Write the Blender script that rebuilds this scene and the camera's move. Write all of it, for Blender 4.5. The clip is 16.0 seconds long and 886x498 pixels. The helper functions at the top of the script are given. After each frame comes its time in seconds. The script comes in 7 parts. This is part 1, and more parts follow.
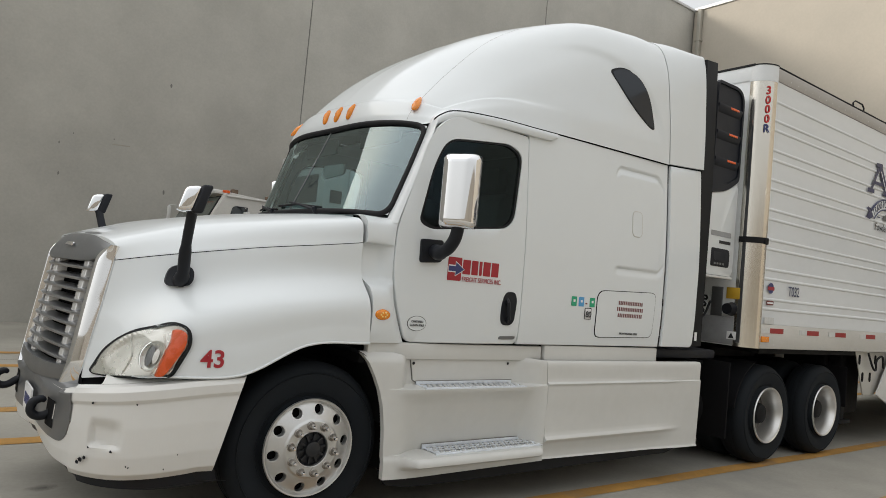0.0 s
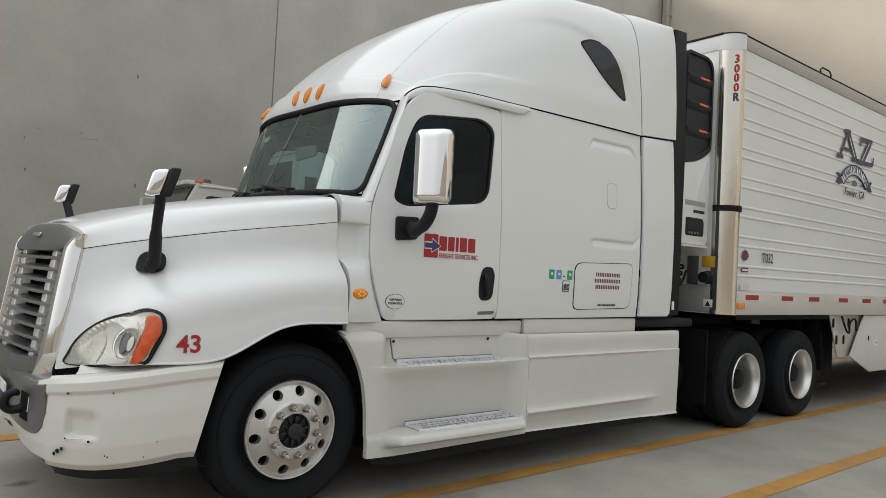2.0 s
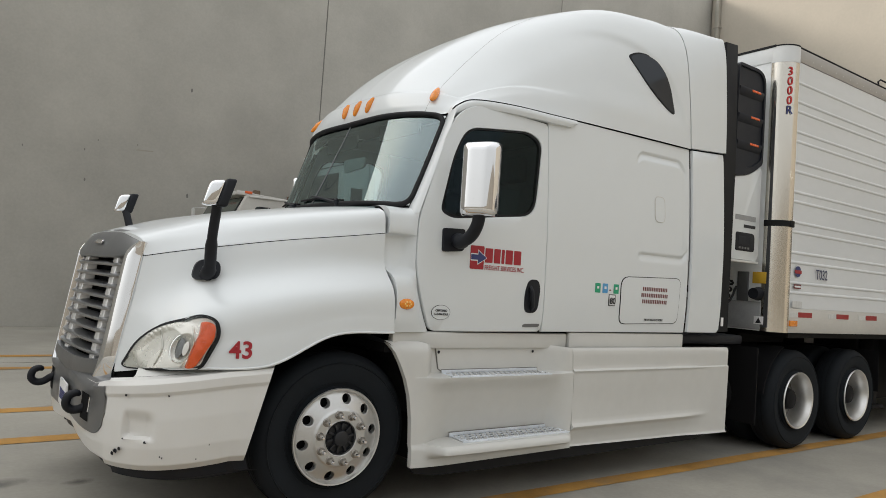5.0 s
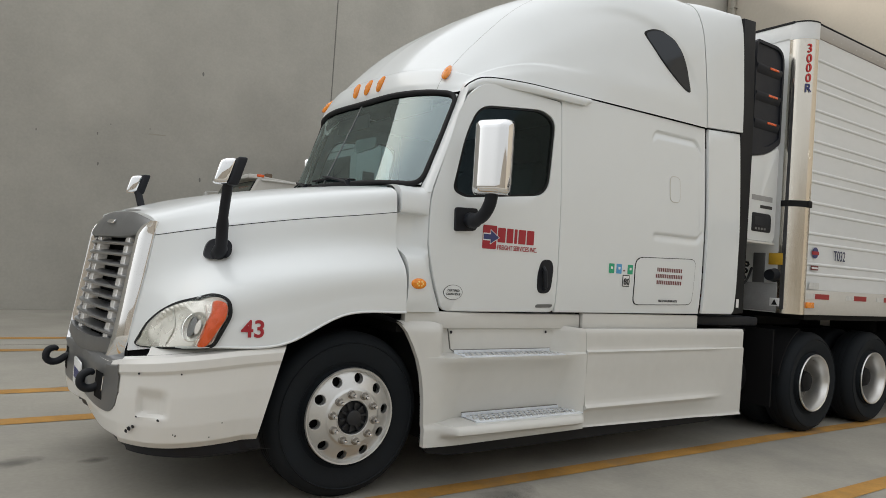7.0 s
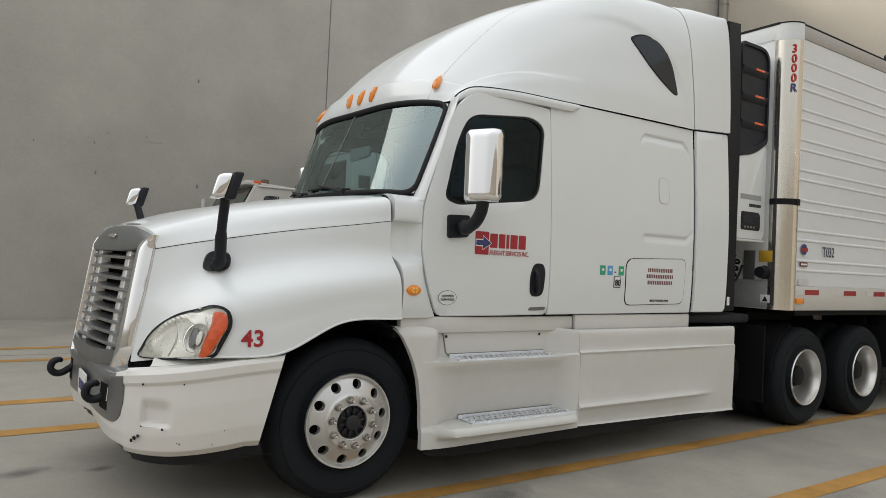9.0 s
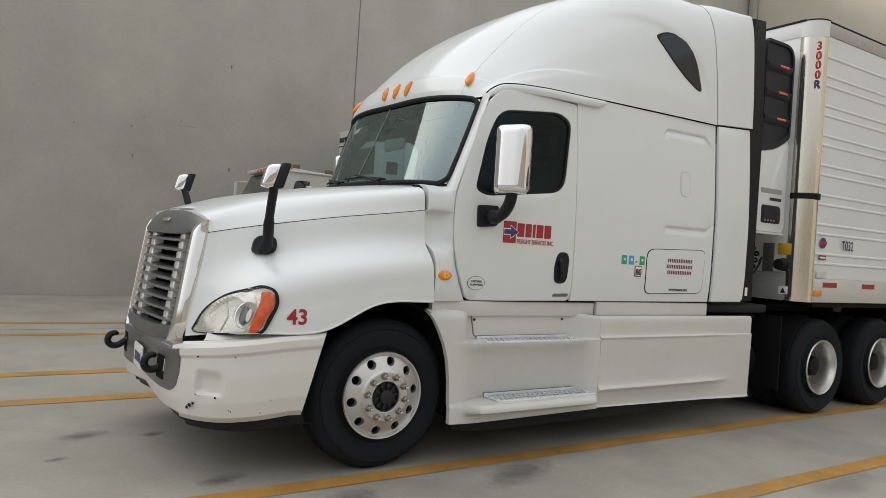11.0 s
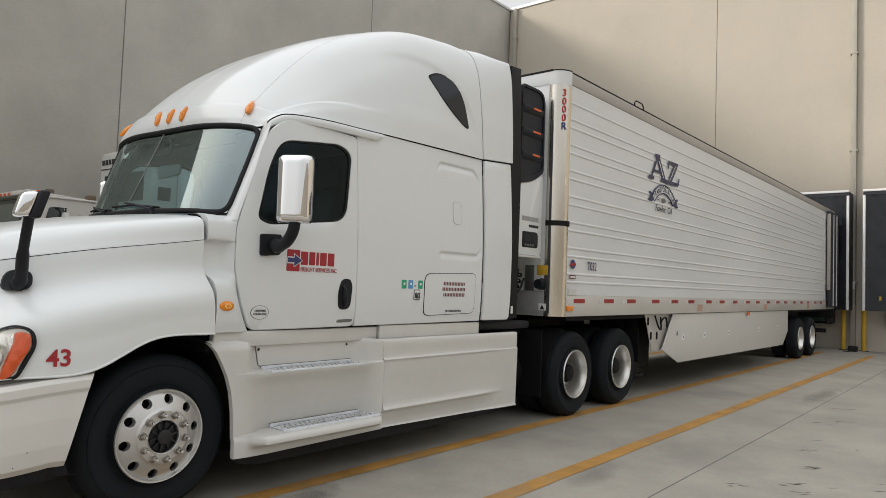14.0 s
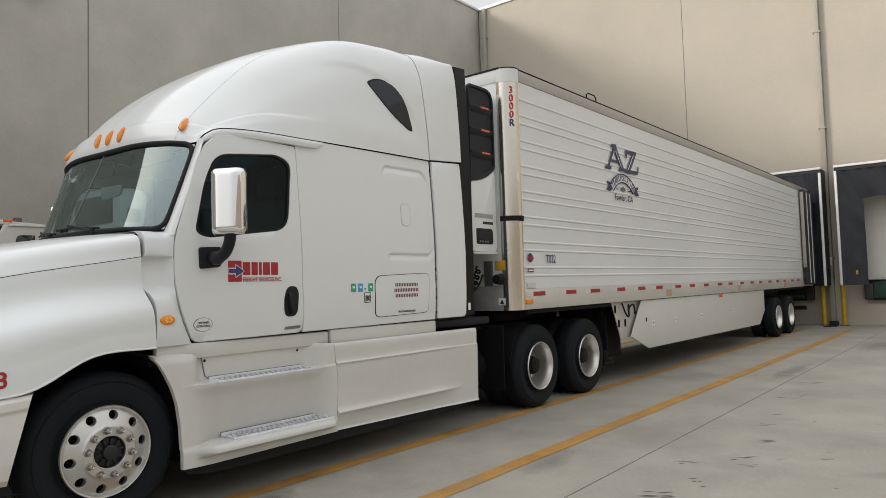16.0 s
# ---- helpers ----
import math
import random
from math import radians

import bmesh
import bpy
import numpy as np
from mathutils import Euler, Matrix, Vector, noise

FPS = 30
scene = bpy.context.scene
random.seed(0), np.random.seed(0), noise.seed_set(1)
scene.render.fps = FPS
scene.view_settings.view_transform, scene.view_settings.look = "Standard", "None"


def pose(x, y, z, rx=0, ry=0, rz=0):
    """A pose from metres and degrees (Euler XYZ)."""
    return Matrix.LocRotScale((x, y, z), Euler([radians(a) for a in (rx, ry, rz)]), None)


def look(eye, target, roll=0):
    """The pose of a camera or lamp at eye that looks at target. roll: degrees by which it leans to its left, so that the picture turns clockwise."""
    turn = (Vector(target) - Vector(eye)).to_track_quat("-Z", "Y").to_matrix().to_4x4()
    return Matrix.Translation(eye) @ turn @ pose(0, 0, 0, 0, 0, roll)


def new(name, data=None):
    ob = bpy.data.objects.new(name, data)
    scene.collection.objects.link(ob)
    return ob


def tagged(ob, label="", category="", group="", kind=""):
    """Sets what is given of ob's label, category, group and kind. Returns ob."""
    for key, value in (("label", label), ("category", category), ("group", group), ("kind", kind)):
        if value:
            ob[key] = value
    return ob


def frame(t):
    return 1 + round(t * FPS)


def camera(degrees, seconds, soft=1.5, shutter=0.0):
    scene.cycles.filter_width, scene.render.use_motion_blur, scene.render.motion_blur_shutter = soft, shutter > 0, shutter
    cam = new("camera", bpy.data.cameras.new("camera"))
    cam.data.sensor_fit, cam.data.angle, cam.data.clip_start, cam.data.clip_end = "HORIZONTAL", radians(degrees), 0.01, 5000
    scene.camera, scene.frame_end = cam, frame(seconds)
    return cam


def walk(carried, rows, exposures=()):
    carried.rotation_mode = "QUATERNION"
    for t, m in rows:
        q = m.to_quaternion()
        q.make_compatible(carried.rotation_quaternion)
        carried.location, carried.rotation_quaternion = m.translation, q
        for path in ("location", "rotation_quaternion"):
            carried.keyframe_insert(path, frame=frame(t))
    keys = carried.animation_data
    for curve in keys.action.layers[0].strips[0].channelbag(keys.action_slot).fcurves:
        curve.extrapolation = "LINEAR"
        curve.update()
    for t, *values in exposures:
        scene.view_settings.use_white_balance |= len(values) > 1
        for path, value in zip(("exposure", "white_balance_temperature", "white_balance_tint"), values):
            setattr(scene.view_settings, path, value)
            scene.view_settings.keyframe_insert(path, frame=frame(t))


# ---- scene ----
cam = camera(65.7, 16.0, soft=0.5)
EXPOSURE = -0.095
PATH = [
    (0, (-1.971, -4.885, 1.578), (-0.771, -3.288, 1.675), 5.3),
    (0.5, (-1.967, -4.881, 1.535), (-0.728, -3.313, 1.609), 4.6),
    (1, (-1.954, -4.868, 1.546), (-0.711, -3.303, 1.625), 5.3),
    (1.5, (-1.947, -4.842, 1.572), (-0.705, -3.276, 1.494), 4.5),
    (2, (-1.937, -4.885, 1.521), (-0.686, -3.325, 1.58), 3.0),
    (2.5, (-1.94, -4.858, 1.555), (-0.697, -3.293, 1.623), 3.6),
    (3, (-1.978, -4.871, 1.481), (-0.882, -3.2, 1.547), 4.5),
    (3.5, (-2.014, -4.874, 1.499), (-1.02, -3.139, 1.518), 5.7),
    (4, (-1.996, -4.881, 1.571), (-0.905, -3.205, 1.598), 5.5),
    (4.2, (-1.984, -4.901, 1.543), (-0.835, -3.265, 1.595), 4.2),
    (6.3, (-1.975, -4.874, 1.488), (-0.823, -3.242, 1.586), 3.7),
    (6.5, (-1.971, -4.87, 1.478), (-0.828, -3.23, 1.552), 3.5),
    (7, (-1.957, -4.866, 1.478), (-0.832, -3.213, 1.52), 3.8),
    (7.5, (-1.946, -4.841, 1.545), (-0.762, -3.232, 1.65), 3.3),
    (8, (-1.951, -4.88, 1.514), (-0.77, -3.266, 1.529), 3.9),
    (8.2, (-1.954, -4.889, 1.495), (-0.792, -3.262, 1.537), 3.3),
    (10.3, (-2.062, -5.226, 1.6), (-0.946, -3.567, 1.641), 2.4),
    (10.5, (-2.065, -5.251, 1.589), (-0.879, -3.646, 1.72), 1.5),
    (11, (-2.207, -5.185, 1.541), (-1.13, -3.501, 1.533), 3.7),
    (11.5, (-2.312, -5.201, 1.546), (-1.083, -3.623, 1.589), 4.9),
    (12, (-2.314, -5.209, 1.503), (-0.903, -3.793, 1.552), 4.6),
    (12.5, (-2.302, -5.239, 1.57), (-0.859, -3.858, 1.67), 4.6),
    (13, (-2.305, -5.293, 1.505), (-0.783, -4.004, 1.643), 2.6),
    (13.5, (-2.337, -5.261, 1.557), (-0.888, -3.887, 1.675), 2.4),
    (14, (-2.301, -5.293, 1.55), (-0.762, -4.02, 1.649), 2.1),
    (14.5, (-2.194, -5.505, 1.575), (-0.544, -4.378, 1.657), -1.1),
    (15, (-2.086, -5.72, 1.564), (-0.418, -4.617, 1.61), -0.3),
    (15.5, (-2.091, -5.801, 1.507), (-0.428, -4.695, 1.607), -3.2),
    (16, (-2.113, -5.688, 1.519), (-0.563, -4.429, 1.627), -1.7),
]
walk(cam, [(t, look(eye, target, roll)) for t, eye, target, roll in PATH], exposures=[(0, EXPOSURE - 0.02, 6500, 11), (11, EXPOSURE, 6530, 11.3), (13, EXPOSURE - 0.03, 6560, 12), (16, EXPOSURE - 0.03, 6580, 12.2)])


# ---- world, sun ----
SKY_HORIZON, SKY_ZENITH, SUN_GLOW = 0.56, 1.16, 0.85
SUN_WAY = Vector((-30, 33, 22)).normalized()
world = bpy.data.worlds.new("sky")
scene.world = world
world.use_nodes = True
wn = world.node_tree.nodes
sky = wn.new("ShaderNodeTexSky")
sky.sky_type = "NISHITA"
sky.sun_disc = False
sky.sun_elevation = radians(33)
sky.sun_rotation = radians(-42)
sky.air_density = 1.6
sky.dust_density = 3.0
sky.ozone_density = 1.0
wn["Background"].inputs["Strength"].default_value = 0.15
# thin white haze over the sky
haze = wn.new("ShaderNodeMix")
haze.data_type = "RGBA"
haze.inputs[0].default_value = 0.88
haze.inputs[7].default_value = (7.68, 7.83, 7.78, 1)
world.node_tree.links.new(sky.outputs["Color"], haze.inputs[6])
# an overcast sky is brighter overhead than at the horizon
heading = wn.new("ShaderNodeTexCoord")
split = wn.new("ShaderNodeSeparateXYZ")
lift = wn.new("ShaderNodeMapRange")
lift.inputs["From Min"].default_value, lift.inputs["From Max"].default_value = 0.0, 1.0
lift.inputs["To Min"].default_value, lift.inputs["To Max"].default_value = SKY_HORIZON, SKY_ZENITH
grade = wn.new("ShaderNodeVectorMath")
grade.operation = "SCALE"
world.node_tree.links.new(heading.outputs["Generated"], split.inputs[0])
world.node_tree.links.new(split.outputs[2], lift.inputs["Value"])
world.node_tree.links.new(haze.outputs[2], grade.inputs[0])
world.node_tree.links.new(lift.outputs["Result"], grade.inputs["Scale"])
# and the haze glows widely round the sun
toward = wn.new("ShaderNodeVectorMath")
toward.operation = "DOT_PRODUCT"
toward.inputs[1].default_value = SUN_WAY
near_sun = wn.new("ShaderNodeMapRange")
near_sun.interpolation_type = "SMOOTHSTEP"
near_sun.inputs["From Min"].default_value, near_sun.inputs["From Max"].default_value = 0.35, 1.0
near_sun.inputs["To Min"].default_value, near_sun.inputs["To Max"].default_value = 1.0, 1.0 + SUN_GLOW
glow = wn.new("ShaderNodeVectorMath")
glow.operation = "SCALE"
world.node_tree.links.new(heading.outputs["Generated"], toward.inputs[0])
world.node_tree.links.new(toward.outputs["Value"], near_sun.inputs["Value"])
world.node_tree.links.new(grade.outputs["Vector"], glow.inputs[0])
world.node_tree.links.new(near_sun.outputs["Result"], glow.inputs["Scale"])
world.node_tree.links.new(glow.outputs["Vector"], wn["Background"].inputs["Color"])
sun_data = bpy.data.lights.new("sun", "SUN")
sun_data.energy = 2.5
sun_data.angle = radians(12)
sun_data.color = (1.0, 0.93, 0.82)
sun = new("sun", sun_data)
# hazy sun beyond the long side wall: it clears the wall top and lights the upper dock wall only
sun.matrix_world = look((-30, 33, 31), (0, 0, 9))


# ---- materials ----
def material(name, colour, rough=0.5, metal=0.0, vary=0.06, scale=3.0, fine=60.0, bump=0.0, coat=0.0, spots=0.0, spot_colour=None, stretch=None, per_piece=0.0, gloss_vary=0.1, spec=0.5):
    m = bpy.data.materials.new(name)
    m.use_nodes = True
    nt = m.node_tree
    b = nt.nodes["Principled BSDF"]
    b.inputs["Roughness"].default_value = rough
    b.inputs["Metallic"].default_value = metal
    b.inputs["Coat Weight"].default_value = coat
    b.inputs["Specular IOR Level"].default_value = spec
    b.inputs["Coat Roughness"].default_value = 0.06
    co = nt.nodes.new("ShaderNodeTexCoord")
    src = co.outputs["Object"]
    if stretch:
        mp = nt.nodes.new("ShaderNodeMapping")
        mp.inputs["Scale"].default_value = stretch
        nt.links.new(src, mp.inputs["Vector"])
        src = mp.outputs["Vector"]
    n1 = nt.nodes.new("ShaderNodeTexNoise")
    n1.inputs["Scale"].default_value = scale
    n1.inputs["Detail"].default_value = 5
    n1.inputs["Roughness"].default_value = 0.6
    n2 = nt.nodes.new("ShaderNodeTexNoise")
    n2.inputs["Scale"].default_value = fine
    n2.inputs["Detail"].default_value = 3
    for n in (n1, n2):
        nt.links.new(src, n.inputs["Vector"])
    mix = nt.nodes.new("ShaderNodeMath")
    mix.operation = "MULTIPLY_ADD"
    nt.links.new(n2.outputs["Fac"], mix.inputs[0])
    mix.inputs[1].default_value = 0.35
    nt.links.new(n1.outputs["Fac"], mix.inputs[2])
    rng = nt.nodes.new("ShaderNodeMapRange")
    rng.inputs["From Min"].default_value = 0.45
    rng.inputs["From Max"].default_value = 0.9
    rng.inputs["To Min"].default_value = 1 - vary
    rng.inputs["To Max"].default_value = 1 + vary
    nt.links.new(mix.outputs[0], rng.inputs["Value"])
    factor = rng.outputs["Result"]
    if per_piece:
        info = nt.nodes.new("ShaderNodeObjectInfo")
        pm = nt.nodes.new("ShaderNodeMapRange")
        pm.inputs["To Min"].default_value = 1 - per_piece
        pm.inputs["To Max"].default_value = 1 + per_piece
        nt.links.new(info.outputs["Random"], pm.inputs["Value"])
        mul = nt.nodes.new("ShaderNodeMath")
        mul.operation = "MULTIPLY"
        nt.links.new(factor, mul.inputs[0])
        nt.links.new(pm.outputs["Result"], mul.inputs[1])
        factor = mul.outputs[0]
    vm = nt.nodes.new("ShaderNodeVectorMath")
    vm.operation = "SCALE"
    vm.inputs[0].default_value = colour
    nt.links.new(factor, vm.inputs["Scale"])
    out = vm.outputs["Vector"]
    if spots:
        n3 = nt.nodes.new("ShaderNodeTexNoise")
        n3.inputs["Scale"].default_value = scale * 0.35
        n3.inputs["Detail"].default_value = 8
        n3.inputs["Roughness"].default_value = 0.7
        nt.links.new(src, n3.inputs["Vector"])
        ramp = nt.nodes.new("ShaderNodeMapRange")
        ramp.inputs["From Min"].default_value = 0.52
        ramp.inputs["From Max"].default_value = 0.72
        ramp.inputs["To Max"].default_value = spots
        nt.links.new(n3.outputs["Fac"], ramp.inputs["Value"])
        mc = nt.nodes.new("ShaderNodeMix")
        mc.data_type = "RGBA"
        nt.links.new(ramp.outputs["Result"], mc.inputs[0])
        nt.links.new(out, mc.inputs[6])
        mc.inputs[7].default_value = (*(spot_colour or [c * 0.4 for c in colour]), 1)
        out = mc.outputs[2]
    nt.links.new(out, b.inputs["Base Color"])
    rr = nt.nodes.new("ShaderNodeMapRange")
    rr.inputs["From Min"].default_value = 0.4
    rr.inputs["From Max"].default_value = 0.95
    rr.inputs["To Min"].default_value = max(0.02, rough - gloss_vary * 0.6)
    rr.inputs["To Max"].default_value = min(1, rough + gloss_vary)
    nt.links.new(mix.outputs[0], rr.inputs["Value"])
    nt.links.new(rr.outputs["Result"], b.inputs["Roughness"])
    if bump:
        bp = nt.nodes.new("ShaderNodeBump")
        bp.inputs["Strength"].default_value = min(1, bump)
        bp.inputs["Distance"].default_value = 0.01
        nt.links.new(mix.outputs[0], bp.inputs["Height"])
        nt.links.new(bp.outputs["Normal"], b.inputs["Normal"])
    return m


def glass(name, tint, rough=0.02, see=0.5, mirror_tint=(0.87, 0.99, 0.97)):
    """Window glass: clear sheet that lets part of the light through and mirrors the rest."""
    m = bpy.data.materials.new(name)
    m.use_nodes = True
    nt = m.node_tree
    nt.nodes.remove(nt.nodes["Principled BSDF"])
    out = nt.nodes["Material Output"]
    tr = nt.nodes.new("ShaderNodeBsdfTransparent")
    tr.inputs["Color"].default_value = (*tint, 1)
    gl = nt.nodes.new("ShaderNodeBsdfGlossy")
    gl.inputs["Roughness"].default_value = rough
    gl.inputs["Color"].default_value = (*mirror_tint, 1)
    fr = nt.nodes.new("ShaderNodeFresnel")
    fr.inputs["IOR"].default_value = see
    mx = nt.nodes.new("ShaderNodeMixShader")
    nt.links.new(fr.outputs[0], mx.inputs[0])
    nt.links.new(tr.outputs[0], mx.inputs[1])
    nt.links.new(gl.outputs[0], mx.inputs[2])
    nt.links.new(mx.outputs[0], out.inputs["Surface"])
    return m


WHITE = material("white_truck_paint", (0.738, 0.766, 0.774), 0.32, vary=0.012, scale=1.2, fine=8, coat=0.6, gloss_vary=0.02)
BUMPER_WHITE = material("white_bumper_paint", (0.7, 0.69, 0.66), 0.36, vary=0.02, scale=1.5, fine=12, coat=0.3, gloss_vary=0.03, spots=0.08, spot_colour=(0.5, 0.46, 0.4))
WHITE_DULL = material("white_gelcoat", (0.63, 0.626, 0.598), 0.40, vary=0.03, scale=1.5, fine=12, coat=0.15, gloss_vary=0.03, spots=0.06, spot_colour=(0.5, 0.46, 0.4))
TRAILER_WHITE = material("white_trailer_sheet", (0.73, 0.745, 0.75), 0.4, vary=0.05, scale=0.7, fine=18, coat=0.1, spots=0.15, spot_colour=(0.52, 0.52, 0.5), stretch=(0.35, 1, 1))
GAP = material("black_gap", (0.01, 0.01, 0.011), 0.8, spec=0.1)
BLACK_PLASTIC = material("black_plastic", (0.0105, 0.012, 0.0165), 0.5, vary=0.2, scale=8, fine=200, bump=0.15, spec=0.3)
BLACK_RUBBER = material("black_rubber", (0.011, 0.0115, 0.013), 0.6, vary=0.2, scale=5, spec=0.25)
CHASSIS = material("chassis_black", (0.010, 0.010, 0.011), 0.65, vary=0.3, scale=6, spec=0.2, spots=0.15, spot_colour=(0.06, 0.055, 0.05))
TYRE = material("tyre_rubber", (0.0095, 0.0122, 0.0155), 0.78, vary=0.22, scale=6, fine=90, bump=0.2, spec=0.25, spots=0.12, spot_colour=(0.022, 0.021, 0.02))
CHROME = material("chrome", (0.86, 0.86, 0.87), 0.05, metal=1.0, vary=0.01, gloss_vary=0.02)
LOWER_PLATE = material("weathered_grey_metal", (0.34, 0.345, 0.35), 0.5, metal=0.3, vary=0.15, scale=4)
STAINLESS = material("stainless", (0.72, 0.68, 0.61), 0.19, metal=1.0, vary=0.08, scale=1.5, stretch=(1, 1, 0.4))
ALUMINIUM = material("polished_aluminium", (0.66, 0.66, 0.65), 0.42, metal=0.85, vary=0.05, scale=5, gloss_vary=0.06)
DISH = material("dished_aluminium", (0.74, 0.73, 0.71), 0.3, metal=0.9, vary=0.08, scale=4, gloss_vary=0.06)
SATIN = material("satin_grey_metal", (0.19, 0.195, 0.2), 0.36, metal=0.6, vary=0.06)
NUT_STEEL = material("dull_nut_steel", (0.42, 0.39, 0.35), 0.38, metal=0.85, vary=0.15, scale=30)
HUB_BLACK = material("oily_black_hub", (0.014, 0.015, 0.018), 0.42, vary=0.3, scale=20, spec=0.5)
# disc colour is darkened for the shade deep inside the rim
SHADED_DISC = material("shaded_wheel_disc", (0.2, 0.185, 0.165), 0.6, metal=0.3, vary=0.2, scale=12)
GRILLE_METAL = material("bright_grille_plastic", (0.27, 0.275, 0.285), 0.30, metal=0.75, vary=0.02, gloss_vary=0.0)
UPRIGHT_CHROME = material("bright_plated_plastic", (0.84, 0.845, 0.85), 0.22, metal=0.6, vary=0.01, gloss_vary=0.0)
TREAD = material("bright_tread_plate", (0.74, 0.78, 0.83), 0.4, metal=0.25, vary=0.12, scale=10)
GALVANISED = material("galvanised", (0.6, 0.6, 0.59), 0.42, metal=0.35, vary=0.12, scale=4)
TOP_RAIL = material("dull_aluminium_rail", (0.42, 0.395, 0.365), 0.5, metal=0.2, vary=0.08, scale=2, spots=0.2, spot_colour=(0.36, 0.31, 0.26), stretch=(0.3, 1, 1))
RAIL_GREY = material("aluminium_rail", (0.60, 0.59, 0.56), 0.42, metal=0.35, vary=0.08, scale=2, spots=0.2, spot_colour=(0.42, 0.36, 0.3), stretch=(0.3, 1, 1))
AMBER = material("amber_lens", (0.82, 0.25, 0.007), 0.2, vary=0.15, scale=30, coat=0.6)
LIT_AMBER = material("lit_amber_cell", (0.95, 0.62, 0.16), 0.15, vary=0.1, scale=30, coat=0.6)
ORANGE = material("orange_lens", (0.80, 0.11, 0.012), 0.25, vary=0.12, scale=25, coat=0.5)
RED_INK = material("red_vinyl", (0.36, 0.016, 0.026), 0.4, vary=0.08)
BLUE_INK = material("blue_vinyl", (0.035, 0.045, 0.16), 0.4, vary=0.08)
NAVY = material("navy_vinyl", (0.03, 0.033, 0.09), 0.4, vary=0.15, scale=8)
BLACK_INK = material("black_vinyl", (0.015, 0.015, 0.018), 0.5)
MAROON_INK = material("maroon_vinyl", (0.16, 0.03, 0.03), 0.5)
GREEN_INK = material("green_vinyl", (0.02, 0.35, 0.18), 0.4, vary=0.1)
SKYBLUE_INK = material("sky_blue_vinyl", (0.08, 0.32, 0.6), 0.4, vary=0.1)
WHITE_INK = material("white_vinyl", (0.8, 0.8, 0.8), 0.4)
TAPE_RED = material("red_reflective_tape", (0.33, 0.022, 0.022), 0.35, vary=0.2, scale=20)
TAPE_WHITE = material("silver_reflective_tape", (0.62, 0.62, 0.6), 0.35, vary=0.1, scale=20)
CONCRETE_WALL = material("side_wall_concrete", (0.45, 0.435, 0.395), 0.85, vary=0.12, scale=0.6, fine=22, bump=0.2, spots=0.55, spot_colour=(0.365, 0.35, 0.315))
DOCK_WALL = material("dock_wall_concrete", (0.475, 0.432, 0.365), 0.85, vary=0.07, scale=0.45, fine=12, bump=0.1, spots=0.2, spot_colour=(0.40, 0.375, 0.325))
DOWNPIPE = material("painted_pipe", (0.36, 0.34, 0.29), 0.6, vary=0.08)
GROUND = material("yard_concrete", (0.335, 0.316, 0.272), 0.75, vary=0.16, scale=0.9, fine=30, bump=0.18, spots=0.6, spot_colour=(0.19, 0.185, 0.17))
YELLOW_LINE = material("worn_yellow_paint", (0.5, 0.28, 0.05), 0.7, vary=0.22, scale=4, fine=45, spots=0.75, spot_colour=(0.27, 0.2, 0.11))
YELLOW_POST = material("yellow_post_paint", (0.55, 0.33, 0.02), 0.5, vary=0.12, scale=5, spots=0.3, spot_colour=(0.2, 0.14, 0.05))
# black of the dock fabric; also colours the rear door for shade
FABRIC_AND_SHADE = material("black_fabric_and_door_shade", (0.026, 0.029, 0.036), 0.55, spec=0.4, vary=0.25, scale=3, fine=60, bump=0.3)
WORN_RUBBER = material("worn_grey_rubber", (0.05, 0.052, 0.054), 0.7, vary=0.3, scale=8, bump=0.2)
DOOR_WHITE = material("dock_door_white", (0.66, 0.65, 0.6), 0.5, vary=0.05, scale=2)
GREEN_STEEL = material("dark_green_steel", (0.02, 0.06, 0.04), 0.55, vary=0.2, scale=4)
CLEAR = glass("windscreen_glass", (0.72, 0.93, 0.93), see=2.5, mirror_tint=(0.82, 0.98, 1.0))
DARK_GLASS = glass("tinted_glass", (0.34, 0.42, 0.44), see=1.33, mirror_tint=(0.66, 0.88, 1.0))
LENS = glass("headlight_lens", (0.97, 0.965, 0.95), rough=0.05, see=1.28)
INTERIOR = material("grey_cab_interior", (0.13, 0.14, 0.14), 0.8, vary=0.1)
CURTAIN = material("pale_curtain", (0.6, 0.62, 0.6), 0.85, vary=0.1)
REFLECTOR = material("headlight_reflector", (0.80, 0.785, 0.745), 0.24, metal=0.55, vary=0.06, scale=8, fine=12)


# ---- mesh helpers ----
def thing(name, at, label, category, group="", kind=""):
    ob = new(name)
    ob.empty_display_size = 0.2
    ob.location = at
    return tagged(ob, label, category, group, kind)


def root_of(ob):
    while ob.parent:
        ob = ob.parent
    return ob


def finish(bm, sharp=0.7, flip=False):
    bmesh.ops.remove_doubles(bm, verts=bm.verts, dist=0.00005)
    bmesh.ops.recalc_face_normals(bm, faces=bm.faces)
    for f in bm.faces:
        f.smooth = True
    for e in bm.edges:
        if len(e.link_faces) == 2 and e.calc_face_angle(0) > sharp:
            e.smooth = False


def part(name, bm, mat, parent=None, label="", sharp=0.7):
    """One mesh object under a thing or a part; the bmesh is in world metres."""
    finish(bm, sharp)
    me = bpy.data.meshes.new(name)
    if parent is not None:
        bm.transform(Matrix.Translation(-root_of(parent).location))
    bm.to_mesh(me)
    bm.free()
    me.materials.append(mat)
    ob = new(name, me)
    if parent is not None:
        ob.parent = parent
    if label:
        ob["label"] = label
    return ob


def piece(name, me, mat_unused, parent, at):
    """A repeated piece that shares its mesh."""
    ob = new(name, me)
    ob.parent = parent
    ob.location = Vector(at) - root_of(parent).location
    return ob


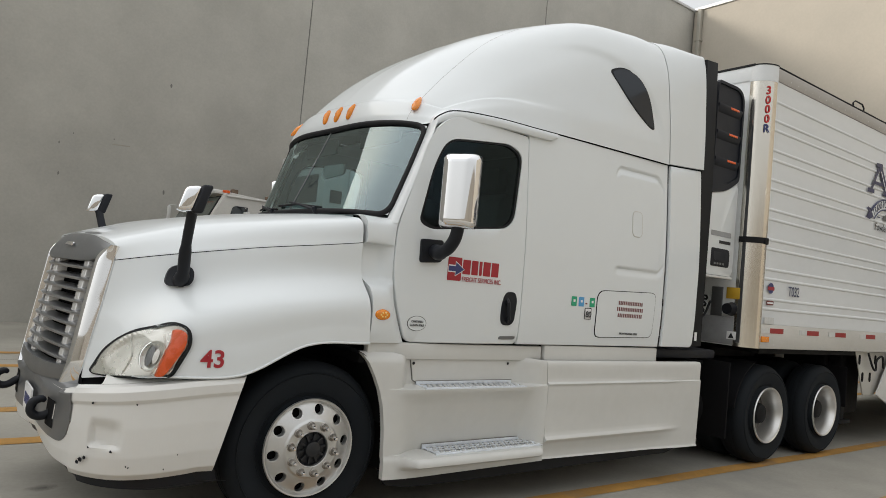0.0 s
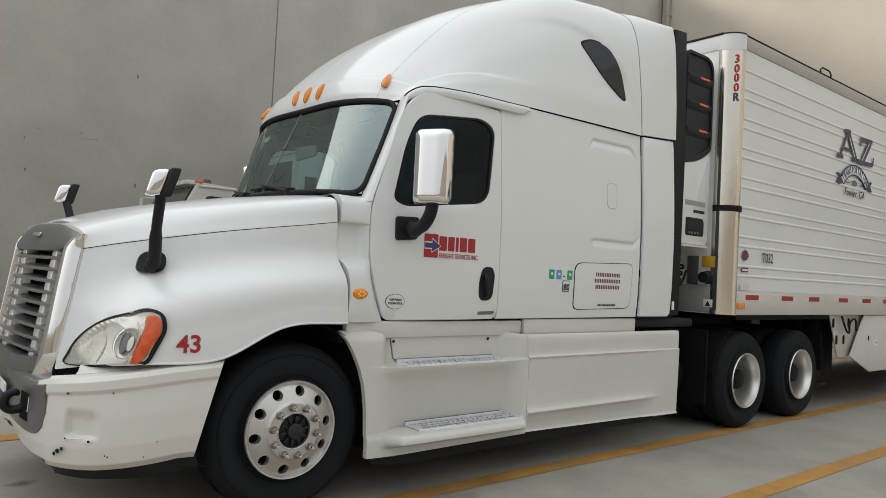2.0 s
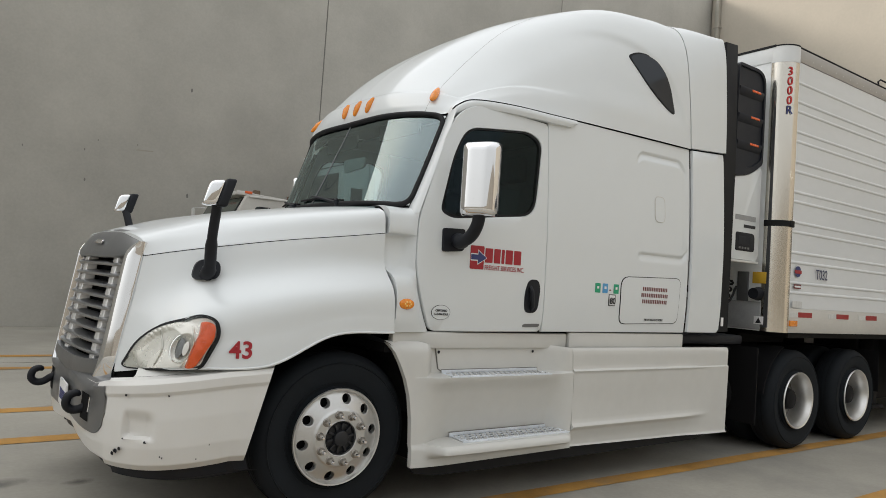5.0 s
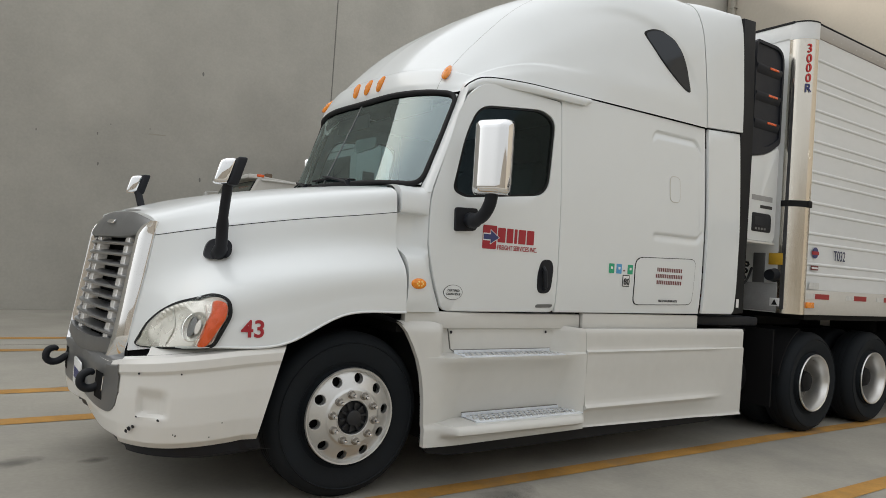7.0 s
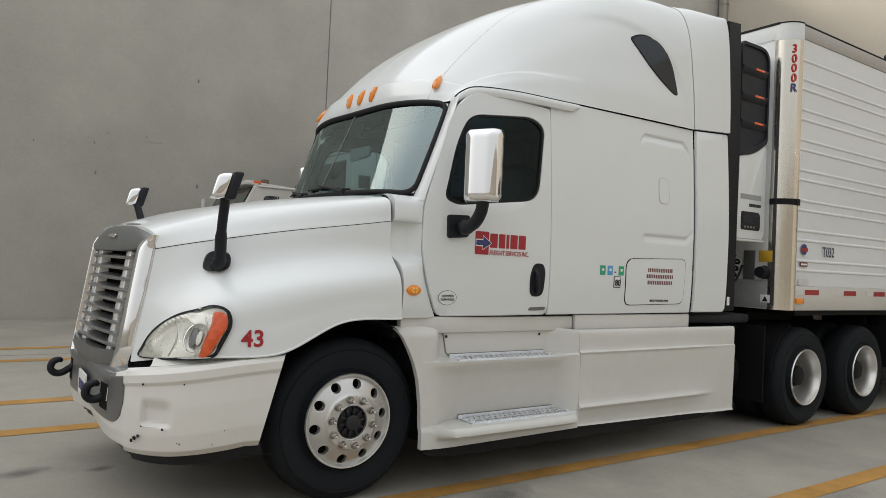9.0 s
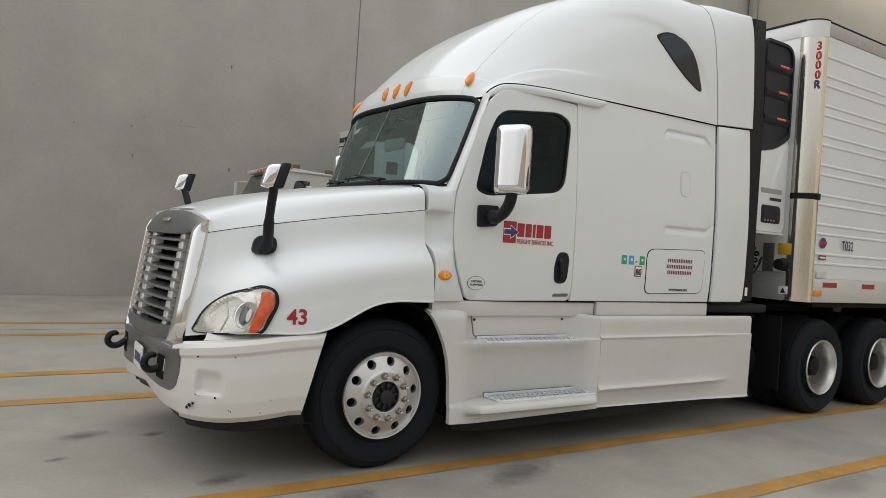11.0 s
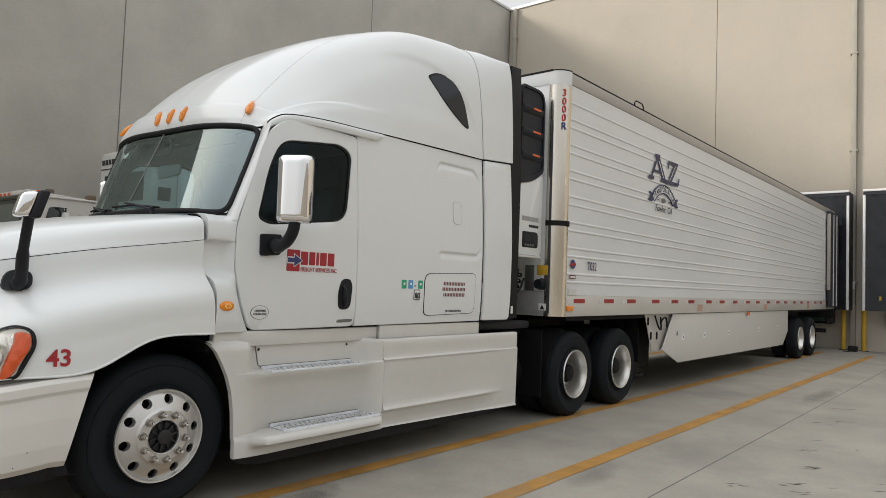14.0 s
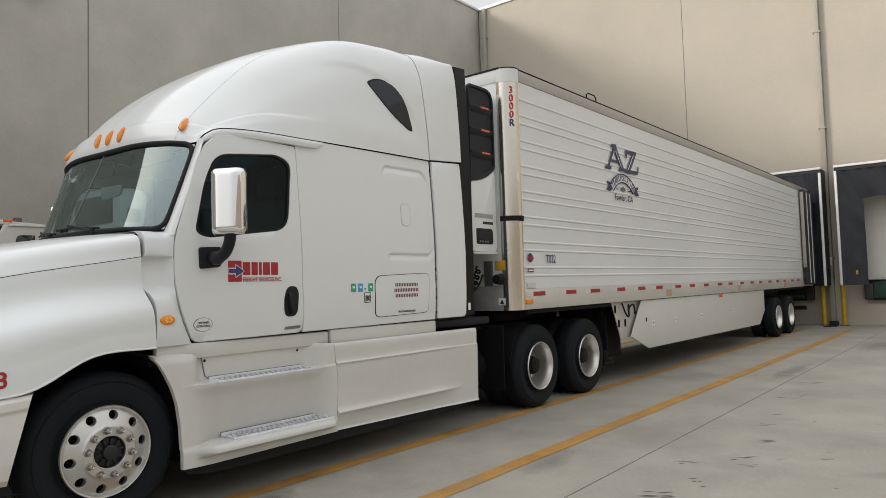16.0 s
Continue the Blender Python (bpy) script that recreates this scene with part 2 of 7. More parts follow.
def mesh_of(name, bm, mat, sharp=0.7):
    finish(bm, sharp)
    me = bpy.data.meshes.new(name)
    bm.to_mesh(me)
    bm.free()
    me.materials.append(mat)
    return me


def box(x0, x1, y0, y1, z0, z1, bevel=0.0, bm=None, seg=2):
    made = bm or bmesh.new()
    vs = [made.verts.new((x, y, z)) for x in (x0, x1) for y in (y0, y1) for z in (z0, z1)]
    fs = [made.faces.new([vs[i] for i in q]) for q in ((0, 1, 3, 2), (4, 6, 7, 5), (0, 4, 5, 1), (2, 3, 7, 6), (0, 2, 6, 4), (1, 5, 7, 3))]
    if bevel:
        es = list({e for f in fs for e in f.edges})
        bmesh.ops.bevel(made, geom=es, offset=bevel, segments=seg, affect="EDGES", profile=0.5)
    return made


def prism(poly, axis, lo, hi, bevel=0.0, bm=None):
    """A polygon in the plane across axis ('x','y','z'), pushed from lo to hi."""
    made = bm or bmesh.new()
    at = {"x": lambda a, b, c: (c, a, b), "y": lambda a, b, c: (a, c, b), "z": lambda a, b, c: (a, b, c)}[axis]
    low = [made.verts.new(at(a, b, lo)) for a, b in poly]
    high = [made.verts.new(at(a, b, hi)) for a, b in poly]
    n = len(poly)
    fs = [made.faces.new(low), made.faces.new(high)]
    fs += [made.faces.new((low[i], low[(i + 1) % n], high[(i + 1) % n], high[i])) for i in range(n)]
    if bevel:
        bmesh.ops.bevel(made, geom=list({e for f in fs[:2] for e in f.edges}), offset=bevel, segments=2, affect="EDGES", profile=0.5)
    return made


def tube(points, r, bm=None, seg=10, caps=True):
    """A round bar along a path; r may be one radius or one for each point."""
    made = bm or bmesh.new()
    ps = [Vector(p) for p in points]
    rs = r if isinstance(r, (list, tuple)) else [r] * len(ps)
    rings, side = [], None
    for i, p in enumerate(ps):
        d = (ps[min(i + 1, len(ps) - 1)] - ps[max(i - 1, 0)]).normalized()
        if side is None:
            side = d.orthogonal().normalized()
        side = (side - d * side.dot(d)).normalized()
        up = d.cross(side)
        rings.append([made.verts.new(p + (side * math.cos(a) + up * math.sin(a)) * rs[i]) for a in (2 * math.pi * k / seg for k in range(seg))])
    for a, b in zip(rings, rings[1:]):
        for k in range(seg):
            made.faces.new((a[k], a[(k + 1) % seg], b[(k + 1) % seg], b[k]))
    if caps:
        made.faces.new(rings[0])
        made.faces.new(rings[-1])
    return made


def lathe(profile, centre, seg=48, bm=None, s=-1):
    """Rings (radius, out) round the y axis through centre; out is counted away from the truck (s gives the side)."""
    made = bm or bmesh.new()
    cx, cy, cz = centre
    rings = []
    for r, o in profile:
        rings.append([made.verts.new((cx + r * math.cos(a), cy + s * o, cz + r * math.sin(a))) for a in (2 * math.pi * k / seg for k in range(seg))])
    for a, b in zip(rings, rings[1:]):
        for k in range(seg):
            made.faces.new((a[k], a[(k + 1) % seg], b[(k + 1) % seg], b[k]))
    return made


def spline(ps, n):
    """n points along a smooth curve through ps."""
    ps = np.array(ps, float)
    m = len(ps) - 1
    ext = np.vstack([2 * ps[0] - ps[1], ps, 2 * ps[-1] - ps[-2]])
    out = []
    for t in np.linspace(0, m, n):
        i = min(int(t), m - 1)
        f = t - i
        a, b, c, d = ext[i:i + 4]
        out.append(0.5 * (2 * b + (c - a) * f + (2 * a - 5 * b + 4 * c - d) * f * f + (3 * b - a - 3 * c + d) * f ** 3))
    return np.array(out)


def net(curves, n, m):
    """A smooth sheet of n x m points through a net of curves."""
    rows = np.array([spline(c, m) for c in curves])
    return np.array([spline(rows[:, j], n) for j in range(m)]).transpose(1, 0, 2)


def sheet(P, thick=None, bm=None):
    """A grid of points as faces; thick: a vector by which its rim is folded in."""
    made = bm or bmesh.new()
    n, m = P.shape[:2]
    v = [[made.verts.new(P[i, j]) for j in range(m)] for i in range(n)]
    for i in range(n - 1):
        for j in range(m - 1):
            made.faces.new((v[i][j], v[i + 1][j], v[i + 1][j + 1], v[i][j + 1]))
    if thick is not None:
        rim = [v[0][j] for j in range(m)] + [v[i][m - 1] for i in range(1, n)] + [v[n - 1][j] for j in range(m - 2, -1, -1)] + [v[i][0] for i in range(n - 2, 0, -1)]
        low = [made.verts.new(Vector(q.co) + Vector(thick)) for q in rim]
        k = len(rim)
        for i in range(k):
            made.faces.new((rim[i], rim[(i + 1) % k], low[(i + 1) % k], low[i]))
    return made


def mirror(P):
    return P * np.array([1, -1, 1])


def rounded(corners, seg=6):
    """Corners (a, b, radius) to a smooth closed outline."""
    out, n = [], len(corners)
    for i in range(n):
        p = Vector(corners[i][:2])
        a, b = Vector(corners[i - 1][:2]) - p, Vector(corners[(i + 1) % n][:2]) - p
        r = min(corners[i][2], a.length * 0.49, b.length * 0.49)
        if r < 0.002:
            out.append((p.x, p.y))
            continue
        s, e = p + a.normalized() * r, p + b.normalized() * r
        for k in range(seg + 1):
            t = k / seg
            q = s * (1 - t) ** 2 + p * 2 * t * (1 - t) + e * t * t
            out.append((q.x, q.y))
    return out


def polar(outline, centre, n):
    """The outline met by n rays from centre."""
    c, pts = np.array(centre), np.array(outline)
    q = np.roll(pts, -1, 0)
    res = []
    for a in np.linspace(0, 2 * math.pi, n, endpoint=False):
        d = np.array((math.cos(a), math.sin(a)))
        best = 0
        for p0, p1 in zip(pts, q):
            e = p1 - p0
            den = d[0] * e[1] - d[1] * e[0]
            if abs(den) < 1e-12:
                continue
            w = p0 - c
            t = (w[0] * e[1] - w[1] * e[0]) / den
            u = (w[0] * d[1] - w[1] * d[0]) / den
            if t > best and -1e-9 <= u <= 1 + 1e-9:
                best = t
        res.append(c + d * best)
    return np.array(res)


def panel(outline, surf, lift=0.0, hole=None, rings=8, fold=0.02, n=180, s=-1, centre=None, soft=0.006):
    """A body panel in (x, z) laid on the side surface surf(x, z) -> half width, with a folded rim; hole: an outline cut out of it."""
    made = bmesh.new()
    c = centre or tuple(np.mean(np.array(hole or outline), 0))
    out = polar(outline, c, n)
    inn = polar(hole, c, n) if hole else np.tile(np.array(c), (n, 1)) + (out - np.array(c)) * 0.02
    levels = []
    for k in range(rings + 1):
        f = k / rings
        q = out * (1 - f) + inn * f
        levels.append([made.verts.new((x, s * (surf(x, z) + lift - (soft if (k == 0 or (hole and k == rings)) else 0)), z)) for x, z in q])
        if k == 0 or (hole and k == rings - 1):
            # a narrow band that rolls the edge over
            g = f + 0.008 if k == 0 else 1 - 0.02
            q2 = out * (1 - g) + inn * g
            levels.append([made.verts.new((x, s * (surf(x, z) + lift), z)) for x, z in q2])
    def fold_in(ring):
        return [made.verts.new((v.co.x, v.co.y - s * fold, v.co.z)) for v in ring]
    levels.insert(0, fold_in(levels[0]))
    if hole:
        levels.append(fold_in(levels[-1]))
    for a, b in zip(levels, levels[1:]):
        for i in range(n):
            made.faces.new((a[i], a[(i + 1) % n], b[(i + 1) % n], b[i]))
    if not hole:
        made.faces.new(levels[-1])
    return made


def lettering(name, text, height, mat, parent, at, axes, label="", spread=1.0, squeeze=1.0):
    """Words with the built-in font as a thin mesh; axes: (right, up) vectors."""
    cu = bpy.data.curves.new(name, "FONT")
    cu.body = text
    cu.size = height * 1.38
    cu.align_x, cu.align_y = "CENTER", "CENTER"
    cu.extrude = 0.0006
    cu.offset = 0.004 * spread
    cu.space_character = 1.0
    tmp = bpy.data.objects.new(name, cu)
    scene.collection.objects.link(tmp)
    me = bpy.data.meshes.new_from_object(tmp.evaluated_get(bpy.context.evaluated_depsgraph_get()))
    bpy.data.objects.remove(tmp)
    r, u = Vector(axes[0]).normalized(), Vector(axes[1]).normalized()
    n = r.cross(u)
    m = Matrix(((r.x, u.x, n.x), (r.y, u.y, n.y), (r.z, u.z, n.z))).to_4x4()
    me.transform(Matrix.Translation(Vector(at) - root_of(parent).location) @ m @ Matrix.Diagonal((squeeze, 1, 1, 1)))
    me.materials.clear()
    me.materials.append(mat)
    ob = new(name, me)
    ob.parent = parent
    if label:
        ob["label"] = label
    return ob


# ---- yard: ground, walls, dock ----
SIDE_Y, DOCK_X, WALL_TOP = 11.2, 21.6, 13.3
LANE, LANE_C = 3.95, 0.13  # dock spacing, middle of the truck's dock


def slab(x0, x1, y0, y1, z0, z1, bevel=0.0):
    return box(x0, x1, y0, y1, z0, z1, bevel)


tagged(part("ground", slab(-400, 400, -400, 400, -0.6, 0.0), GROUND), "grey stained concrete yard with tyre marks", "ground", kind="structure")

JOINT = 8.2
wall_side = tagged(part("wall_side", slab(-62, DOCK_X + 0.4, SIDE_Y + 0.06, SIDE_Y + 0.4, 0, WALL_TOP - 0.02), CONCRETE_WALL), "tall grey tilt-up concrete side wall", "wall", kind="structure")
x = 13.45 - 9 * JOINT
edges = []
while x < DOCK_X:
    edges.append(x)
    x += JOINT
edges.append(DOCK_X - 0.02)
edges = [e - 0.25 if e < 0 else e for e in edges]
for a, b in zip(edges, edges[1:]):
    part("panel", slab(a + 0.014, b - 0.014, SIDE_Y, SIDE_Y + 0.1, 0.0, WALL_TOP, 0.008), CONCRETE_WALL, wall_side)
CAULK = material("grey_caulk", (0.2, 0.195, 0.18), 0.9, vary=0.15, scale=3)
for a in edges[1:-1]:
    part("joint_strip", box(a - 0.02, a + 0.02, SIDE_Y + 0.016, SIDE_Y + 0.08, 0, WALL_TOP - 0.03), CAULK, wall_side)
wall_dock = tagged(part("wall_dock", box(DOCK_X + 0.1, DOCK_X + 0.36, -38, SIDE_Y, 0, WALL_TOP - 0.02), DOCK_WALL), "tall beige tilt-up concrete dock wall", "wall", kind="structure")
# openings go through the panels at each dock
DOCKS = [LANE_C - LANE * k for k in (-2, -1, 0, 1, 2, 3)]
joints = [SIDE_Y + 0.0, 2.5, -1.72, -5.95, -10.2, -18.0, -28.0, -38.0]
for a in joints[1:-1]:
    part("joint_strip", box(DOCK_X + 0.008, DOCK_X + 0.05, a - 0.02, a + 0.02, 0, WALL_TOP - 0.03), CAULK, wall_dock)
for a, b in zip(joints, joints[1:]):
    # the panel is made of strips round its door openings
    doors = sorted(c for c in DOCKS if b < c < a)
    y = b + 0.012
    for c in doors:
        part("panel", slab(DOCK_X, DOCK_X + 0.098, y, c - 1.25, 0, 4.1), DOCK_WALL, wall_dock)
        part("panel", slab(DOCK_X, DOCK_X + 0.098, c - 1.25, c + 1.25, 0, 0.62), DOCK_WALL, wall_dock)
        y = c + 1.25
    part("panel", slab(DOCK_X, DOCK_X + 0.098, y, a - 0.012, 0, 4.1), DOCK_WALL, wall_dock)
    part("panel", slab(DOCK_X, DOCK_X + 0.098, b + 0.012, a - 0.012, 4.1, WALL_TOP), DOCK_WALL, wall_dock)
tagged(part("trim_coping", box(DOCK_X - 0.05, DOCK_X + 0.25, -38, SIDE_Y + 0.4, WALL_TOP, WALL_TOP + 0.12, 0.01), GALVANISED), "thin metal coping along the dock wall top", "coping", kind="structure")
tagged(part("trim_coping", box(-62, DOCK_X - 0.05, SIDE_Y - 0.05, SIDE_Y + 0.45, WALL_TOP, WALL_TOP + 0.1, 0.01), GALVANISED), "thin metal coping along the side wall top", "coping", kind="structure")
pipe = thing("downpipe", (DOCK_X - 0.1, SIDE_Y - 0.35, 0), "painted square downpipe in the wall corner", "downpipe")
part("pipe", box(DOCK_X - 0.18, DOCK_X - 0.02, SIDE_Y - 0.42, SIDE_Y - 0.26, 0, WALL_TOP, 0.015), DOWNPIPE, pipe)
for z in (3, 6, 9, 12):
    part("bracket", box(DOCK_X - 0.19, DOCK_X - 0.001, SIDE_Y - 0.46, SIDE_Y - 0.22, z, z + 0.05, 0.004), DOWNPIPE, pipe)
pipe = thing("downpipe", (DOCK_X - 0.1, -1.66, 0), "painted downpipe between two dock doors", "downpipe")
part("pipe", box(DOCK_X - 0.15, DOCK_X - 0.01, -1.73, -1.59, 0.12, WALL_TOP, 0.015), DOWNPIPE, pipe)
part("shoe", box(DOCK_X - 0.32, DOCK_X - 0.01, -1.75, -1.57, 0, 0.12, 0.02), CHASSIS, pipe)
for z in (2.0, 6, 9, 12):
    part("bracket", box(DOCK_X - 0.16, DOCK_X - 0.001, -1.77, -1.55, z, z + 0.05, 0.004), DOWNPIPE, pipe)
# unseen walls added to close the yard; the warehouse blocks low sky
back = tagged(part("wall_opposite", box(-170, 60, -39, -38, 0, 8.5), material("far_warehouse", (0.225, 0.205, 0.175), 0.8, vary=0.2, scale=0.2)), "beige warehouse across the yard, unseen, sized to block low sky", "building", kind="structure")
tagged(part("wall_far_yard", box(-121, -120, -38, 40, 0, 7), DOCK_WALL), "unseen low beige wall added at the yard's end", "wall", kind="structure")

WORN_LINE = material("dirty_yellow_paint", (0.42, 0.22, 0.05), 0.75, vary=0.25, scale=3, fine=40, spots=0.9, spot_colour=(0.26, 0.19, 0.12))
# painted lane lines, in pairs between the docks
for k, c in enumerate([-1.81 + LANE * j for j in (-2, -1, 0, 1, 2)]):
    for d in (-0.61, 0.61):
        w = 0.065 if c < -4 else 0.08 if c < 0 else 0.10
        n = 60
        bm = bmesh.new()
        rnd = random.Random(k * 7 + int(d > 0))
        prev = None
        for i in range(n + 1):
            xx = -14 + (19.6 + 14) * i / n
            e = rnd.uniform(-0.006, 0.006)
            q = (bm.verts.new((xx, c + d - w + e, 0.004)), bm.verts.new((xx, c + d + w + e, 0.004)))
            if prev:
                bm.faces.new((prev[0], q[0], q[1], prev[1]))
            prev = q
        tagged(part("lane_line", bm, YELLOW_LINE if c < -4 else WORN_LINE), "worn yellow painted lane line on concrete", "road marking", "lane lines", kind="structure")
JOINT_FILL = material("joint_filler", (0.13, 0.125, 0.115), 0.9, vary=0.3, scale=20)
# sawn joint in the slab
for y in (-3.2, 6.0):
    tagged(part("slab_joint", box(-30, DOCK_X, y - 0.004, y + 0.004, 0.0005, 0.002), JOINT_FILL), "dark sawn joint in the concrete slab", "joint", kind="structure")
for x in (-7.0,):
    tagged(part("slab_joint", box(x - 0.004, x + 0.004, -30, SIDE_Y, 0.0005, 0.002), JOINT_FILL), "dark sawn joint in the concrete slab", "joint", kind="structure")

# oil stains and tyre scuffs on the slab
def soft_stain(name, colour, strength, grain):
    """A stain that fades towards its rim and is broken up by grain."""
    m = material(name, colour, 0.75, vary=0.25, scale=6, fine=40)
    nt = m.node_tree
    tc = nt.nodes.new("ShaderNodeTexCoord")
    sep = nt.nodes.new("ShaderNodeSeparateXYZ")
    nt.links.new(tc.outputs["Generated"], sep.inputs[0])
    def op(kind, a, b=None):
        n = nt.nodes.new("ShaderNodeMath")
        n.operation = kind
        for i, v in enumerate((a, b)):
            if v is None:
                continue
            if isinstance(v, (int, float)):
                n.inputs[i].default_value = v
            else:
                nt.links.new(v, n.inputs[i])
        return n.outputs[0]
    u, v = op("SUBTRACT", sep.outputs[0], 0.5), op("SUBTRACT", sep.outputs[1], 0.5)
    r = op("SQRT", op("ADD", op("MULTIPLY", u, u), op("MULTIPLY", v, v)))
    fade = op("SUBTRACT", 1.0, op("MULTIPLY", r, 2.0))
    ns = nt.nodes.new("ShaderNodeTexNoise")
    ns.inputs["Scale"].default_value = grain
    ns.inputs["Detail"].default_value = 6
    nt.links.new(tc.outputs["Object"], ns.inputs["Vector"])
    k = nt.nodes.new("ShaderNodeMapRange")
    k.inputs["From Min"].default_value = 0.6
    k.inputs["From Max"].default_value = 1.35
    k.inputs["To Max"].default_value = strength
    nt.links.new(op("ADD", fade, ns.outputs["Fac"]), k.inputs["Value"])
    mx = nt.nodes.new("ShaderNodeMixShader")
    tr = nt.nodes.new("ShaderNodeBsdfTransparent")
    nt.links.new(k.outputs["Result"], mx.inputs[0])
    nt.links.new(tr.outputs[0], mx.inputs[1])
    nt.links.new(nt.nodes["Principled BSDF"].outputs[0], mx.inputs[2])
    nt.links.new(mx.outputs[0], nt.nodes["Material Output"].inputs["Surface"])
    return m


STAIN = soft_stain("oil_stain", (0.15, 0.145, 0.135), 0.45, 9)
SCUFF = soft_stain("tyre_scuff", (0.07, 0.067, 0.06), 0.85, 30)
DAMP = soft_stain("damp_patch", (0.2, 0.197, 0.185), 0.3, 3.5)
rnd = random.Random(11)


def blot(x, y, rx, ry, turn, mat, name, label):
    """A flat oval stain on the slab, fading out at its rim."""
    bm = bmesh.new()
    bm.faces.new([bm.verts.new((rx * math.cos(a), ry * math.sin(a), 0)) for a in (2 * math.pi * i / 20 for i in range(20))])
    ob = part(name, bm, mat)
    ob.location = (x, y, 0.0012 + rnd.random() * 0.001)
    ob.rotation_euler.z = turn
    return tagged(ob, label, "stain", kind="structure")


for x, y, rx, ry in ((-1.66, 0.36, 0.22, 0.12), (-1.2, 0.25, 0.12, 0.08), (-1.85, -0.15, 0.10, 0.05), (-1.2, 2.8, 0.35, 0.12), (-0.4, -1.5, 0.3, 0.15), (-1.0, -0.9, 0.2, 0.1), (0.9, -1.5, 0.5, 0.2), (-2.6, 3.3, 0.4, 0.15)):
    blot(x, y, rx, ry, 0.4, STAIN, "oil_stain", "dark oil stain on the concrete")
SCUFFS = ((7.5, -3.62, 6, 0.25), (6.1, -3.69, 1, 0.02), (5.9, -4.1, 1, 0.02), (5.48, -3.7, 3, 0.08), (4.7, -3.87, 4, 0.1), (3.98, -3.9, 5, 0.12), (3.8, -4.02, 3, 0.06), (3.1, -3.84, 4, 0.1), (2.6, -3.7, 7, 0.14), (3.55, -3.6, 3, 0.1), (2.98, -4.63, 2, 0.04), (3.48, -4.7, 1, 0.02), (6.05, -4.63, 1, 0.02), (2.5, -4.1, 4, 0.2), (1.5, -2.9, 1, 0.05), (0.9, -2.8, 1, 0.05), (8.5, -3.6, 3, 0.3), (4.4, -4.3, 3, 0.3))
ACROSS = -0.98  # scuffs lie across the lane
for x, y, n, spread in SCUFFS:
    for k in range(n):
        L = rnd.uniform(0.02, 0.11)
        blot(x + rnd.uniform(-spread, spread), y + rnd.uniform(-spread, spread) * 0.7, L, rnd.uniform(0.010, 0.022), ACROSS + rnd.uniform(-0.25, 0.25), SCUFF, "tyre_scuff", "small dark tyre scuff on the concrete")
for x, y, rx, ry, tr in ((7.0, -5.3, 1.6, 0.35, 0.1), (9.5, -5.0, 2.2, 0.4, 0.0), (5.2, -5.6, 0.9, 0.25, -0.9), (4.2, -5.2, 0.7, 0.15, -0.95), (12.5, -4.6, 2.5, 0.5, 0.05), (15.0, -3.6, 1.8, 0.5, 0.0), (10.0, -3.0, 1.5, 0.2, 0.0), (3.0, -2.6, 0.6, 0.2, 0.2)):
    blot(x, y, rx, ry, tr, DAMP, "damp_patch", "faint grey wheel track on the concrete")

# small pits and marks on the side wall
for x, z, r in ((0.01, 3.725, 0.03), (0.06, 3.09, 0.035), (-1.10, 3.63, 0.025), (2.16, 3.01, 0.05), (2.07, 5.41, 0.045), (0.25, 3.96, 0.02), (1.03, 3.99, 0.02)):
    bm = prism([(x + r * rnd.uniform(0.35, 0.6) * math.cos(a), z + r * rnd.uniform(0.8, 1.3) * math.sin(a)) for a in np.linspace(0, 2 * math.pi, 9, endpoint=False)], "y", SIDE_Y - 0.0035, SIDE_Y + 0.002)
    tagged(part("wall_mark", bm, CAULK), "small dark mark on the concrete wall", "mark", kind="structure")
bm = prism([(1.0, 3.86), (1.36, 3.88), (1.36, 3.905), (1.02, 3.89)], "y", SIDE_Y - 0.003, SIDE_Y + 0.002)
tagged(part("wall_mark", bm, DOWNPIPE), "faint scratch on the concrete wall", "mark", kind="structure")

# flood lamp high on the side wall
fl = thing("wall_lamp", (3.98, SIDE_Y, 8.55), "dark box flood lamp fixed high on the concrete wall", "wall lamp")
part("housing", prism([(SIDE_Y, 8.56), (SIDE_Y - 0.30, 8.56), (SIDE_Y - 0.34, 8.66), (SIDE_Y - 0.12, 9.12), (SIDE_Y, 9.12)], "x", 3.77, 4.20, 0.012), CHASSIS, fl)
part("lens", box(3.81, 4.16, SIDE_Y - 0.352, SIDE_Y - 0.335, 8.60, 8.72, 0.006), GALVANISED, fl, "pale lamp lens")


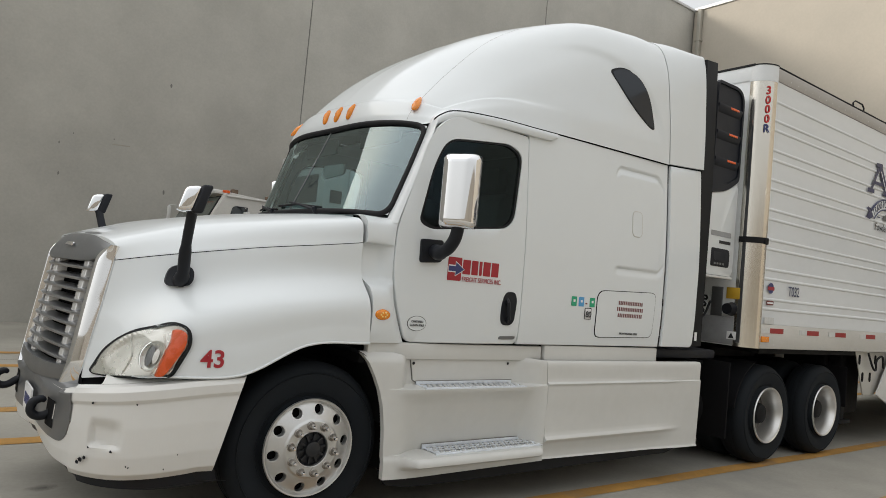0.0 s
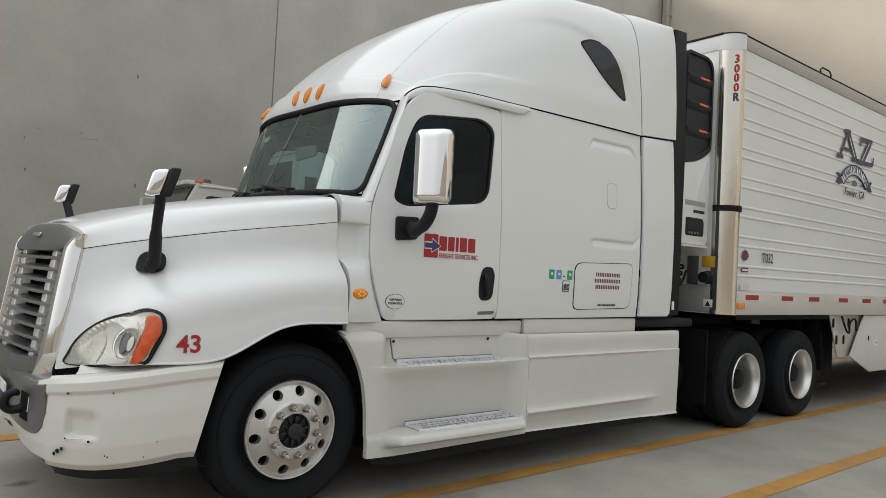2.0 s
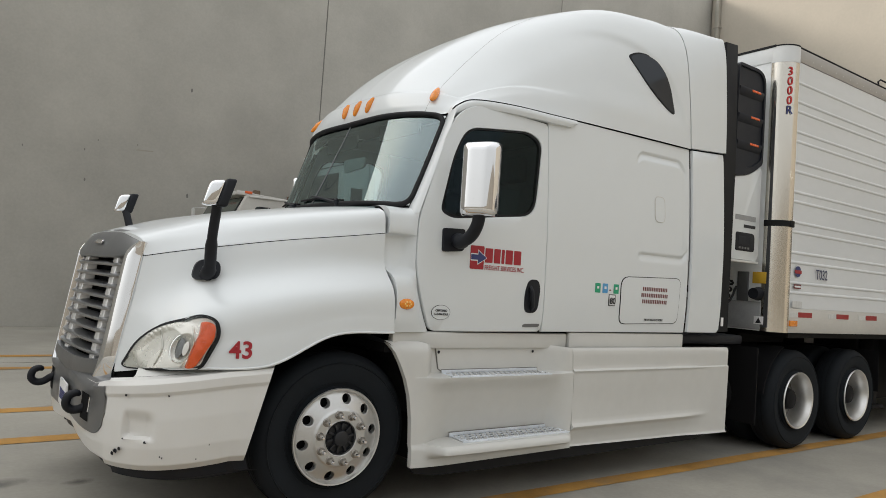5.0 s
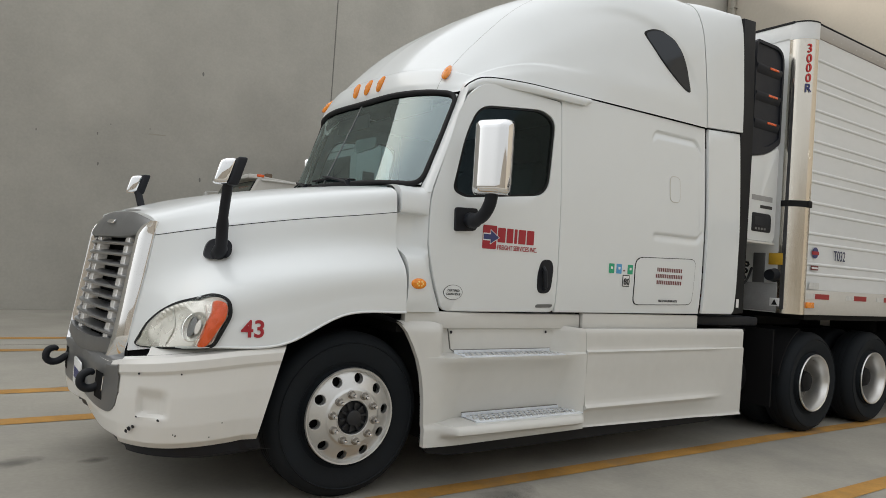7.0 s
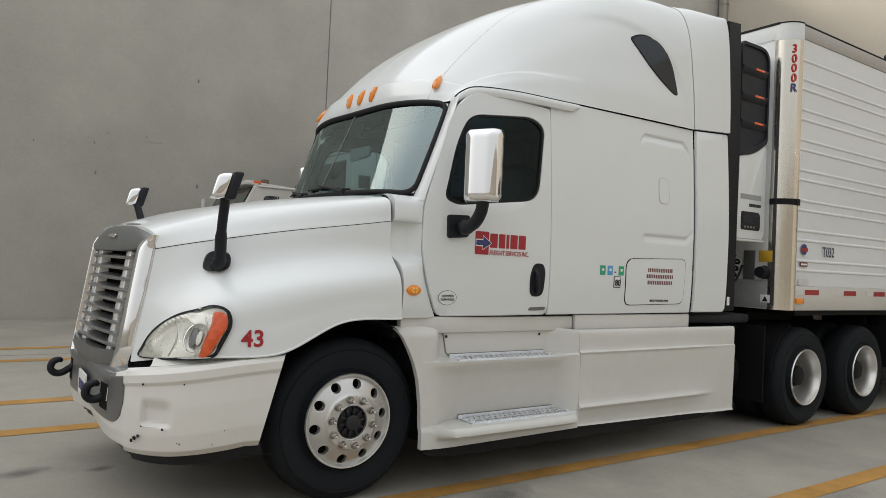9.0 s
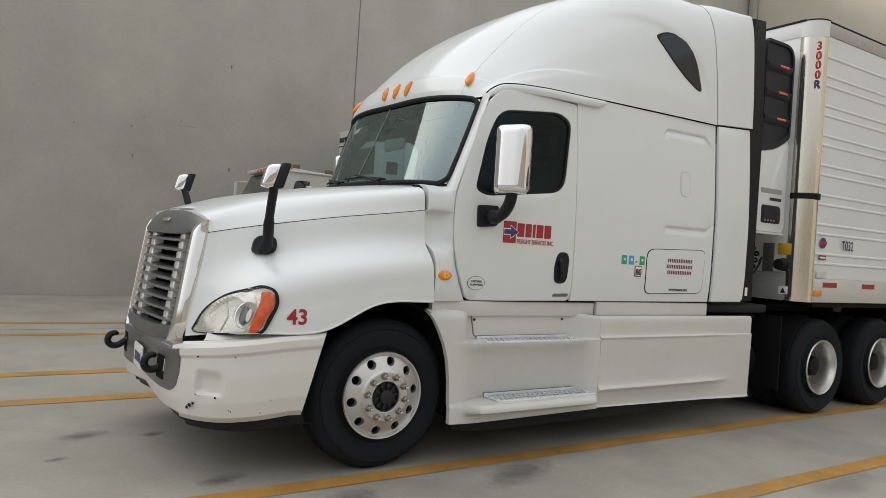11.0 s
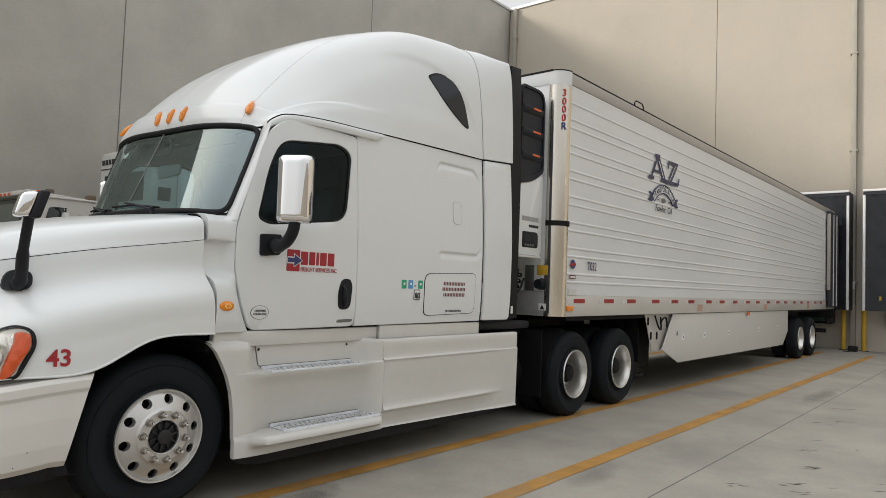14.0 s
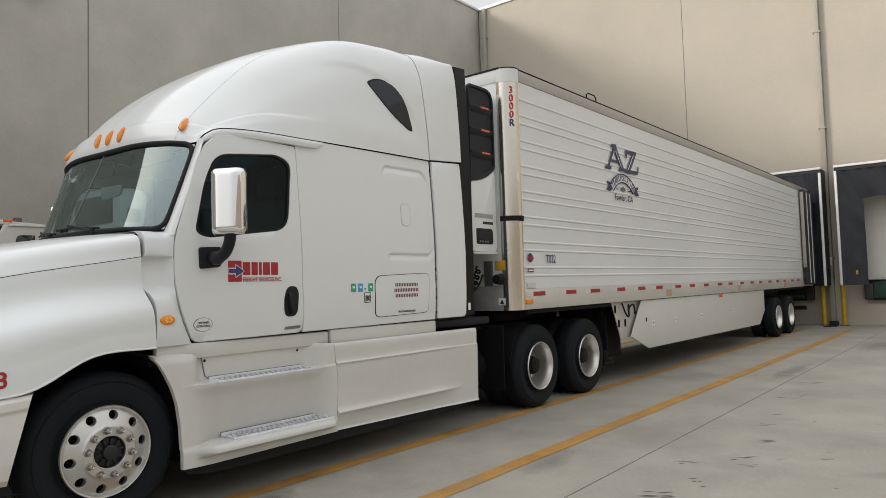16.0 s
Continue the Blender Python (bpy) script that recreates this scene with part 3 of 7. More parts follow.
def dock(c, number, truck):
    """A dock position: door, leveller, bumpers and the fabric shelter round it."""
    d = thing("dock_door", (DOCK_X + 0.06, c, 0), "closed white sectional dock door" + (" with a small dark window" if not truck else ""), "dock door", "dock doors")
    for i in range(5):
        z0 = 1.34 + i * 0.54
        part("panel", box(DOCK_X + 0.04, DOCK_X + 0.09, c - 1.245, c + 1.245, z0 + 0.0007, z0 + 0.5393), DOOR_WHITE, d)
    if number:
        part("window_frame", prism(rounded([(c - 0.2, 2.72, 0.02), (c + 0.2, 2.72, 0.02), (c + 0.2, 3.1, 0.02), (c - 0.2, 3.1, 0.02)]), "x", DOCK_X + 0.02, DOCK_X + 0.045, 0.004), material("tan_frame", (0.35, 0.3, 0.22), 0.6), d)
        part("pane", box(DOCK_X + 0.012, DOCK_X + 0.022, c - 0.155, c + 0.155, 2.77, 3.05), DARK_GLASS, d)
        part("dark_room", box(DOCK_X + 0.0225, DOCK_X + 0.024, c - 0.155, c + 0.155, 2.77, 3.05), GAP, d)
        lettering("number", "9", 0.34, WORN_RUBBER, d, (DOCK_X + 0.030, c, 3.34), ((0, -1, 0), (0, 0, 1)), "black stencilled number", spread=1)
    lev = thing("dock_leveller", (DOCK_X, c, 0.6), "dark green steel dock leveller lip", "dock leveller", "dock levellers")
    part("lip", box(DOCK_X - 0.12, DOCK_X + 0.05, c - 1.06, c + 1.06, 0.80, 1.27, 0.01), GREEN_STEEL, lev)
    part("pit_edge", box(DOCK_X - 0.10, DOCK_X - 0.001, c - 1.24, c + 1.24, 0.74, 0.80, 0.006), CHASSIS, lev)
    part("hinge", box(DOCK_X - 0.14, DOCK_X + 0.05, c - 1.2, c + 1.2, 1.284, 1.335, 0.008), CHASSIS, lev)
    for i in range(9):
        part("lug", box(DOCK_X - 0.15, DOCK_X - 0.12, c - 0.95 + i * 0.22, c - 0.87 + i * 0.22, 1.22, 1.3, 0.004), GREEN_STEEL, lev)
    for s in (-1, 1):
        b = thing("dock_bumper", (DOCK_X, c + s * 1.2, 0.76), "black rubber dock bumper block", "dock bumper", "dock bumpers")
        part("block", box(DOCK_X - 0.16, DOCK_X - 0.002, c + s * 1.2 - 0.11, c + s * 1.2 + 0.11, 0.76, 1.22, 0.015), WORN_RUBBER, b)
        part("plate", box(DOCK_X - 0.175, DOCK_X - 0.163, c + s * 1.2 - 0.09, c + s * 1.2 + 0.09, 0.80, 1.18, 0.003), WORN_RUBBER, b)
    sh = thing("dock_shelter", (DOCK_X, c, 1.2), "black fabric dock shelter with white edge trim", "dock shelter", "dock shelters")
    f, w, top, low = DOCK_X - 0.9, 1.79, 4.68, 1.2
    for s in (-1, 1):
        part("side_wall", box(f + 0.04, DOCK_X - 0.002, min(c + s * (w - 0.06), c + s * w), max(c + s * (w - 0.06), c + s * w), low, top - 0.07), FABRIC_AND_SHADE, sh)
        part("edge_trim", box(f - 0.02, f + 0.04, min(c + s * (w - 0.055), c + s * (w + 0.012)), max(c + s * (w - 0.055), c + s * (w + 0.012)), low, top - 0.13, 0.006), WHITE_INK, sh, "white edge trim")
        # front curtain: a sagging sheet that leans in
        inner = 1.12 if not truck else 1.36
        rows = []
        for i in range(24):
            z = low + (top - 0.1 - low) * i / 23
            r = []
            for j in range(9):
                t = j / 8
                yy = c + s * (w - 0.03 - (w - 0.03 - inner) * t)
                xx = f + 0.03 + 0.20 * t + 0.022 * math.sin(i * 1.3 + j) * t + 0.035 * math.sin(i * 0.43 + s + j * 0.5) * t
                r.append((xx, yy, z))
            rows.append(r)
        part("side_curtain", sheet(np.array(rows), (0.012, 0, 0)), FABRIC_AND_SHADE, sh)
        part("loop", box(f + 0.12, f + 0.16, c + s * 1.38 - 0.03, c + s * 1.38 + 0.03, 1.5, 1.62, 0.006), YELLOW_POST, sh, "small yellow guide tag")
    # the head: a frame box, slightly higher in the middle, and a hanging curtain
    part("head_roof", box(f + 0.04, DOCK_X - 0.002, c - w, c + w, top - 0.065, top), FABRIC_AND_SHADE, sh)
    part("head_trim", box(f - 0.02, f + 0.045, c - w - 0.012, c + w + 0.012, top - 0.03, top + 0.035, 0.006), WHITE_INK, sh, "white edge trim")
    part("head_lip", box(f - 0.0, f + 0.039, c - w, c + w, top - 0.13, top - 0.034), FABRIC_AND_SHADE, sh)
    rows = []
    for i in range(10):
        t = i / 9
        r = []
        for j in range(40):
            yy = c - w + 0.05 + (2 * w - 0.1) * j / 39
            sag = 0.04 * math.sin(j * 0.55 + i * 0.3) * t + 0.025 * math.sin(j * 1.7 + 2 + i * 0.6)
            r.append((f + 0.02 + 0.12 * t + sag, yy, top - 0.13 - (0.85 + 0.03 * math.sin(j * 0.4)) * t))
        rows.append(r)
    part("head_curtain", sheet(np.array(rows), (0.012, 0, 0)), FABRIC_AND_SHADE, sh)
    if number:
        bm = prism([(c - 0.14, 4.44), (c + 0.14, 4.44), (c, 4.30)], "x", f - 0.012, f - 0.004)
        part("emblem", bm, TAPE_WHITE, sh, "small pale triangle emblem")
        part("emblem_bar", box(f - 0.012, f - 0.004, c - 0.2, c + 0.2, 4.45, 4.475), TAPE_WHITE, sh)


for k, c in enumerate(DOCKS):
    dock(c, k == 3, k == 2)
for c in (-1.45, -1.98, -5.4, -5.93, 2.5, 1.97, 6.4, 5.9):
    b = thing("bollard", (DOCK_X - 0.3, c, 0), "yellow painted steel bollard before the dock wall", "bollard", "bollards")
    part("post", tube([(DOCK_X - 0.3, c, 0), (DOCK_X - 0.3, c, 1.28), (DOCK_X - 0.3, c, 1.33), (DOCK_X - 0.3, c, 1.35)], [0.065, 0.065, 0.05, 0.02], seg=18), YELLOW_POST, b)
    part("base_plate", box(DOCK_X - 0.42, DOCK_X - 0.18, c - 0.12, c + 0.12, 0.0, 0.015, 0.004), CHASSIS, b)
sb = thing("wall_sign", (DOCK_X - 0.155, -1.66, 1.9), "small pale sign plate on the downpipe", "sign")
part("plate", box(DOCK_X - 0.165, DOCK_X - 0.155, -1.72, -1.60, 1.82, 2.05, 0.003), TAPE_WHITE, sb)
sc = thing("wheel_chock", (DOCK_X - 0.75, -1.75, 0), "black rubber wheel chock on the ground", "wheel chock")
part("wedge", prism([(DOCK_X - 0.95, 0.0), (DOCK_X - 0.6, 0.0), (DOCK_X - 0.6, 0.14), (DOCK_X - 0.7, 0.14)], "y", -1.88, -1.66, 0.01), BLACK_RUBBER, sc)
part("chain", tube([(DOCK_X - 0.95, -1.6, 0.012), (DOCK_X - 1.1, -1.55, 0.012), (DOCK_X - 1.15, -1.7, 0.012), (DOCK_X - 0.9, -1.78, 0.012)], 0.012, seg=6), CHASSIS, sc)


# ---- tractor ----
tractor = thing("semi_tractor", (0, 0, 0), "white aerodynamic sleeper tractor with chrome grille, parked and coupled", "truck")


def cab_half(x, z):
    """Half width of the cab's side at x, z."""
    w = 1.20
    if x < 1.15:
        w -= 0.085 * ((1.15 - x) / 0.75) ** 2
    if z > 1.85:
        w -= 0.055 * ((z - 1.85) / 0.95) ** 1.4
    if z < 1.5:
        w -= 0.02 * ((1.5 - z) / 0.35) ** 2
    return w


# roof fairing: stations from the windscreen header to the rear, from the middle to the side seam
ROOF_FRONT = [
    [(0.49, 0, 2.69), (0.52, -0.45, 2.69), (0.60, -0.80, 2.678), (0.69, -0.97, 2.662), (0.735, -1.04, 2.68), (0.80, -1.095, 2.735)],
    [(0.585, 0, 2.925), (0.625, -0.45, 2.915), (0.74, -0.80, 2.875), (0.88, -0.985, 2.82), (0.95, -1.065, 2.795), (1.04, -1.135, 2.782)],
    [(0.945, 0, 3.30), (0.98, -0.45, 3.278), (1.085, -0.78, 3.17), (1.20, -0.99, 3.03), (1.28, -1.08, 2.92), (1.35, -1.145, 2.80)],
    [(1.55, 0, 3.69), (1.565, -0.45, 3.67), (1.605, -0.80, 3.55), (1.68, -1.01, 3.30), (1.75, -1.105, 3.04), (1.80, -1.15, 2.81)],
]
ROOF_REAR = [
    [(2.30, 0, 3.98), (2.30, -0.45, 3.975), (2.30, -0.85, 3.885), (2.30, -1.045, 3.615), (2.30, -1.13, 3.22), (2.30, -1.155, 2.815)],
    [(2.88, 0, 4.034), (2.88, -0.50, 4.034), (2.88, -0.905, 3.963), (2.90, -1.09, 3.705), (2.94, -1.148, 3.25), (2.95, -1.16, 2.82)],
    [(3.20, 0, 4.06), (3.20, -0.50, 4.055), (3.20, -0.93, 3.965), (3.21, -1.10, 3.73), (3.24, -1.155, 3.26), (3.275, -1.165, 2.82)],
]
ROOF = net(ROOF_FRONT + ROOF_REAR, 119, 79)


def ease(v):
    v = np.clip(v, 0, 1)
    return v * v * (3 - 2 * v)


def roof_relief(P):
    """Presses the brow over the lamps, its line along the flank and the arch round the sleeper window into the fairing."""
    n0, m0 = P.shape[:2]
    du, dv = np.gradient(P, axis=0), np.gradient(P, axis=1)
    nrm = np.cross(du, dv)
    nrm /= np.linalg.norm(nrm, axis=2, keepdims=True)
    nrm *= np.where((nrm * np.array((-0.3, -1, 0.6))).sum(2, keepdims=True) < 0, -1, 1)
    i, j = np.meshgrid(np.arange(n0) / 2, np.arange(m0) / 2, indexing="ij")
    jc = np.interp(i, (9, 14, 20, 27, 33), (23, 25, 28, 31, 33))
    away = np.maximum((9 - i) * 0.05, np.where(i < 34, (j - jc) * 0.035, -1))
    brow = 0.016 * ease(away / 0.035) * ease(i / 3) * ease((39 - j) / 7) * ease((36 - i) / 18)
    # arch: the flank lies sunk inside it and comes up to the shoulder over a soft step
    x, z = P[..., 0], P[..., 2]
    reach = np.hypot((x - 2.30) / 0.92, np.maximum(z - 2.9, 0) / 0.76)
    arch = -0.016 * ease((1.0 - reach) / 0.10) * ease((x - 1.75) / 0.6) * ease((z - 2.95) / 0.25)
    return P + nrm * (brow + arch)[..., None]


ROOF = roof_relief(ROOF)
R = ROOF[::2, ::2]


def skew(P, rate, fade0, fade1):
    """The far side's copy of a near-side net; the nose stands slightly askew, so the far side reaches further ahead."""
    Q = P * np.array([1, -1, 1])
    k = np.clip((fade1 - Q[..., 0]) / (fade1 - fade0), 0, 1)
    Q[..., 0] -= rate * np.abs(Q[..., 1]) * k
    return Q


whole = np.concatenate([skew(ROOF, 0.115, 0.6, 2.6)[:, ::-1], ROOF[:, 1:]], 1)
roof = part("roof_fairing", sheet(whole), WHITE, tractor)


# seams on the fairing
for s in (-1, 1):
    k = 0
    part("roof_seam", tube([(R[i, int(q)] * (1 - q % 1) + R[i, int(q) + 1] * (q % 1)) * np.array((1, -s, 1)) for i, q in ((i, 17.5 - 5 * (i / 27) ** 1.5) for i in range(0, 34))], 0.0011, seg=6), CAULK, roof)


def smooth_fit(P, x0, x1, z0, z1, order=4):
    """A polynomial half-width surface through the points of a net within a window of x and z."""
    q = P.reshape(-1, 3)
    q = q[(q[:, 0] > x0) & (q[:, 0] < x1) & (q[:, 2] > z0) & (q[:, 2] < z1)]
    cx, cz = (x0 + x1) / 2, (z0 + z1) / 2
    powers = [(i, j) for i in range(order) for j in range(order - i)]
    A = np.stack([(q[:, 0] - cx) ** i * (q[:, 2] - cz) ** j for i, j in powers], 1)
    k = np.linalg.lstsq(A, -q[:, 1], rcond=None)[0]
    return lambda x, z: float(sum(c * (x - cx) ** i * (z - cz) ** j for c, (i, j) in zip(k, powers)))


roof_half = smooth_fit(R, 2.2, 3.25, 2.9, 3.7)


# dark inner shell, seen only in the gaps between panels
inner = R.copy()
inner[:, :, 1] *= 0.96
inner[:, :, 2] -= 0.05
inner[:, :, 0] += 0.03
part("roof_liner", sheet(np.concatenate([skew(inner, 0.115, 0.6, 2.6)[:, ::-1], inner[:, 1:]], 1)), GAP, tractor)

DOOR = rounded([(0.60, 1.165, 0.05), (1.565, 1.175, 0.05), (1.54, 2.722, 0.03), (0.83, 2.738, 0.2), (0.665, 2.57, 0.15), (0.470, 1.92, 0.1), (0.466, 1.62, 0.1), (0.508, 1.40, 0.1)])
WINDOW = rounded([(0.615, 1.965, 0.12), (0.71, 1.925, 0.1), (1.425, 2.015, 0.13), (1.487, 2.57, 0.16), (1.36, 2.63, 0.14), (0.80, 2.565, 0.1), (0.70, 2.36, 0.2)])


def bump_step(v):
    v = min(1.0, max(0.0, v))
    return v * v * (3 - 2 * v)


def sleeper_relief(x, z):
    """Depth of the two pressed troughs and of the faint pad between them on the sleeper's side."""
    deep = 0.0
    for z0, x0, x1 in ((2.694, 2.60, 3.20), (1.845, 2.63, 3.24)):
        bend = 0.09 * bump_step((x - (x1 - 0.10)) / 0.14) ** 2 * (1 if z0 > 2 else -0.9) + (0.06 * bump_step((x0 + 0.06 - x) / 0.10) ** 2 if z0 > 2 else 0.0)
        d = z0 - bend - z
        if -0.02 < d < 0.12:
            ends = bump_step((x - x0 + 0.05) / 0.07) * bump_step((x1 + 0.05 - x) / 0.07)
            deep = max(deep, 0.016 * ends * bump_step((d + 0.006) / 0.022) * (1 - bump_step((d - 0.018) / 0.06)))
    side = bump_step((x - 3.19) / 0.02) * (1 - bump_step((x - 3.22) / 0.03)) * bump_step((z - 1.8) / 0.1) * bump_step((2.65 - z) / 0.1)
    return deep + 0.003 * side


for s in (-1, 1):
    door = part("door", panel(DOOR, cab_half, hole=WINDOW, s=s, n=260, rings=10), WHITE, tractor)
    gw = WINDOW
    c = np.mean(np.array(gw), 0)
    shrink = [tuple(c + (np.array(p) - c) * 0.955) for p in gw]
    grow = [tuple(c + (np.array(p) - c) * 0.994) for p in gw]
    part("window_seal", panel(grow, cab_half, lift=-0.004, hole=shrink, s=s, rings=2, n=160), BLACK_RUBBER, door)
    part("pane", panel(grow, cab_half, lift=-0.012, s=s, rings=6, n=120, fold=0.004), DARK_GLASS, door, "dark tinted side window").visible_shadow = False
    part("handle_recess", panel(rounded([(1.375, 1.31, 0.05), (1.50, 1.31, 0.06), (1.515, 1.5, 0.06), (1.49, 1.555, 0.04), (1.40, 1.555, 0.05), (1.365, 1.45, 0.06)]), cab_half, lift=0.006, s=s, rings=3, n=60), BLACK_PLASTIC, door)
    yh = s * 1.215
    part("handle", tube([(1.42, yh - s * 0.02, 1.50), (1.415, yh + s * 0.012, 1.47), (1.42, yh + s * 0.016, 1.41), (1.43, yh + s * 0.01, 1.36), (1.44, yh - s * 0.02, 1.34)], 0.016, seg=8), BLACK_PLASTIC, door)
    part("badge", panel(rounded([(1.375, 1.205, 0.004), (1.535, 1.21, 0.004), (1.535, 1.235, 0.004), (1.375, 1.23, 0.004)], 2), cab_half, lift=0.004, s=s, rings=2, n=40), SATIN, door, "small chrome name badge")
    rows = []
    ticks = [0, 0.0015, 0.004] + list(np.linspace(0.01, 0.99, 150)) + [0.996, 0.9985, 1]
    for v in ticks:
        row = []
        for u in ticks:
            x = 1.570 - 0.0265 * v + u * (1.706 + 0.0355 * v)
            z = (1.175 + 0.010 * u) + v * (1.626 + 0.006 * u)
            edge = 0.006 if min(u, v, 1 - u, 1 - v) < 0.001 else 0.001 if min(u, v, 1 - u, 1 - v) < 0.002 else 0
            row.append((x, s * (cab_half(x, z) - edge - sleeper_relief(x, z)), z))
        rows.append(row)
    sleeper = part("sleeper_side", sheet(np.array(rows), (0, -s * 0.02, 0)), WHITE, tractor)
    # pressed ridges, hatch and baggage door
    def raised(pts, h, nm, mt, par, rings=4):
        return part(nm, panel(rounded(pts), cab_half, lift=h, s=s, rings=rings, n=90, fold=0.012, soft=0.007), mt, par)
    hatch = [(2.80, 2.12, 0.05), (2.93, 2.12, 0.05), (2.925, 2.335, 0.05), (2.795, 2.335, 0.05)]
    raised(hatch, 0.004, "hatch", WHITE, sleeper)
    ring = rounded(hatch)
    # raised lip, coloured grey for the shading along the hatch edge
    part("shaded_hatch_rim", tube([(a, s * (cab_half(a, b) + 0.001), b) for a, b in ring + ring[:1]], 0.0045, seg=6, caps=False), RAIL_GREY, sleeper)
    cd = [(2.405, 1.25, 0.06), (3.155, 1.265, 0.06), (3.175, 1.655, 0.06), (2.40, 1.63, 0.09)]
    raised([(a + (0.0045 if a > 2.8 else -0.0045), b + (0.0045 if b > 1.4 else -0.0045), r) for a, b, r in cd], 0.0045, "baggage_gap", GAP, sleeper)
    bag = raised(cd, 0.0062, "baggage_door", WHITE, sleeper)
    # rear extender: white panel and rubber edge
    def ext_half(a, b):
        return cab_half(3.0, min(b, 2.8)) + (0.02 if b < 2.8 else 0.02 - 0.05 * max(0, (b - 3.6)) ** 1.5)
    ext = part("side_extender", panel(rounded([(3.298, 1.19, 0.01), (3.765, 1.19, 0.02), (3.785, 2.845, 0.005), (3.305, 2.812, 0.005)]), ext_half, s=s, rings=8), WHITE, tractor)
    ux = [
        [(3.208, -0.50, 4.06), (3.208, -0.93, 3.975), (3.218, -1.10, 3.74), (3.248, -1.158, 3.26), (3.284, -1.168, 2.828)],
        [(3.45, -0.52, 4.075), (3.45, -0.96, 4.0), (3.46, -1.125, 3.80), (3.49, -1.172, 3.27), (3.52, -1.177, 2.842)],
        [(3.735, -0.55, 4.01), (3.735, -1.03, 3.965), (3.74, -1.15, 3.86), (3.765, -1.185, 3.28), (3.785, -1.187, 2.859)],
    ]
    U = net(ux, 16, 30)
    part("upper_extender", sheet(U if s < 0 else mirror(U), (0.0, -s * 0.03, 0)), WHITE, tractor)
    part("edge_flap", prism([(3.788, 1.19), (3.985, 1.20), (3.985, 2.75), (3.965, 3.2), (3.93, 3.93), (3.745, 3.915), (3.788, 2.86)], "y", min(s * 1.115, s * 1.165), max(s * 1.115, s * 1.165), 0.006), BLACK_RUBBER, tractor, "black rubber gap flap")
    # triangular sleeper window
    TRI = rounded([(a - 0.01, b + 0.03, c) for a, b, c in ((2.465, 3.46, 0.05), (2.62, 3.53, 0.08), (2.84, 3.50, 0.15), (2.98, 3.33, 0.2), (3.06, 3.05, 0.04), (2.99, 3.06, 0.04), (2.74, 3.21, 0.2))])
    tw = part("sleeper_window", panel(TRI, roof_half, lift=0.002, s=s, rings=5, n=120), BLACK_RUBBER, roof)
    c2 = np.mean(np.array(TRI), 0)
    part("pane", panel([tuple(c2 + (np.array(p) - c2) * 0.95) for p in TRI], roof_half, lift=0.0045, s=s, rings=4, n=100, fold=0.002), material("dark_window_glass", (0.014, 0.019, 0.027), 0.05, vary=0.02, spec=0.4), tw, "dark glass pane")
    # gutter over the door
    q = spline([(0.715, -1.045, 2.635), (0.765, -1.085, 2.70), (0.88, -1.125, 2.747), (1.2, -1.165, 2.765), (1.6, -1.175, 2.768), (1.83, -1.165, 2.775)], 40)
    rows = []
    for i, p in enumerate(q):
        k = 0.5 + 0.5 * min(1, i / 12)
        drop = 0.035 * k * min(1, (39 - i) / 3 + 0.2)
        rows.append([(p[0] + 0.02, s * (-p[1] - 0.10), p[2] + 0.06), (p[0], s * (-p[1] - 0.03), p[2] + 0.032), (p[0], s * (-p[1] + 0.002), p[2] + 0.023), (p[0], s * (-p[1] + 0.010), p[2] + 0.010), (p[0], s * (-p[1] + 0.012), p[2] - drop * 0.4), (p[0], s * (-p[1] + 0.004), p[2] - drop), (p[0], s * (-p[1] - 0.02), p[2] - drop * 1.1), (p[0] + 0.03 * (1 - k), s * (-p[1] - 0.045), p[2] - drop - 0.16 * (1 - k))])
    part("gutter", sheet(np.array(rows)), WHITE, tractor)
    part("gutter_seal", tube([(p[0], s * (-p[1] - 0.012), p[2] + 0.029) for p in q[3:]], 0.006, seg=6), BLACK_RUBBER, tractor)
    # sill under door and sleeper
    part("sill", box(0.315, 1.87, min(s * 1.09, s * 1.15), max(s * 1.09, s * 1.15), 1.05, 1.161, 0.012), WHITE_DULL, tractor)
    part("sill", box(1.88, 3.30, min(s * 1.12, s * 1.17), max(s * 1.12, s * 1.175), 1.04, 1.172, 0.012), WHITE_DULL, tractor)

# dark shell behind the side panels and the cab's back
bm = bmesh.new()
part("cab_back", box(3.24, 3.30, -1.04, 1.04, 1.15, 3.55, 0.02), WHITE_DULL, tractor)
for s in (-1, 1):
    part("cab_liner", box(1.50, 3.25, min(s * 1.09, s * 1.10), max(s * 1.09, s * 1.10), 1.1, 2.83), GAP, tractor)
    part("lower_liner", box(0.5, 1.52, min(s * 0.98, s * 0.99), max(s * 0.98, s * 0.99), 1.0, 1.88), GAP, tractor)
part("cab_floor", box(0.3, 3.25, -1.08, 1.08, 1.02, 1.08), CHASSIS, tractor)

# windscreen: two curved panes in a black rubber frame
WS = [
    [(0.50, 0, 2.69), (0.53, -0.45, 2.69), (0.61, -0.78, 2.675), (0.72, -1.0, 2.645)],
    [(0.36, 0, 2.36), (0.39, -0.45, 2.36), (0.47, -0.80, 2.345), (0.59, -1.025, 2.33)],
    [(0.20, 0, 2.00), (0.23, -0.45, 2.00), (0.31, -0.80, 1.995), (0.45, -1.03, 1.985)],
]
W = net(WS, 24, 30)
Wf = np.concatenate([np.stack([skew(row, 0.12 - 0.10 * i / 23, 0.3, 2.6) for i, row in enumerate(W)])[:, ::-1], W[:, 1:]], 1)
n, m = Wf.shape[:2]


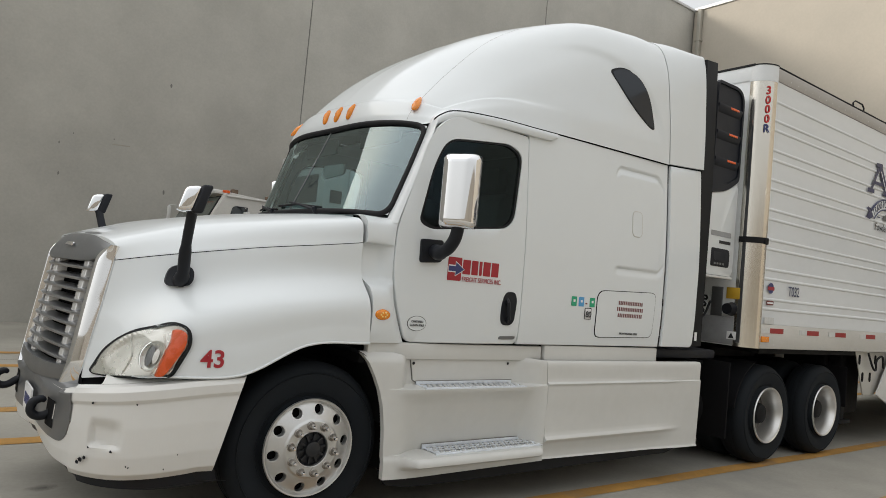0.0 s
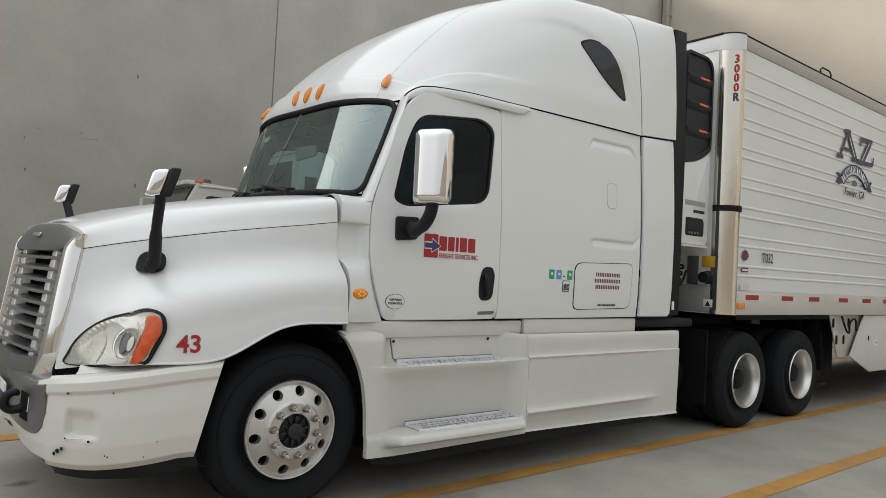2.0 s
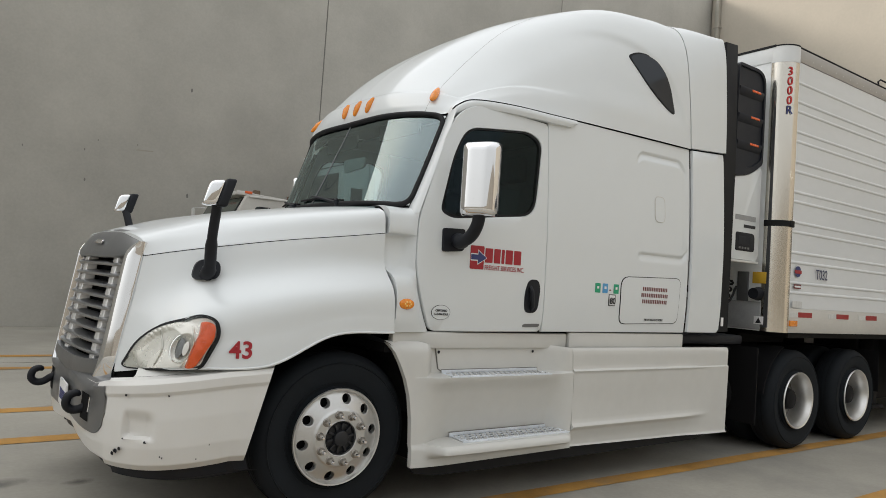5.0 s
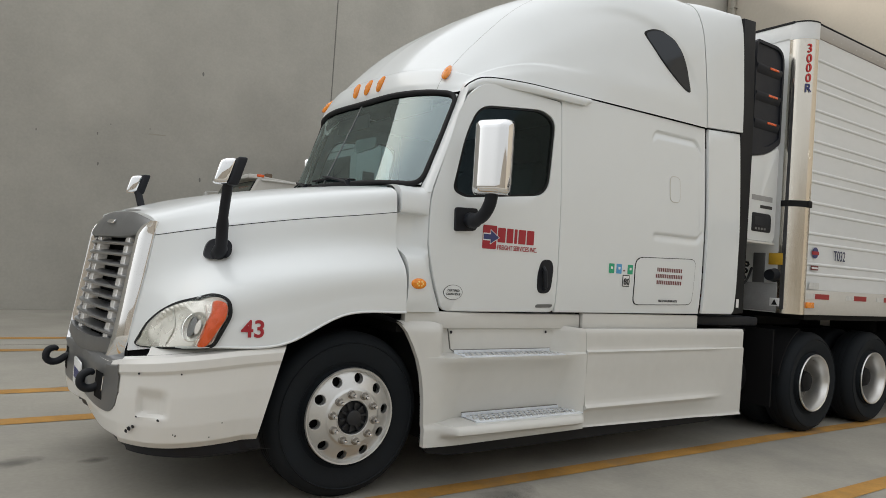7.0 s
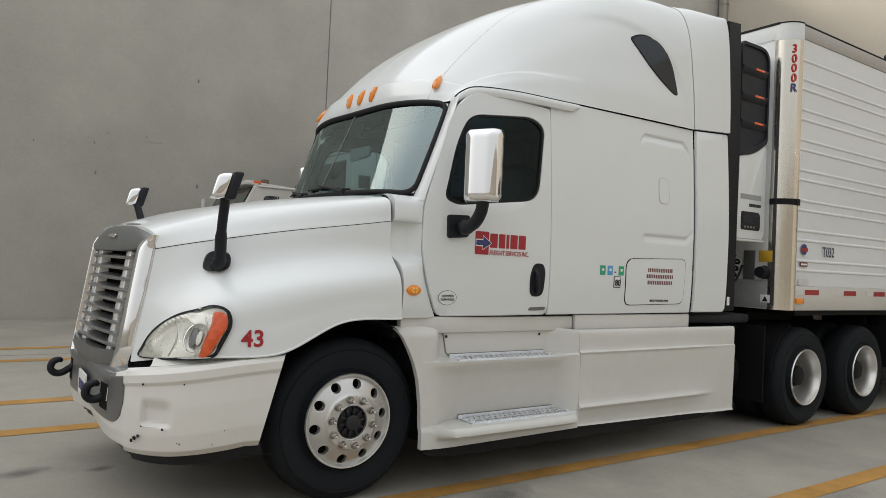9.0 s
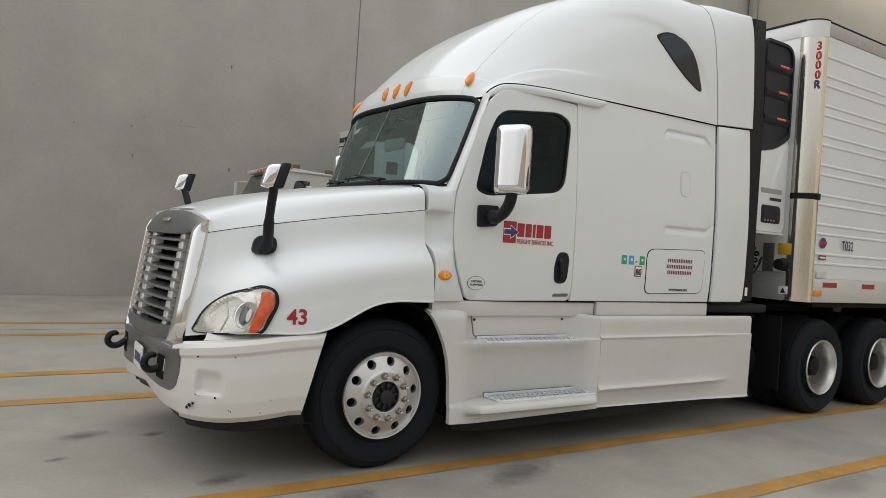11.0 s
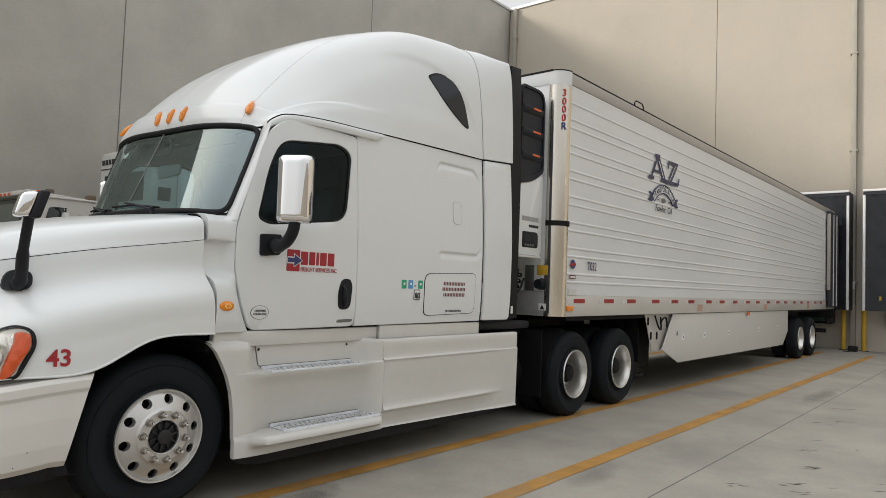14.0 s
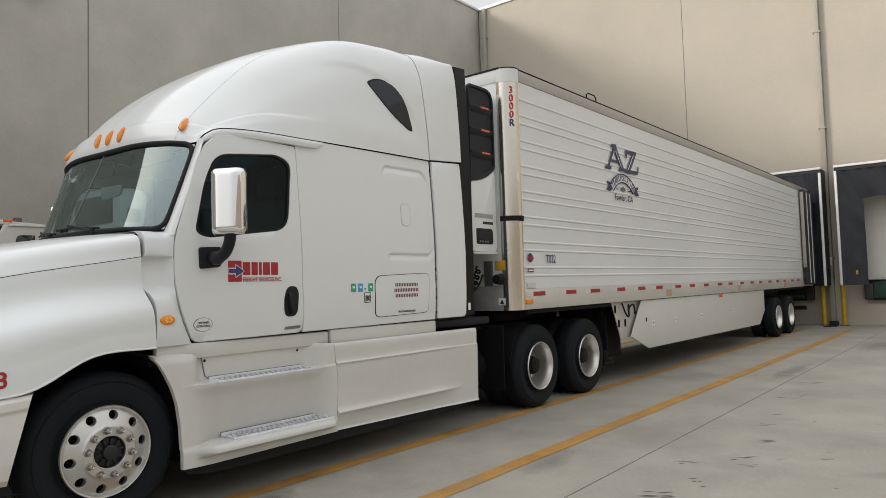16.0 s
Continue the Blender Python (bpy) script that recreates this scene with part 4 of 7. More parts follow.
def ws_at(u, v):
    i, j = u * (n - 1), v * (m - 1)
    a, b = min(int(i), n - 2), min(int(j), m - 2)
    f, g = i - a, j - b
    return (Wf[a, b] * (1 - f) + Wf[a + 1, b] * f) * (1 - g) + (Wf[a, b + 1] * (1 - f) + Wf[a + 1, b + 1] * f) * g


screen = part("windscreen", sheet(np.array([[ws_at(0.03 + 0.94 * i / 20, 0.02 + 0.96 * j / 50) for j in range(51)] for i in range(21)])), CLEAR, tractor, "curved windscreen reflecting the sky")
screen.visible_shadow = False
WS_H, WS_W = 0.76, 1.5
rim = [(a / WS_H, b / WS_W) for a, b in rounded([(0.0, 0.0, 0.10), (0.0, WS_W, 0.10), (WS_H, WS_W, 0.10), (WS_H, 0.0, 0.10)], 10)]
for cu_, cv_ in ((0, 0), (0, 1), (1, 1), (1, 0)):
    # white corner between the rounded seal and the cab
    arc = [p for p in rim if abs(p[0] - cu_) <= 0.1005 / WS_H and abs(p[1] - cv_) <= 0.1005 / WS_W]
    out = np.array((-0.006, 0, 0.003))
    part("screen_corner", sheet(np.array([[ws_at(*p) + out for p in arc], [ws_at(p[0] + (cu_ - p[0]) * 0.97, p[1] + (cv_ - p[1]) * 0.97) + out for p in arc]])), WHITE, tractor)
dense = []
for a, b in zip(rim, rim[1:] + rim[:1]):
    k = max(1, int(math.dist(a, b) * 40))
    dense += [(a[0] + (b[0] - a[0]) * i / k, a[1] + (b[1] - a[1]) * i / k) for i in range(k)]
part("windscreen_seal", tube([ws_at(*p) + np.array((-0.008, 0, 0.002)) for p in dense] + [ws_at(*dense[0]) + np.array((-0.008, 0, 0.002))], 0.020, seg=10, caps=False), BLACK_RUBBER, screen)
part("centre_strip", tube([ws_at(u, 0.5) + np.array((-0.002, 0, 0.001)) for u in np.linspace(0, 1, 12)], 0.0048, seg=6), SATIN, screen)
# pillars between windscreen and door
for s in (-1, 1):
    rows = []
    for t in np.linspace(-0.03, 1.07, 19):
        a = ws_at(t, 1.0 if s < 0 else 0.0)
        zz = a[2]
        xd = 0.708 + (0.482 - 0.708) * max(t, 0.0) ** 1.05
        b = np.array((xd, s * cab_half(xd, zz), zz + 0.02 * max(0.0, 1 - t)))
        rows.append([a + (b - a) * k + np.array((-0.015 * math.sin(math.pi * k), s * 0.012 * math.sin(math.pi * k), 0)) for k in np.linspace(0, 1, 6)])
    part("pillar", sheet(np.array(rows)), WHITE, tractor)
    part("pillar_liner", sheet(np.array(rows[2:-2]) - np.array((-0.03, s * 0.03, 0))), GAP, tractor)
# wipers
for v0, v1 in ((0.66, 0.42), (0.40, 0.16)):
    base = ws_at(0.985, v0) + np.array((-0.03, 0, 0))
    wp = part("wiper", tube([base, ws_at(0.93, v0 * 0.55 + v1 * 0.45) + np.array((-0.035, 0, 0.012)), ws_at(0.90, v0 * 0.3 + v1 * 0.7) + np.array((-0.02, 0, 0.01))], [0.012, 0.010, 0.007], seg=6), BLACK_PLASTIC, tractor)
    part("blade", tube([ws_at(0.965, v0 + 0.02) + np.array((-0.014, 0, 0.004)), ws_at(0.925, v0 * 0.5 + v1 * 0.5) + np.array((-0.016, 0, 0.006)), ws_at(0.925, v1) + np.array((-0.014, 0, 0.004))], 0.008, seg=6), BLACK_RUBBER, wp)
    part("wiper_pivot", tube([base + np.array((0.02, 0, -0.03)), base + np.array((-0.01, 0, 0.02))], 0.02, seg=10), BLACK_PLASTIC, wp)
part("wiper_tray", box(0.18, 0.42, -0.95, 0.95, 1.78, 1.90, 0.01), BLACK_PLASTIC, tractor)

# cab interior seen through the screens
part("dashboard", prism([(0.34, 1.70), (0.34, 1.96), (0.55, 2.0), (0.78, 1.94), (0.80, 1.70)], "y", -0.97, 0.97, 0.02), INTERIOR, tractor, "dark grey dashboard")
part("steering_wheel", tube([(0.86 + 0.09 * math.sin(a), -0.52 + 0.22 * math.cos(a), 1.98 + 0.2 * math.sin(a)) for a in np.linspace(0, 2 * math.pi, 33)], 0.016, seg=8, caps=False), BLACK_PLASTIC, tractor)
part("steering_column", tube([(0.62, -0.52, 1.86), (0.86, -0.52, 1.98)], 0.05), BLACK_PLASTIC, tractor)
for y in (-0.52, 0.52):
    seat = part("seat", box(1.15, 1.65, y - 0.26, y + 0.26, 1.45, 1.65, 0.05), INTERIOR, tractor, "grey cloth driving seat")
    part("backrest", prism([(1.55, 1.62), (1.70, 1.62), (1.82, 2.30), (1.72, 2.34), (1.64, 2.28)], "y", y - 0.25, y + 0.25, 0.03), INTERIOR, seat)
    part("headrest", box(1.70, 1.82, y - 0.14, y + 0.14, 2.36, 2.56, 0.035), INTERIOR, seat)
part("sleeper_curtain", box(1.95, 1.98, -1.05, 1.05, 1.1, 2.75), INTERIOR, tractor, "dark curtain before the bunk")
part("headliner", box(0.95, 1.95, -0.95, 0.95, 2.70, 2.72), CURTAIN, tractor)
for y in (-0.45, 0.5):
    part("sun_visor", box(0.66, 0.69, y - 0.28, y + 0.28, 2.56, 2.68, 0.012), INTERIOR, tractor)
part("cab_mirror", prism(rounded([(-0.16, 2.345, 0.04), (0.18, 2.325, 0.04), (0.20, 2.435, 0.05), (-0.16, 2.425, 0.03)]), "x", 0.55, 0.57, 0.004), CURTAIN, tractor)

# roof marker lamps
for y, i, j in ((-0.8, 8, 17), (-0.23, 6, 4), (-0.06, 6, 1), (0.11, 6, 2), (0.8, 8, 17)):
    sg = 1 if y > 0 else -1
    p = Vector(R[i, j]) - Vector((0.135 * abs(y) if y > 0 else 0, 0, 0))
    a = Vector(R[i + 2, j]) - Vector(R[max(i - 2, 0), j])
    b = Vector(R[i, min(j + 2, 39)]) - Vector(R[i, max(j - 2, 0)]) if j else Vector((0, -1, 0))
    up, across = a.normalized(), b.normalized()
    across = (across - up * across.dot(up)).normalized()
    nrm = up.cross(across)
    if nrm.x > 0:
        nrm = -nrm
    tall = Vector((0.12, 0, 1)) if j > 10 else Vector((0.25, -0.12, 1))
    up = (tall - nrm * tall.dot(nrm)).normalized()
    big = 1.2 if j > 10 else 1.0
    across = up.cross(nrm)
    bm = bmesh.new()
    bmesh.ops.create_uvsphere(bm, u_segments=20, v_segments=12, radius=1)
    for v in bm.verts:
        q = p + up * (v.co.z * 0.07 * big - 0.014) + across * (v.co.x * big * (0.023 - 0.006 * v.co.z)) + nrm * (v.co.y * 0.024 + 0.004)
        if sg > 0:
            q.y = -q.y
        v.co = q
    lp = part("marker_lamp", bm, AMBER, tractor, "amber roof marker lamp")
    bm = bmesh.new()
    bmesh.ops.create_uvsphere(bm, u_segments=12, v_segments=8, radius=1)
    for v in bm.verts:
        q = p + up * (v.co.z * 0.028 - 0.012) + across * (v.co.x * 0.012) + nrm * (v.co.y * 0.008 + 0.024)
        if sg > 0:
            q.y = -q.y
        v.co = q
    part("lens_boss", bm, AMBER, lp)

# cowl between hood and door
for s in (-1, 1):
    prof = [(1.16, 1.175), (1.25, 1.195), (1.40, 1.195), (1.50, 1.17), (1.555, 1.09), (1.60, 1.065), (1.76, 1.05), (1.785, 1.09), (1.80, 1.115), (1.90, 1.105), (1.94, 1.08), (1.968, 1.02), (1.972, 0.90)]
    rows = []
    for z, w in prof:
        x0 = 0.298 if z < 1.45 else 0.298 - 0.04 * min(1, (z - 1.45) / 0.12)
        x1 = float(np.interp(z, (1.16, 1.25, 1.38, 1.5, 1.62, 1.8, 1.92, 1.97), (0.592, 0.553, 0.506, 0.481, 0.462, 0.462, 0.467, 0.485)))
        wd = cab_half(x1, z)
        rows.append([(x0 + (x1 - x0) * k, s * (w + (min(wd - 0.006, w + 0.10) - w) * max(0, (k - 0.62) / 0.38) ** 1.6), z) for k in np.linspace(0, 1, 10)])
    cowl = part("cowl_panel", sheet(net(rows, 50, 14), (0.0, -s * 0.07, 0)), WHITE, tractor)
    part("cowl_liner", box(0.26, 0.62, min(s * 0.97, s * 0.98), max(s * 0.97, s * 0.98), 1.1, 1.95), GAP, tractor)
    lamp = lathe([(0.0, 0.022), (0.03, 0.020), (0.05, 0.012), (0.056, 0.0)], (0.373, s * 1.197, 1.34), 24, s=s)
    for v in lamp.verts:
        v.co.z = 1.34 + (v.co.z - 1.34) * 0.62
    lamp = part("side_lamp", lamp, AMBER, cowl, "amber side turn lamp")
    # cells of the lit lamp: their glow is only a paler colour
    for k in range(6):
        a = math.pi * k / 3
        part("lamp_cell", lathe([(0.008, 0.019), (0.005, 0.0235), (0.0, 0.0245)], (0.373 + 0.021 * math.cos(a), s * 1.197, 1.34 + 0.013 * math.sin(a)), 8, s=s), LIT_AMBER, lamp)

# hood and fenders: curves from the grille edge to the rear edge, from the middle to the wheel arch
HOOD_TOP = [
    [(-1.19, 0, 1.682), (-1.0, 0, 1.746), (-0.7, 0, 1.832), (-0.3, 0, 1.918), (0.05, 0, 1.968), (0.19, 0, 1.978)],
    [(-1.15, -0.36, 1.668), (-0.95, -0.40, 1.737), (-0.7, -0.43, 1.818), (-0.3, -0.49, 1.902), (0.05, -0.55, 1.957), (0.23, -0.59, 1.972)],
    [(-1.125, -0.50, 1.652), (-0.935, -0.56, 1.716), (-0.7, -0.62, 1.788), (-0.3, -0.73, 1.876), (0.05, -0.83, 1.936), (0.232, -0.88, 1.957)],
    [(-1.095, -0.585, 1.615), (-0.92, -0.65, 1.67), (-0.7, -0.73, 1.725), (-0.3, -0.87, 1.82), (0.05, -1.0, 1.885), (0.232, -1.07, 1.92)],
    [(-1.095, -0.62, 1.535), (-0.93, -0.715, 1.575), (-0.72, -0.81, 1.62), (-0.35, -0.92, 1.69), (0.03, -1.035, 1.75), (0.238, -1.098, 1.785)],
]
HOOD_SIDE = [
    [(-1.095, -0.62, 1.53), (-0.93, -0.715, 1.57), (-0.72, -0.81, 1.615), (-0.35, -0.92, 1.685), (0.03, -1.035, 1.745), (0.238, -1.098, 1.78)],
    [(-1.13, -0.63, 1.30), (-0.97, -0.762, 1.36), (-0.76, -0.870, 1.42), (-0.38, -0.960, 1.50), (0.02, -1.047, 1.56), (0.25, -1.095, 1.58)],
    [(-1.165, -0.63, 1.10), (-1.03, -0.86, 1.16), (-0.84, -1.06, 1.24), (-0.42, -1.15, 1.34), (0.0, -1.18, 1.40), (0.275, -1.19, 1.42)],
    [(-1.19, -0.63, 0.955), (-1.075, -0.89, 1.02), (-0.875, -1.10, 1.06), (-0.47, -1.18, 1.13), (-0.06, -1.20, 1.24), (0.285, -1.205, 1.25)],
    [(-1.20, -0.64, 0.865), (-1.08, -0.91, 0.915), (-0.885, -1.115, 0.945), (-0.50, -1.19, 0.965), (-0.12, -1.205, 1.14), (0.29, -1.205, 1.158)],
]
HEAD = rounded([(-1.178, 0.905, 0.02), (-0.865, 0.945, 0.03), (-0.778, 1.125, 0.06), (-0.795, 1.210, 0.05), (-0.86, 1.232, 0.06), (-1.03, 1.158, 0.1), (-1.125, 1.055, 0.1)])
hcx = np.mean(np.array(HEAD), 0)


def inside(poly, x, z):
    hit = False
    for (x0, z0), (x1, z1) in zip(poly, poly[1:] + poly[:1]):
        if (z0 > z) != (z1 > z) and x < x0 + (z - z0) / (z1 - z0) * (x1 - x0):
            hit = not hit
    return hit


def grown(poly, d):
    """A closed outline moved outwards by d everywhere."""
    q = np.array(poly)
    t = np.roll(q, -1, 0) - np.roll(q, 1, 0)
    t /= np.linalg.norm(t, axis=1, keepdims=True)
    nrm = np.stack([t[:, 1], -t[:, 0]], 1)
    if ((q - q.mean(0)) * nrm).sum() < 0:
        nrm = -nrm
    return [tuple(p) for p in q + nrm * d]


HEAD_CUT = grown(HEAD, 0.003)
HT = net(HOOD_TOP, 36, 50)
HS_FINE = net(HOOD_SIDE, 119, 119)
HS = HS_FINE[::2, ::2]
seamline = spline(HOOD_SIDE[0], 60)
part("hood", sheet(np.concatenate([skew(HT, 0.20, -1.0, 0.2)[::-1], HT[1:]], 0), (0, 0, -0.02)), WHITE, tractor)
nose = np.concatenate([HT[:, 0], HS[:, 0]], 0)
for P in (nose, skew(nose, 0.20, -1.0, 0.2)):
    lip = np.stack([P + np.array((0.006, 0, -0.002)), P * np.array((1, 0.992, 1)) + np.array((0.0, 0, -0.008)), P * np.array((1, 0.96, 1)) + np.array((0.004, 0, -0.03)), P * np.array((1, 0.85, 1)) + np.array((0.04, 0, -0.07))], 1)
    part("nose_seal", sheet(lip), GAP, tractor)
for s in (-1, 1):
    part("hood_seam", tube([(p[0], s * (-p[1] - 0.001), p[2] + 0.0025) for p in seamline], 0.0026, seg=6), GAP, tractor)
    part("arch_lip", tube([p * np.array((1, -s, 1)) for p in HS[-1, 16:]], 0.007, seg=8), WHITE, tractor)
    skin = sheet(HS_FINE if s < 0 else skew(HS, 0.20, -1.0, 0.2), (0.0, -s * 0.03, 0))
    if s < 0:
        sunk = []
        for f in skin.faces:
            m = f.calc_center_median()
            if m.y < 0 and all(inside(HEAD_CUT, v.co.x, v.co.z) for v in f.verts):
                sunk.append(f)
        bmesh.ops.delete(skin, geom=sunk, context="FACES")
    part("fender", skin, WHITE, tractor)


head_half = smooth_fit(HS, -1.25, -0.70, 0.84, 1.32, 6)
base_half = smooth_fit(HS, -1.0, -0.6, 1.3, 1.62)
number_half = smooth_fit(HS, -0.95, -0.4, 0.95, 1.25)


# headlights
def bowl_depth(x, z):
    """How far the reflector sinks behind the lens: a wide outer field, a round main bowl and a fold between them."""
    rim = min(math.hypot(x - a, z - b) for a, b in HEAD_EDGE)
    sink = 0.045 * bump_step(rim / 0.045)
    main = math.hypot((x + 0.945 - 0.25 * (z - 1.045)) / 0.052, (z - 1.045) / 0.080)
    field = math.hypot((x + 1.03) / 0.11, (z - 1.03) / 0.13)
    return sink * (0.35 + 0.65 * max(0.0, 1 - field * field)) + 0.040 * max(0.0, 1 - main * main) * bump_step(rim / 0.02)


HEAD_EDGE = list(HEAD)
HEAD_HOLE = [(a[0] + (b[0] - a[0]) * w, a[1] + (b[1] - a[1]) * w) for a, b, w in ((a, b, bump_step((a[0] + 1.08) / 0.22)) for a, b in zip(grown(HEAD, 0.001), grown(HEAD, -0.012)))]
for s in (-1, 1):
    hl = part("headlight", panel(grown(HEAD, 0.0055), lambda a, b: head_half(a, b) + 0.006 * bump_step((a + 0.95) / 0.15), lift=0.012, hole=HEAD_HOLE, s=s, rings=3, n=200, fold=0.03, centre=tuple(hcx)), BLACK_RUBBER, tractor)
    part("reflector", panel(grown(HEAD, 0.0), lambda a, b: head_half(a, b) + (0.008 - bowl_depth(a, b) if s < 0 else 0.008), s=s, rings=30, n=160, fold=0.01, soft=0.0), REFLECTOR, hl, "pearly reflector with a round bowl", sharp=1.2)
    part("lens", panel(grown(HEAD, -0.001), lambda a, b: head_half(a, b) + 0.010 + 0.020 * max(0.0, 1 - ((a + 0.97) / 0.22) ** 2), s=s, rings=8, n=140, fold=0.004), LENS, hl).visible_shadow = False
    part("turn_lens", panel(rounded([(-0.940, 0.940, 0.012), (-0.900, 0.945, 0.015), (-0.805, 1.11, 0.06), (-0.802, 1.180, 0.03), (-0.835, 1.198, 0.02), (-0.868, 1.190, 0.02), (-0.872, 1.14, 0.05), (-0.905, 1.05, 0.08)]), head_half, lift=0.016, s=s, rings=5, n=100, fold=0.03), ORANGE, hl, "orange turn signal lens")
    # rim of the main bowl, bulb shield and bulb
    def ring_at(kx, kz, dx=0.0):
        return [(-0.945 + dx + kx * math.cos(q) + 0.25 * kz * math.sin(q), 1.045 + kz * math.sin(q)) for q in np.linspace(0, 2 * math.pi, 40, endpoint=False)]
    part("bowl_rim", panel(ring_at(0.054, 0.083), lambda a, b: head_half(a, b) - 0.012, hole=ring_at(0.049, 0.077), s=s, rings=2, n=60, fold=0.004, soft=0.001), CHROME, hl, "bright bowl rim")
    part("bulb_shield", panel(ring_at(0.013, 0.056, -0.010), lambda a, b: head_half(a, b) - 0.016, s=s, rings=4, n=40, fold=0.02), SATIN, hl)
    part("bulb", panel(ring_at(0.012, 0.040, 0.012), lambda a, b: head_half(a, b) - 0.012, s=s, rings=4, n=40, fold=0.01), REFLECTOR, hl)
    for q0, q1, bend in (((-1.062, 0.935), (-1.030, 1.135), 0.022), ((-0.955, 0.945), (-0.90, 1.165), 0.026)):
        ln = spline([(q0[0], 0, q0[1]), ((q0[0] + q1[0]) / 2 + bend, 0, (q0[1] + q1[1]) / 2), (q1[0], 0, q1[1])], 20)
        part("reflector_fold", tube([(a, s * (head_half(a, z) + 0.012 - (bowl_depth(a, z) if s < 0 else 0)), z) for a, _, z in ln], [0.001] + [0.0045] * 18 + [0.001], seg=6), REFLECTOR, hl)

# grille: chrome surround, slats and two uprights on a nearly flat face
def gx(y, z):
    return -1.34 + 0.14 * (z - 0.85) + 0.04 * (abs(y) / 0.55) ** 3 - 0.10 * y


gr = part("grille", sheet(np.array([[(gx(y, z) + 0.10, y, z) for y in np.linspace(-0.53, 0.53, 31)] for z in np.linspace(0.84, 1.56, 12)])), GAP, tractor)
CORNER = 1.615  # top of the surround
for s in (-1, 1):
    rows = []
    for t in np.linspace(0, 1, 34):
        z = 0.80 + t * (CORNER - 0.80)
        rise = max(0.0, (z - 1.515) / (CORNER - 1.515))
        yo = 0.60 + 0.008 * t - 0.02 * max(0, 1 - t * 5) ** 2
        yi = 0.515 + 0.012 * t - 0.03 * max(0, 1 - t * 5) ** 2
        yi += (yo - yi - 0.002) * (1 - math.sqrt(max(0.0, 1 - rise ** 2)))
        xo = float(np.interp(z, (0.865, 1.1, 1.3, 1.535, 1.65), (-1.20, -1.165, -1.13, -1.095, -1.09))) - (0.115 if s > 0 else 0)
        xi = min(gx(s * yi, z) + 0.03 * rise ** 2, xo - 0.004)
        rows.append([(xi + 0.06, s * (yi - 0.010), z), (xi - 0.012, s * (yi - 0.006), z), (xi - 0.026, s * (yi + 0.010 * (1 - rise)), z), ((xi + xo) / 2 - 0.03, s * ((yi + yo) / 2 + 0.008), z), (xo - 0.018, s * (yo + 0.002), z), (xo - 0.004, s * (yo + 0.005), z), (xo + 0.03, s * (yo - 0.015), z - 0.01 * rise)])
    part("surround", sheet(net(rows, 60, 24)), CHROME, gr, "chrome grille surround")
# crown: from the grille's top edge over to the hood, wider towards the top
rows = []
for u in np.linspace(-1, 1, 41):
    b = 1 - u * u
    r = []
    for k, (dx, z, hw) in enumerate(((0.06, 1.505, 0.52), (-0.016, 1.508, 0.52), (-0.022, 1.525, 0.53), (-0.010, 1.565, 0.565), (0.018, 1.617, 0.595), (0.058, 1.664, 0.600), (0.11, 1.680, 0.590), (0.17, 1.650, 0.575))):
        yy = u * hw
        zz = z + (0.014 * b - (0.03, 0.066, 0.085, 0.095)[k - 4] * abs(u) ** 4 if k > 3 else 0.02 * abs(u) ** 6 if k < 3 else 0.0)
        xx = gx(yy, 1.52) + dx * (1 - 0.25 * abs(u) ** 4)
        r.append((xx, yy, zz))
    rows.append(r)
part("crown", sheet(net(rows, 61, 24)), SATIN, gr, "satin grey band over the grille")
rows = []
for yy in np.linspace(-0.53, 0.53, 25):
    b = 1 - (yy / 0.53) ** 2
    f = gx(yy, 0.85)
    rows.append([(f + 0.05, yy, 0.925 - 0.03 * b), (f - 0.012, yy, 0.92 - 0.03 * b), (f - 0.022, yy, 0.865 - 0.05 * b), (f, yy, 0.82 - 0.05 * b), (f + 0.08, yy, 0.82 - 0.05 * b)])
part("chin", sheet(np.array(rows)), SATIN, gr)
for i in range(9):
    z = 0.925 + i * 0.0665
    half = 0.515 + 0.012 * (z - 0.85)
    rows = []
    for yy in np.linspace(-half, half, 25):
        f = gx(yy, z)
        rows.append([(f + 0.07, yy, z + 0.036), (f + 0.008, yy, z + 0.024), (f - 0.003, yy, z + 0.021), (f - 0.009, yy, z + 0.012), (f - 0.004, yy, z + 0.003), (f + 0.07, yy, z + 0.001)])
    part("slat", sheet(np.array(rows)), GRILLE_METAL, gr)
for y in (-0.31, 0.31):
    rows = [[(gx(y * (1 + 0.05 * t), 0.88 + 0.63 * t) + dx, y * (1 + 0.05 * t) + dy, 0.88 + 0.63 * t) for dx, dy in ((0.08, -0.052), (0.022, -0.048), (0.010, -0.034), (0.006, 0.0), (0.010, 0.034), (0.022, 0.048), (0.08, 0.052))] for t in np.linspace(0, 1, 14)]
    part("upright", sheet(np.array(rows)), UPRIGHT_CHROME, gr)
em = prism(rounded([(-0.075, -0.013, 0.01), (0.075, -0.013, 0.01), (0.075, 0.013, 0.01), (-0.075, 0.013, 0.01)]), "x", -0.006, 0.006, 0.003)
em.transform(Matrix.Translation((gx(-0.04, 1.52) - 0.006, -0.04, 1.606)) @ Matrix.Rotation(0.10, 4, "Z") @ Matrix.Rotation(radians(38), 4, "Y"))
part("emblem", em, CHROME, gr, "plain chrome emblem bar")

# bumper
PLAN = [(-1.345, 0.0), (-1.34, -0.35), (-1.315, -0.62), (-1.24, -0.86), (-1.10, -1.04), (-0.93, -1.135), (-0.75, -1.18), (-0.56, -1.20)]


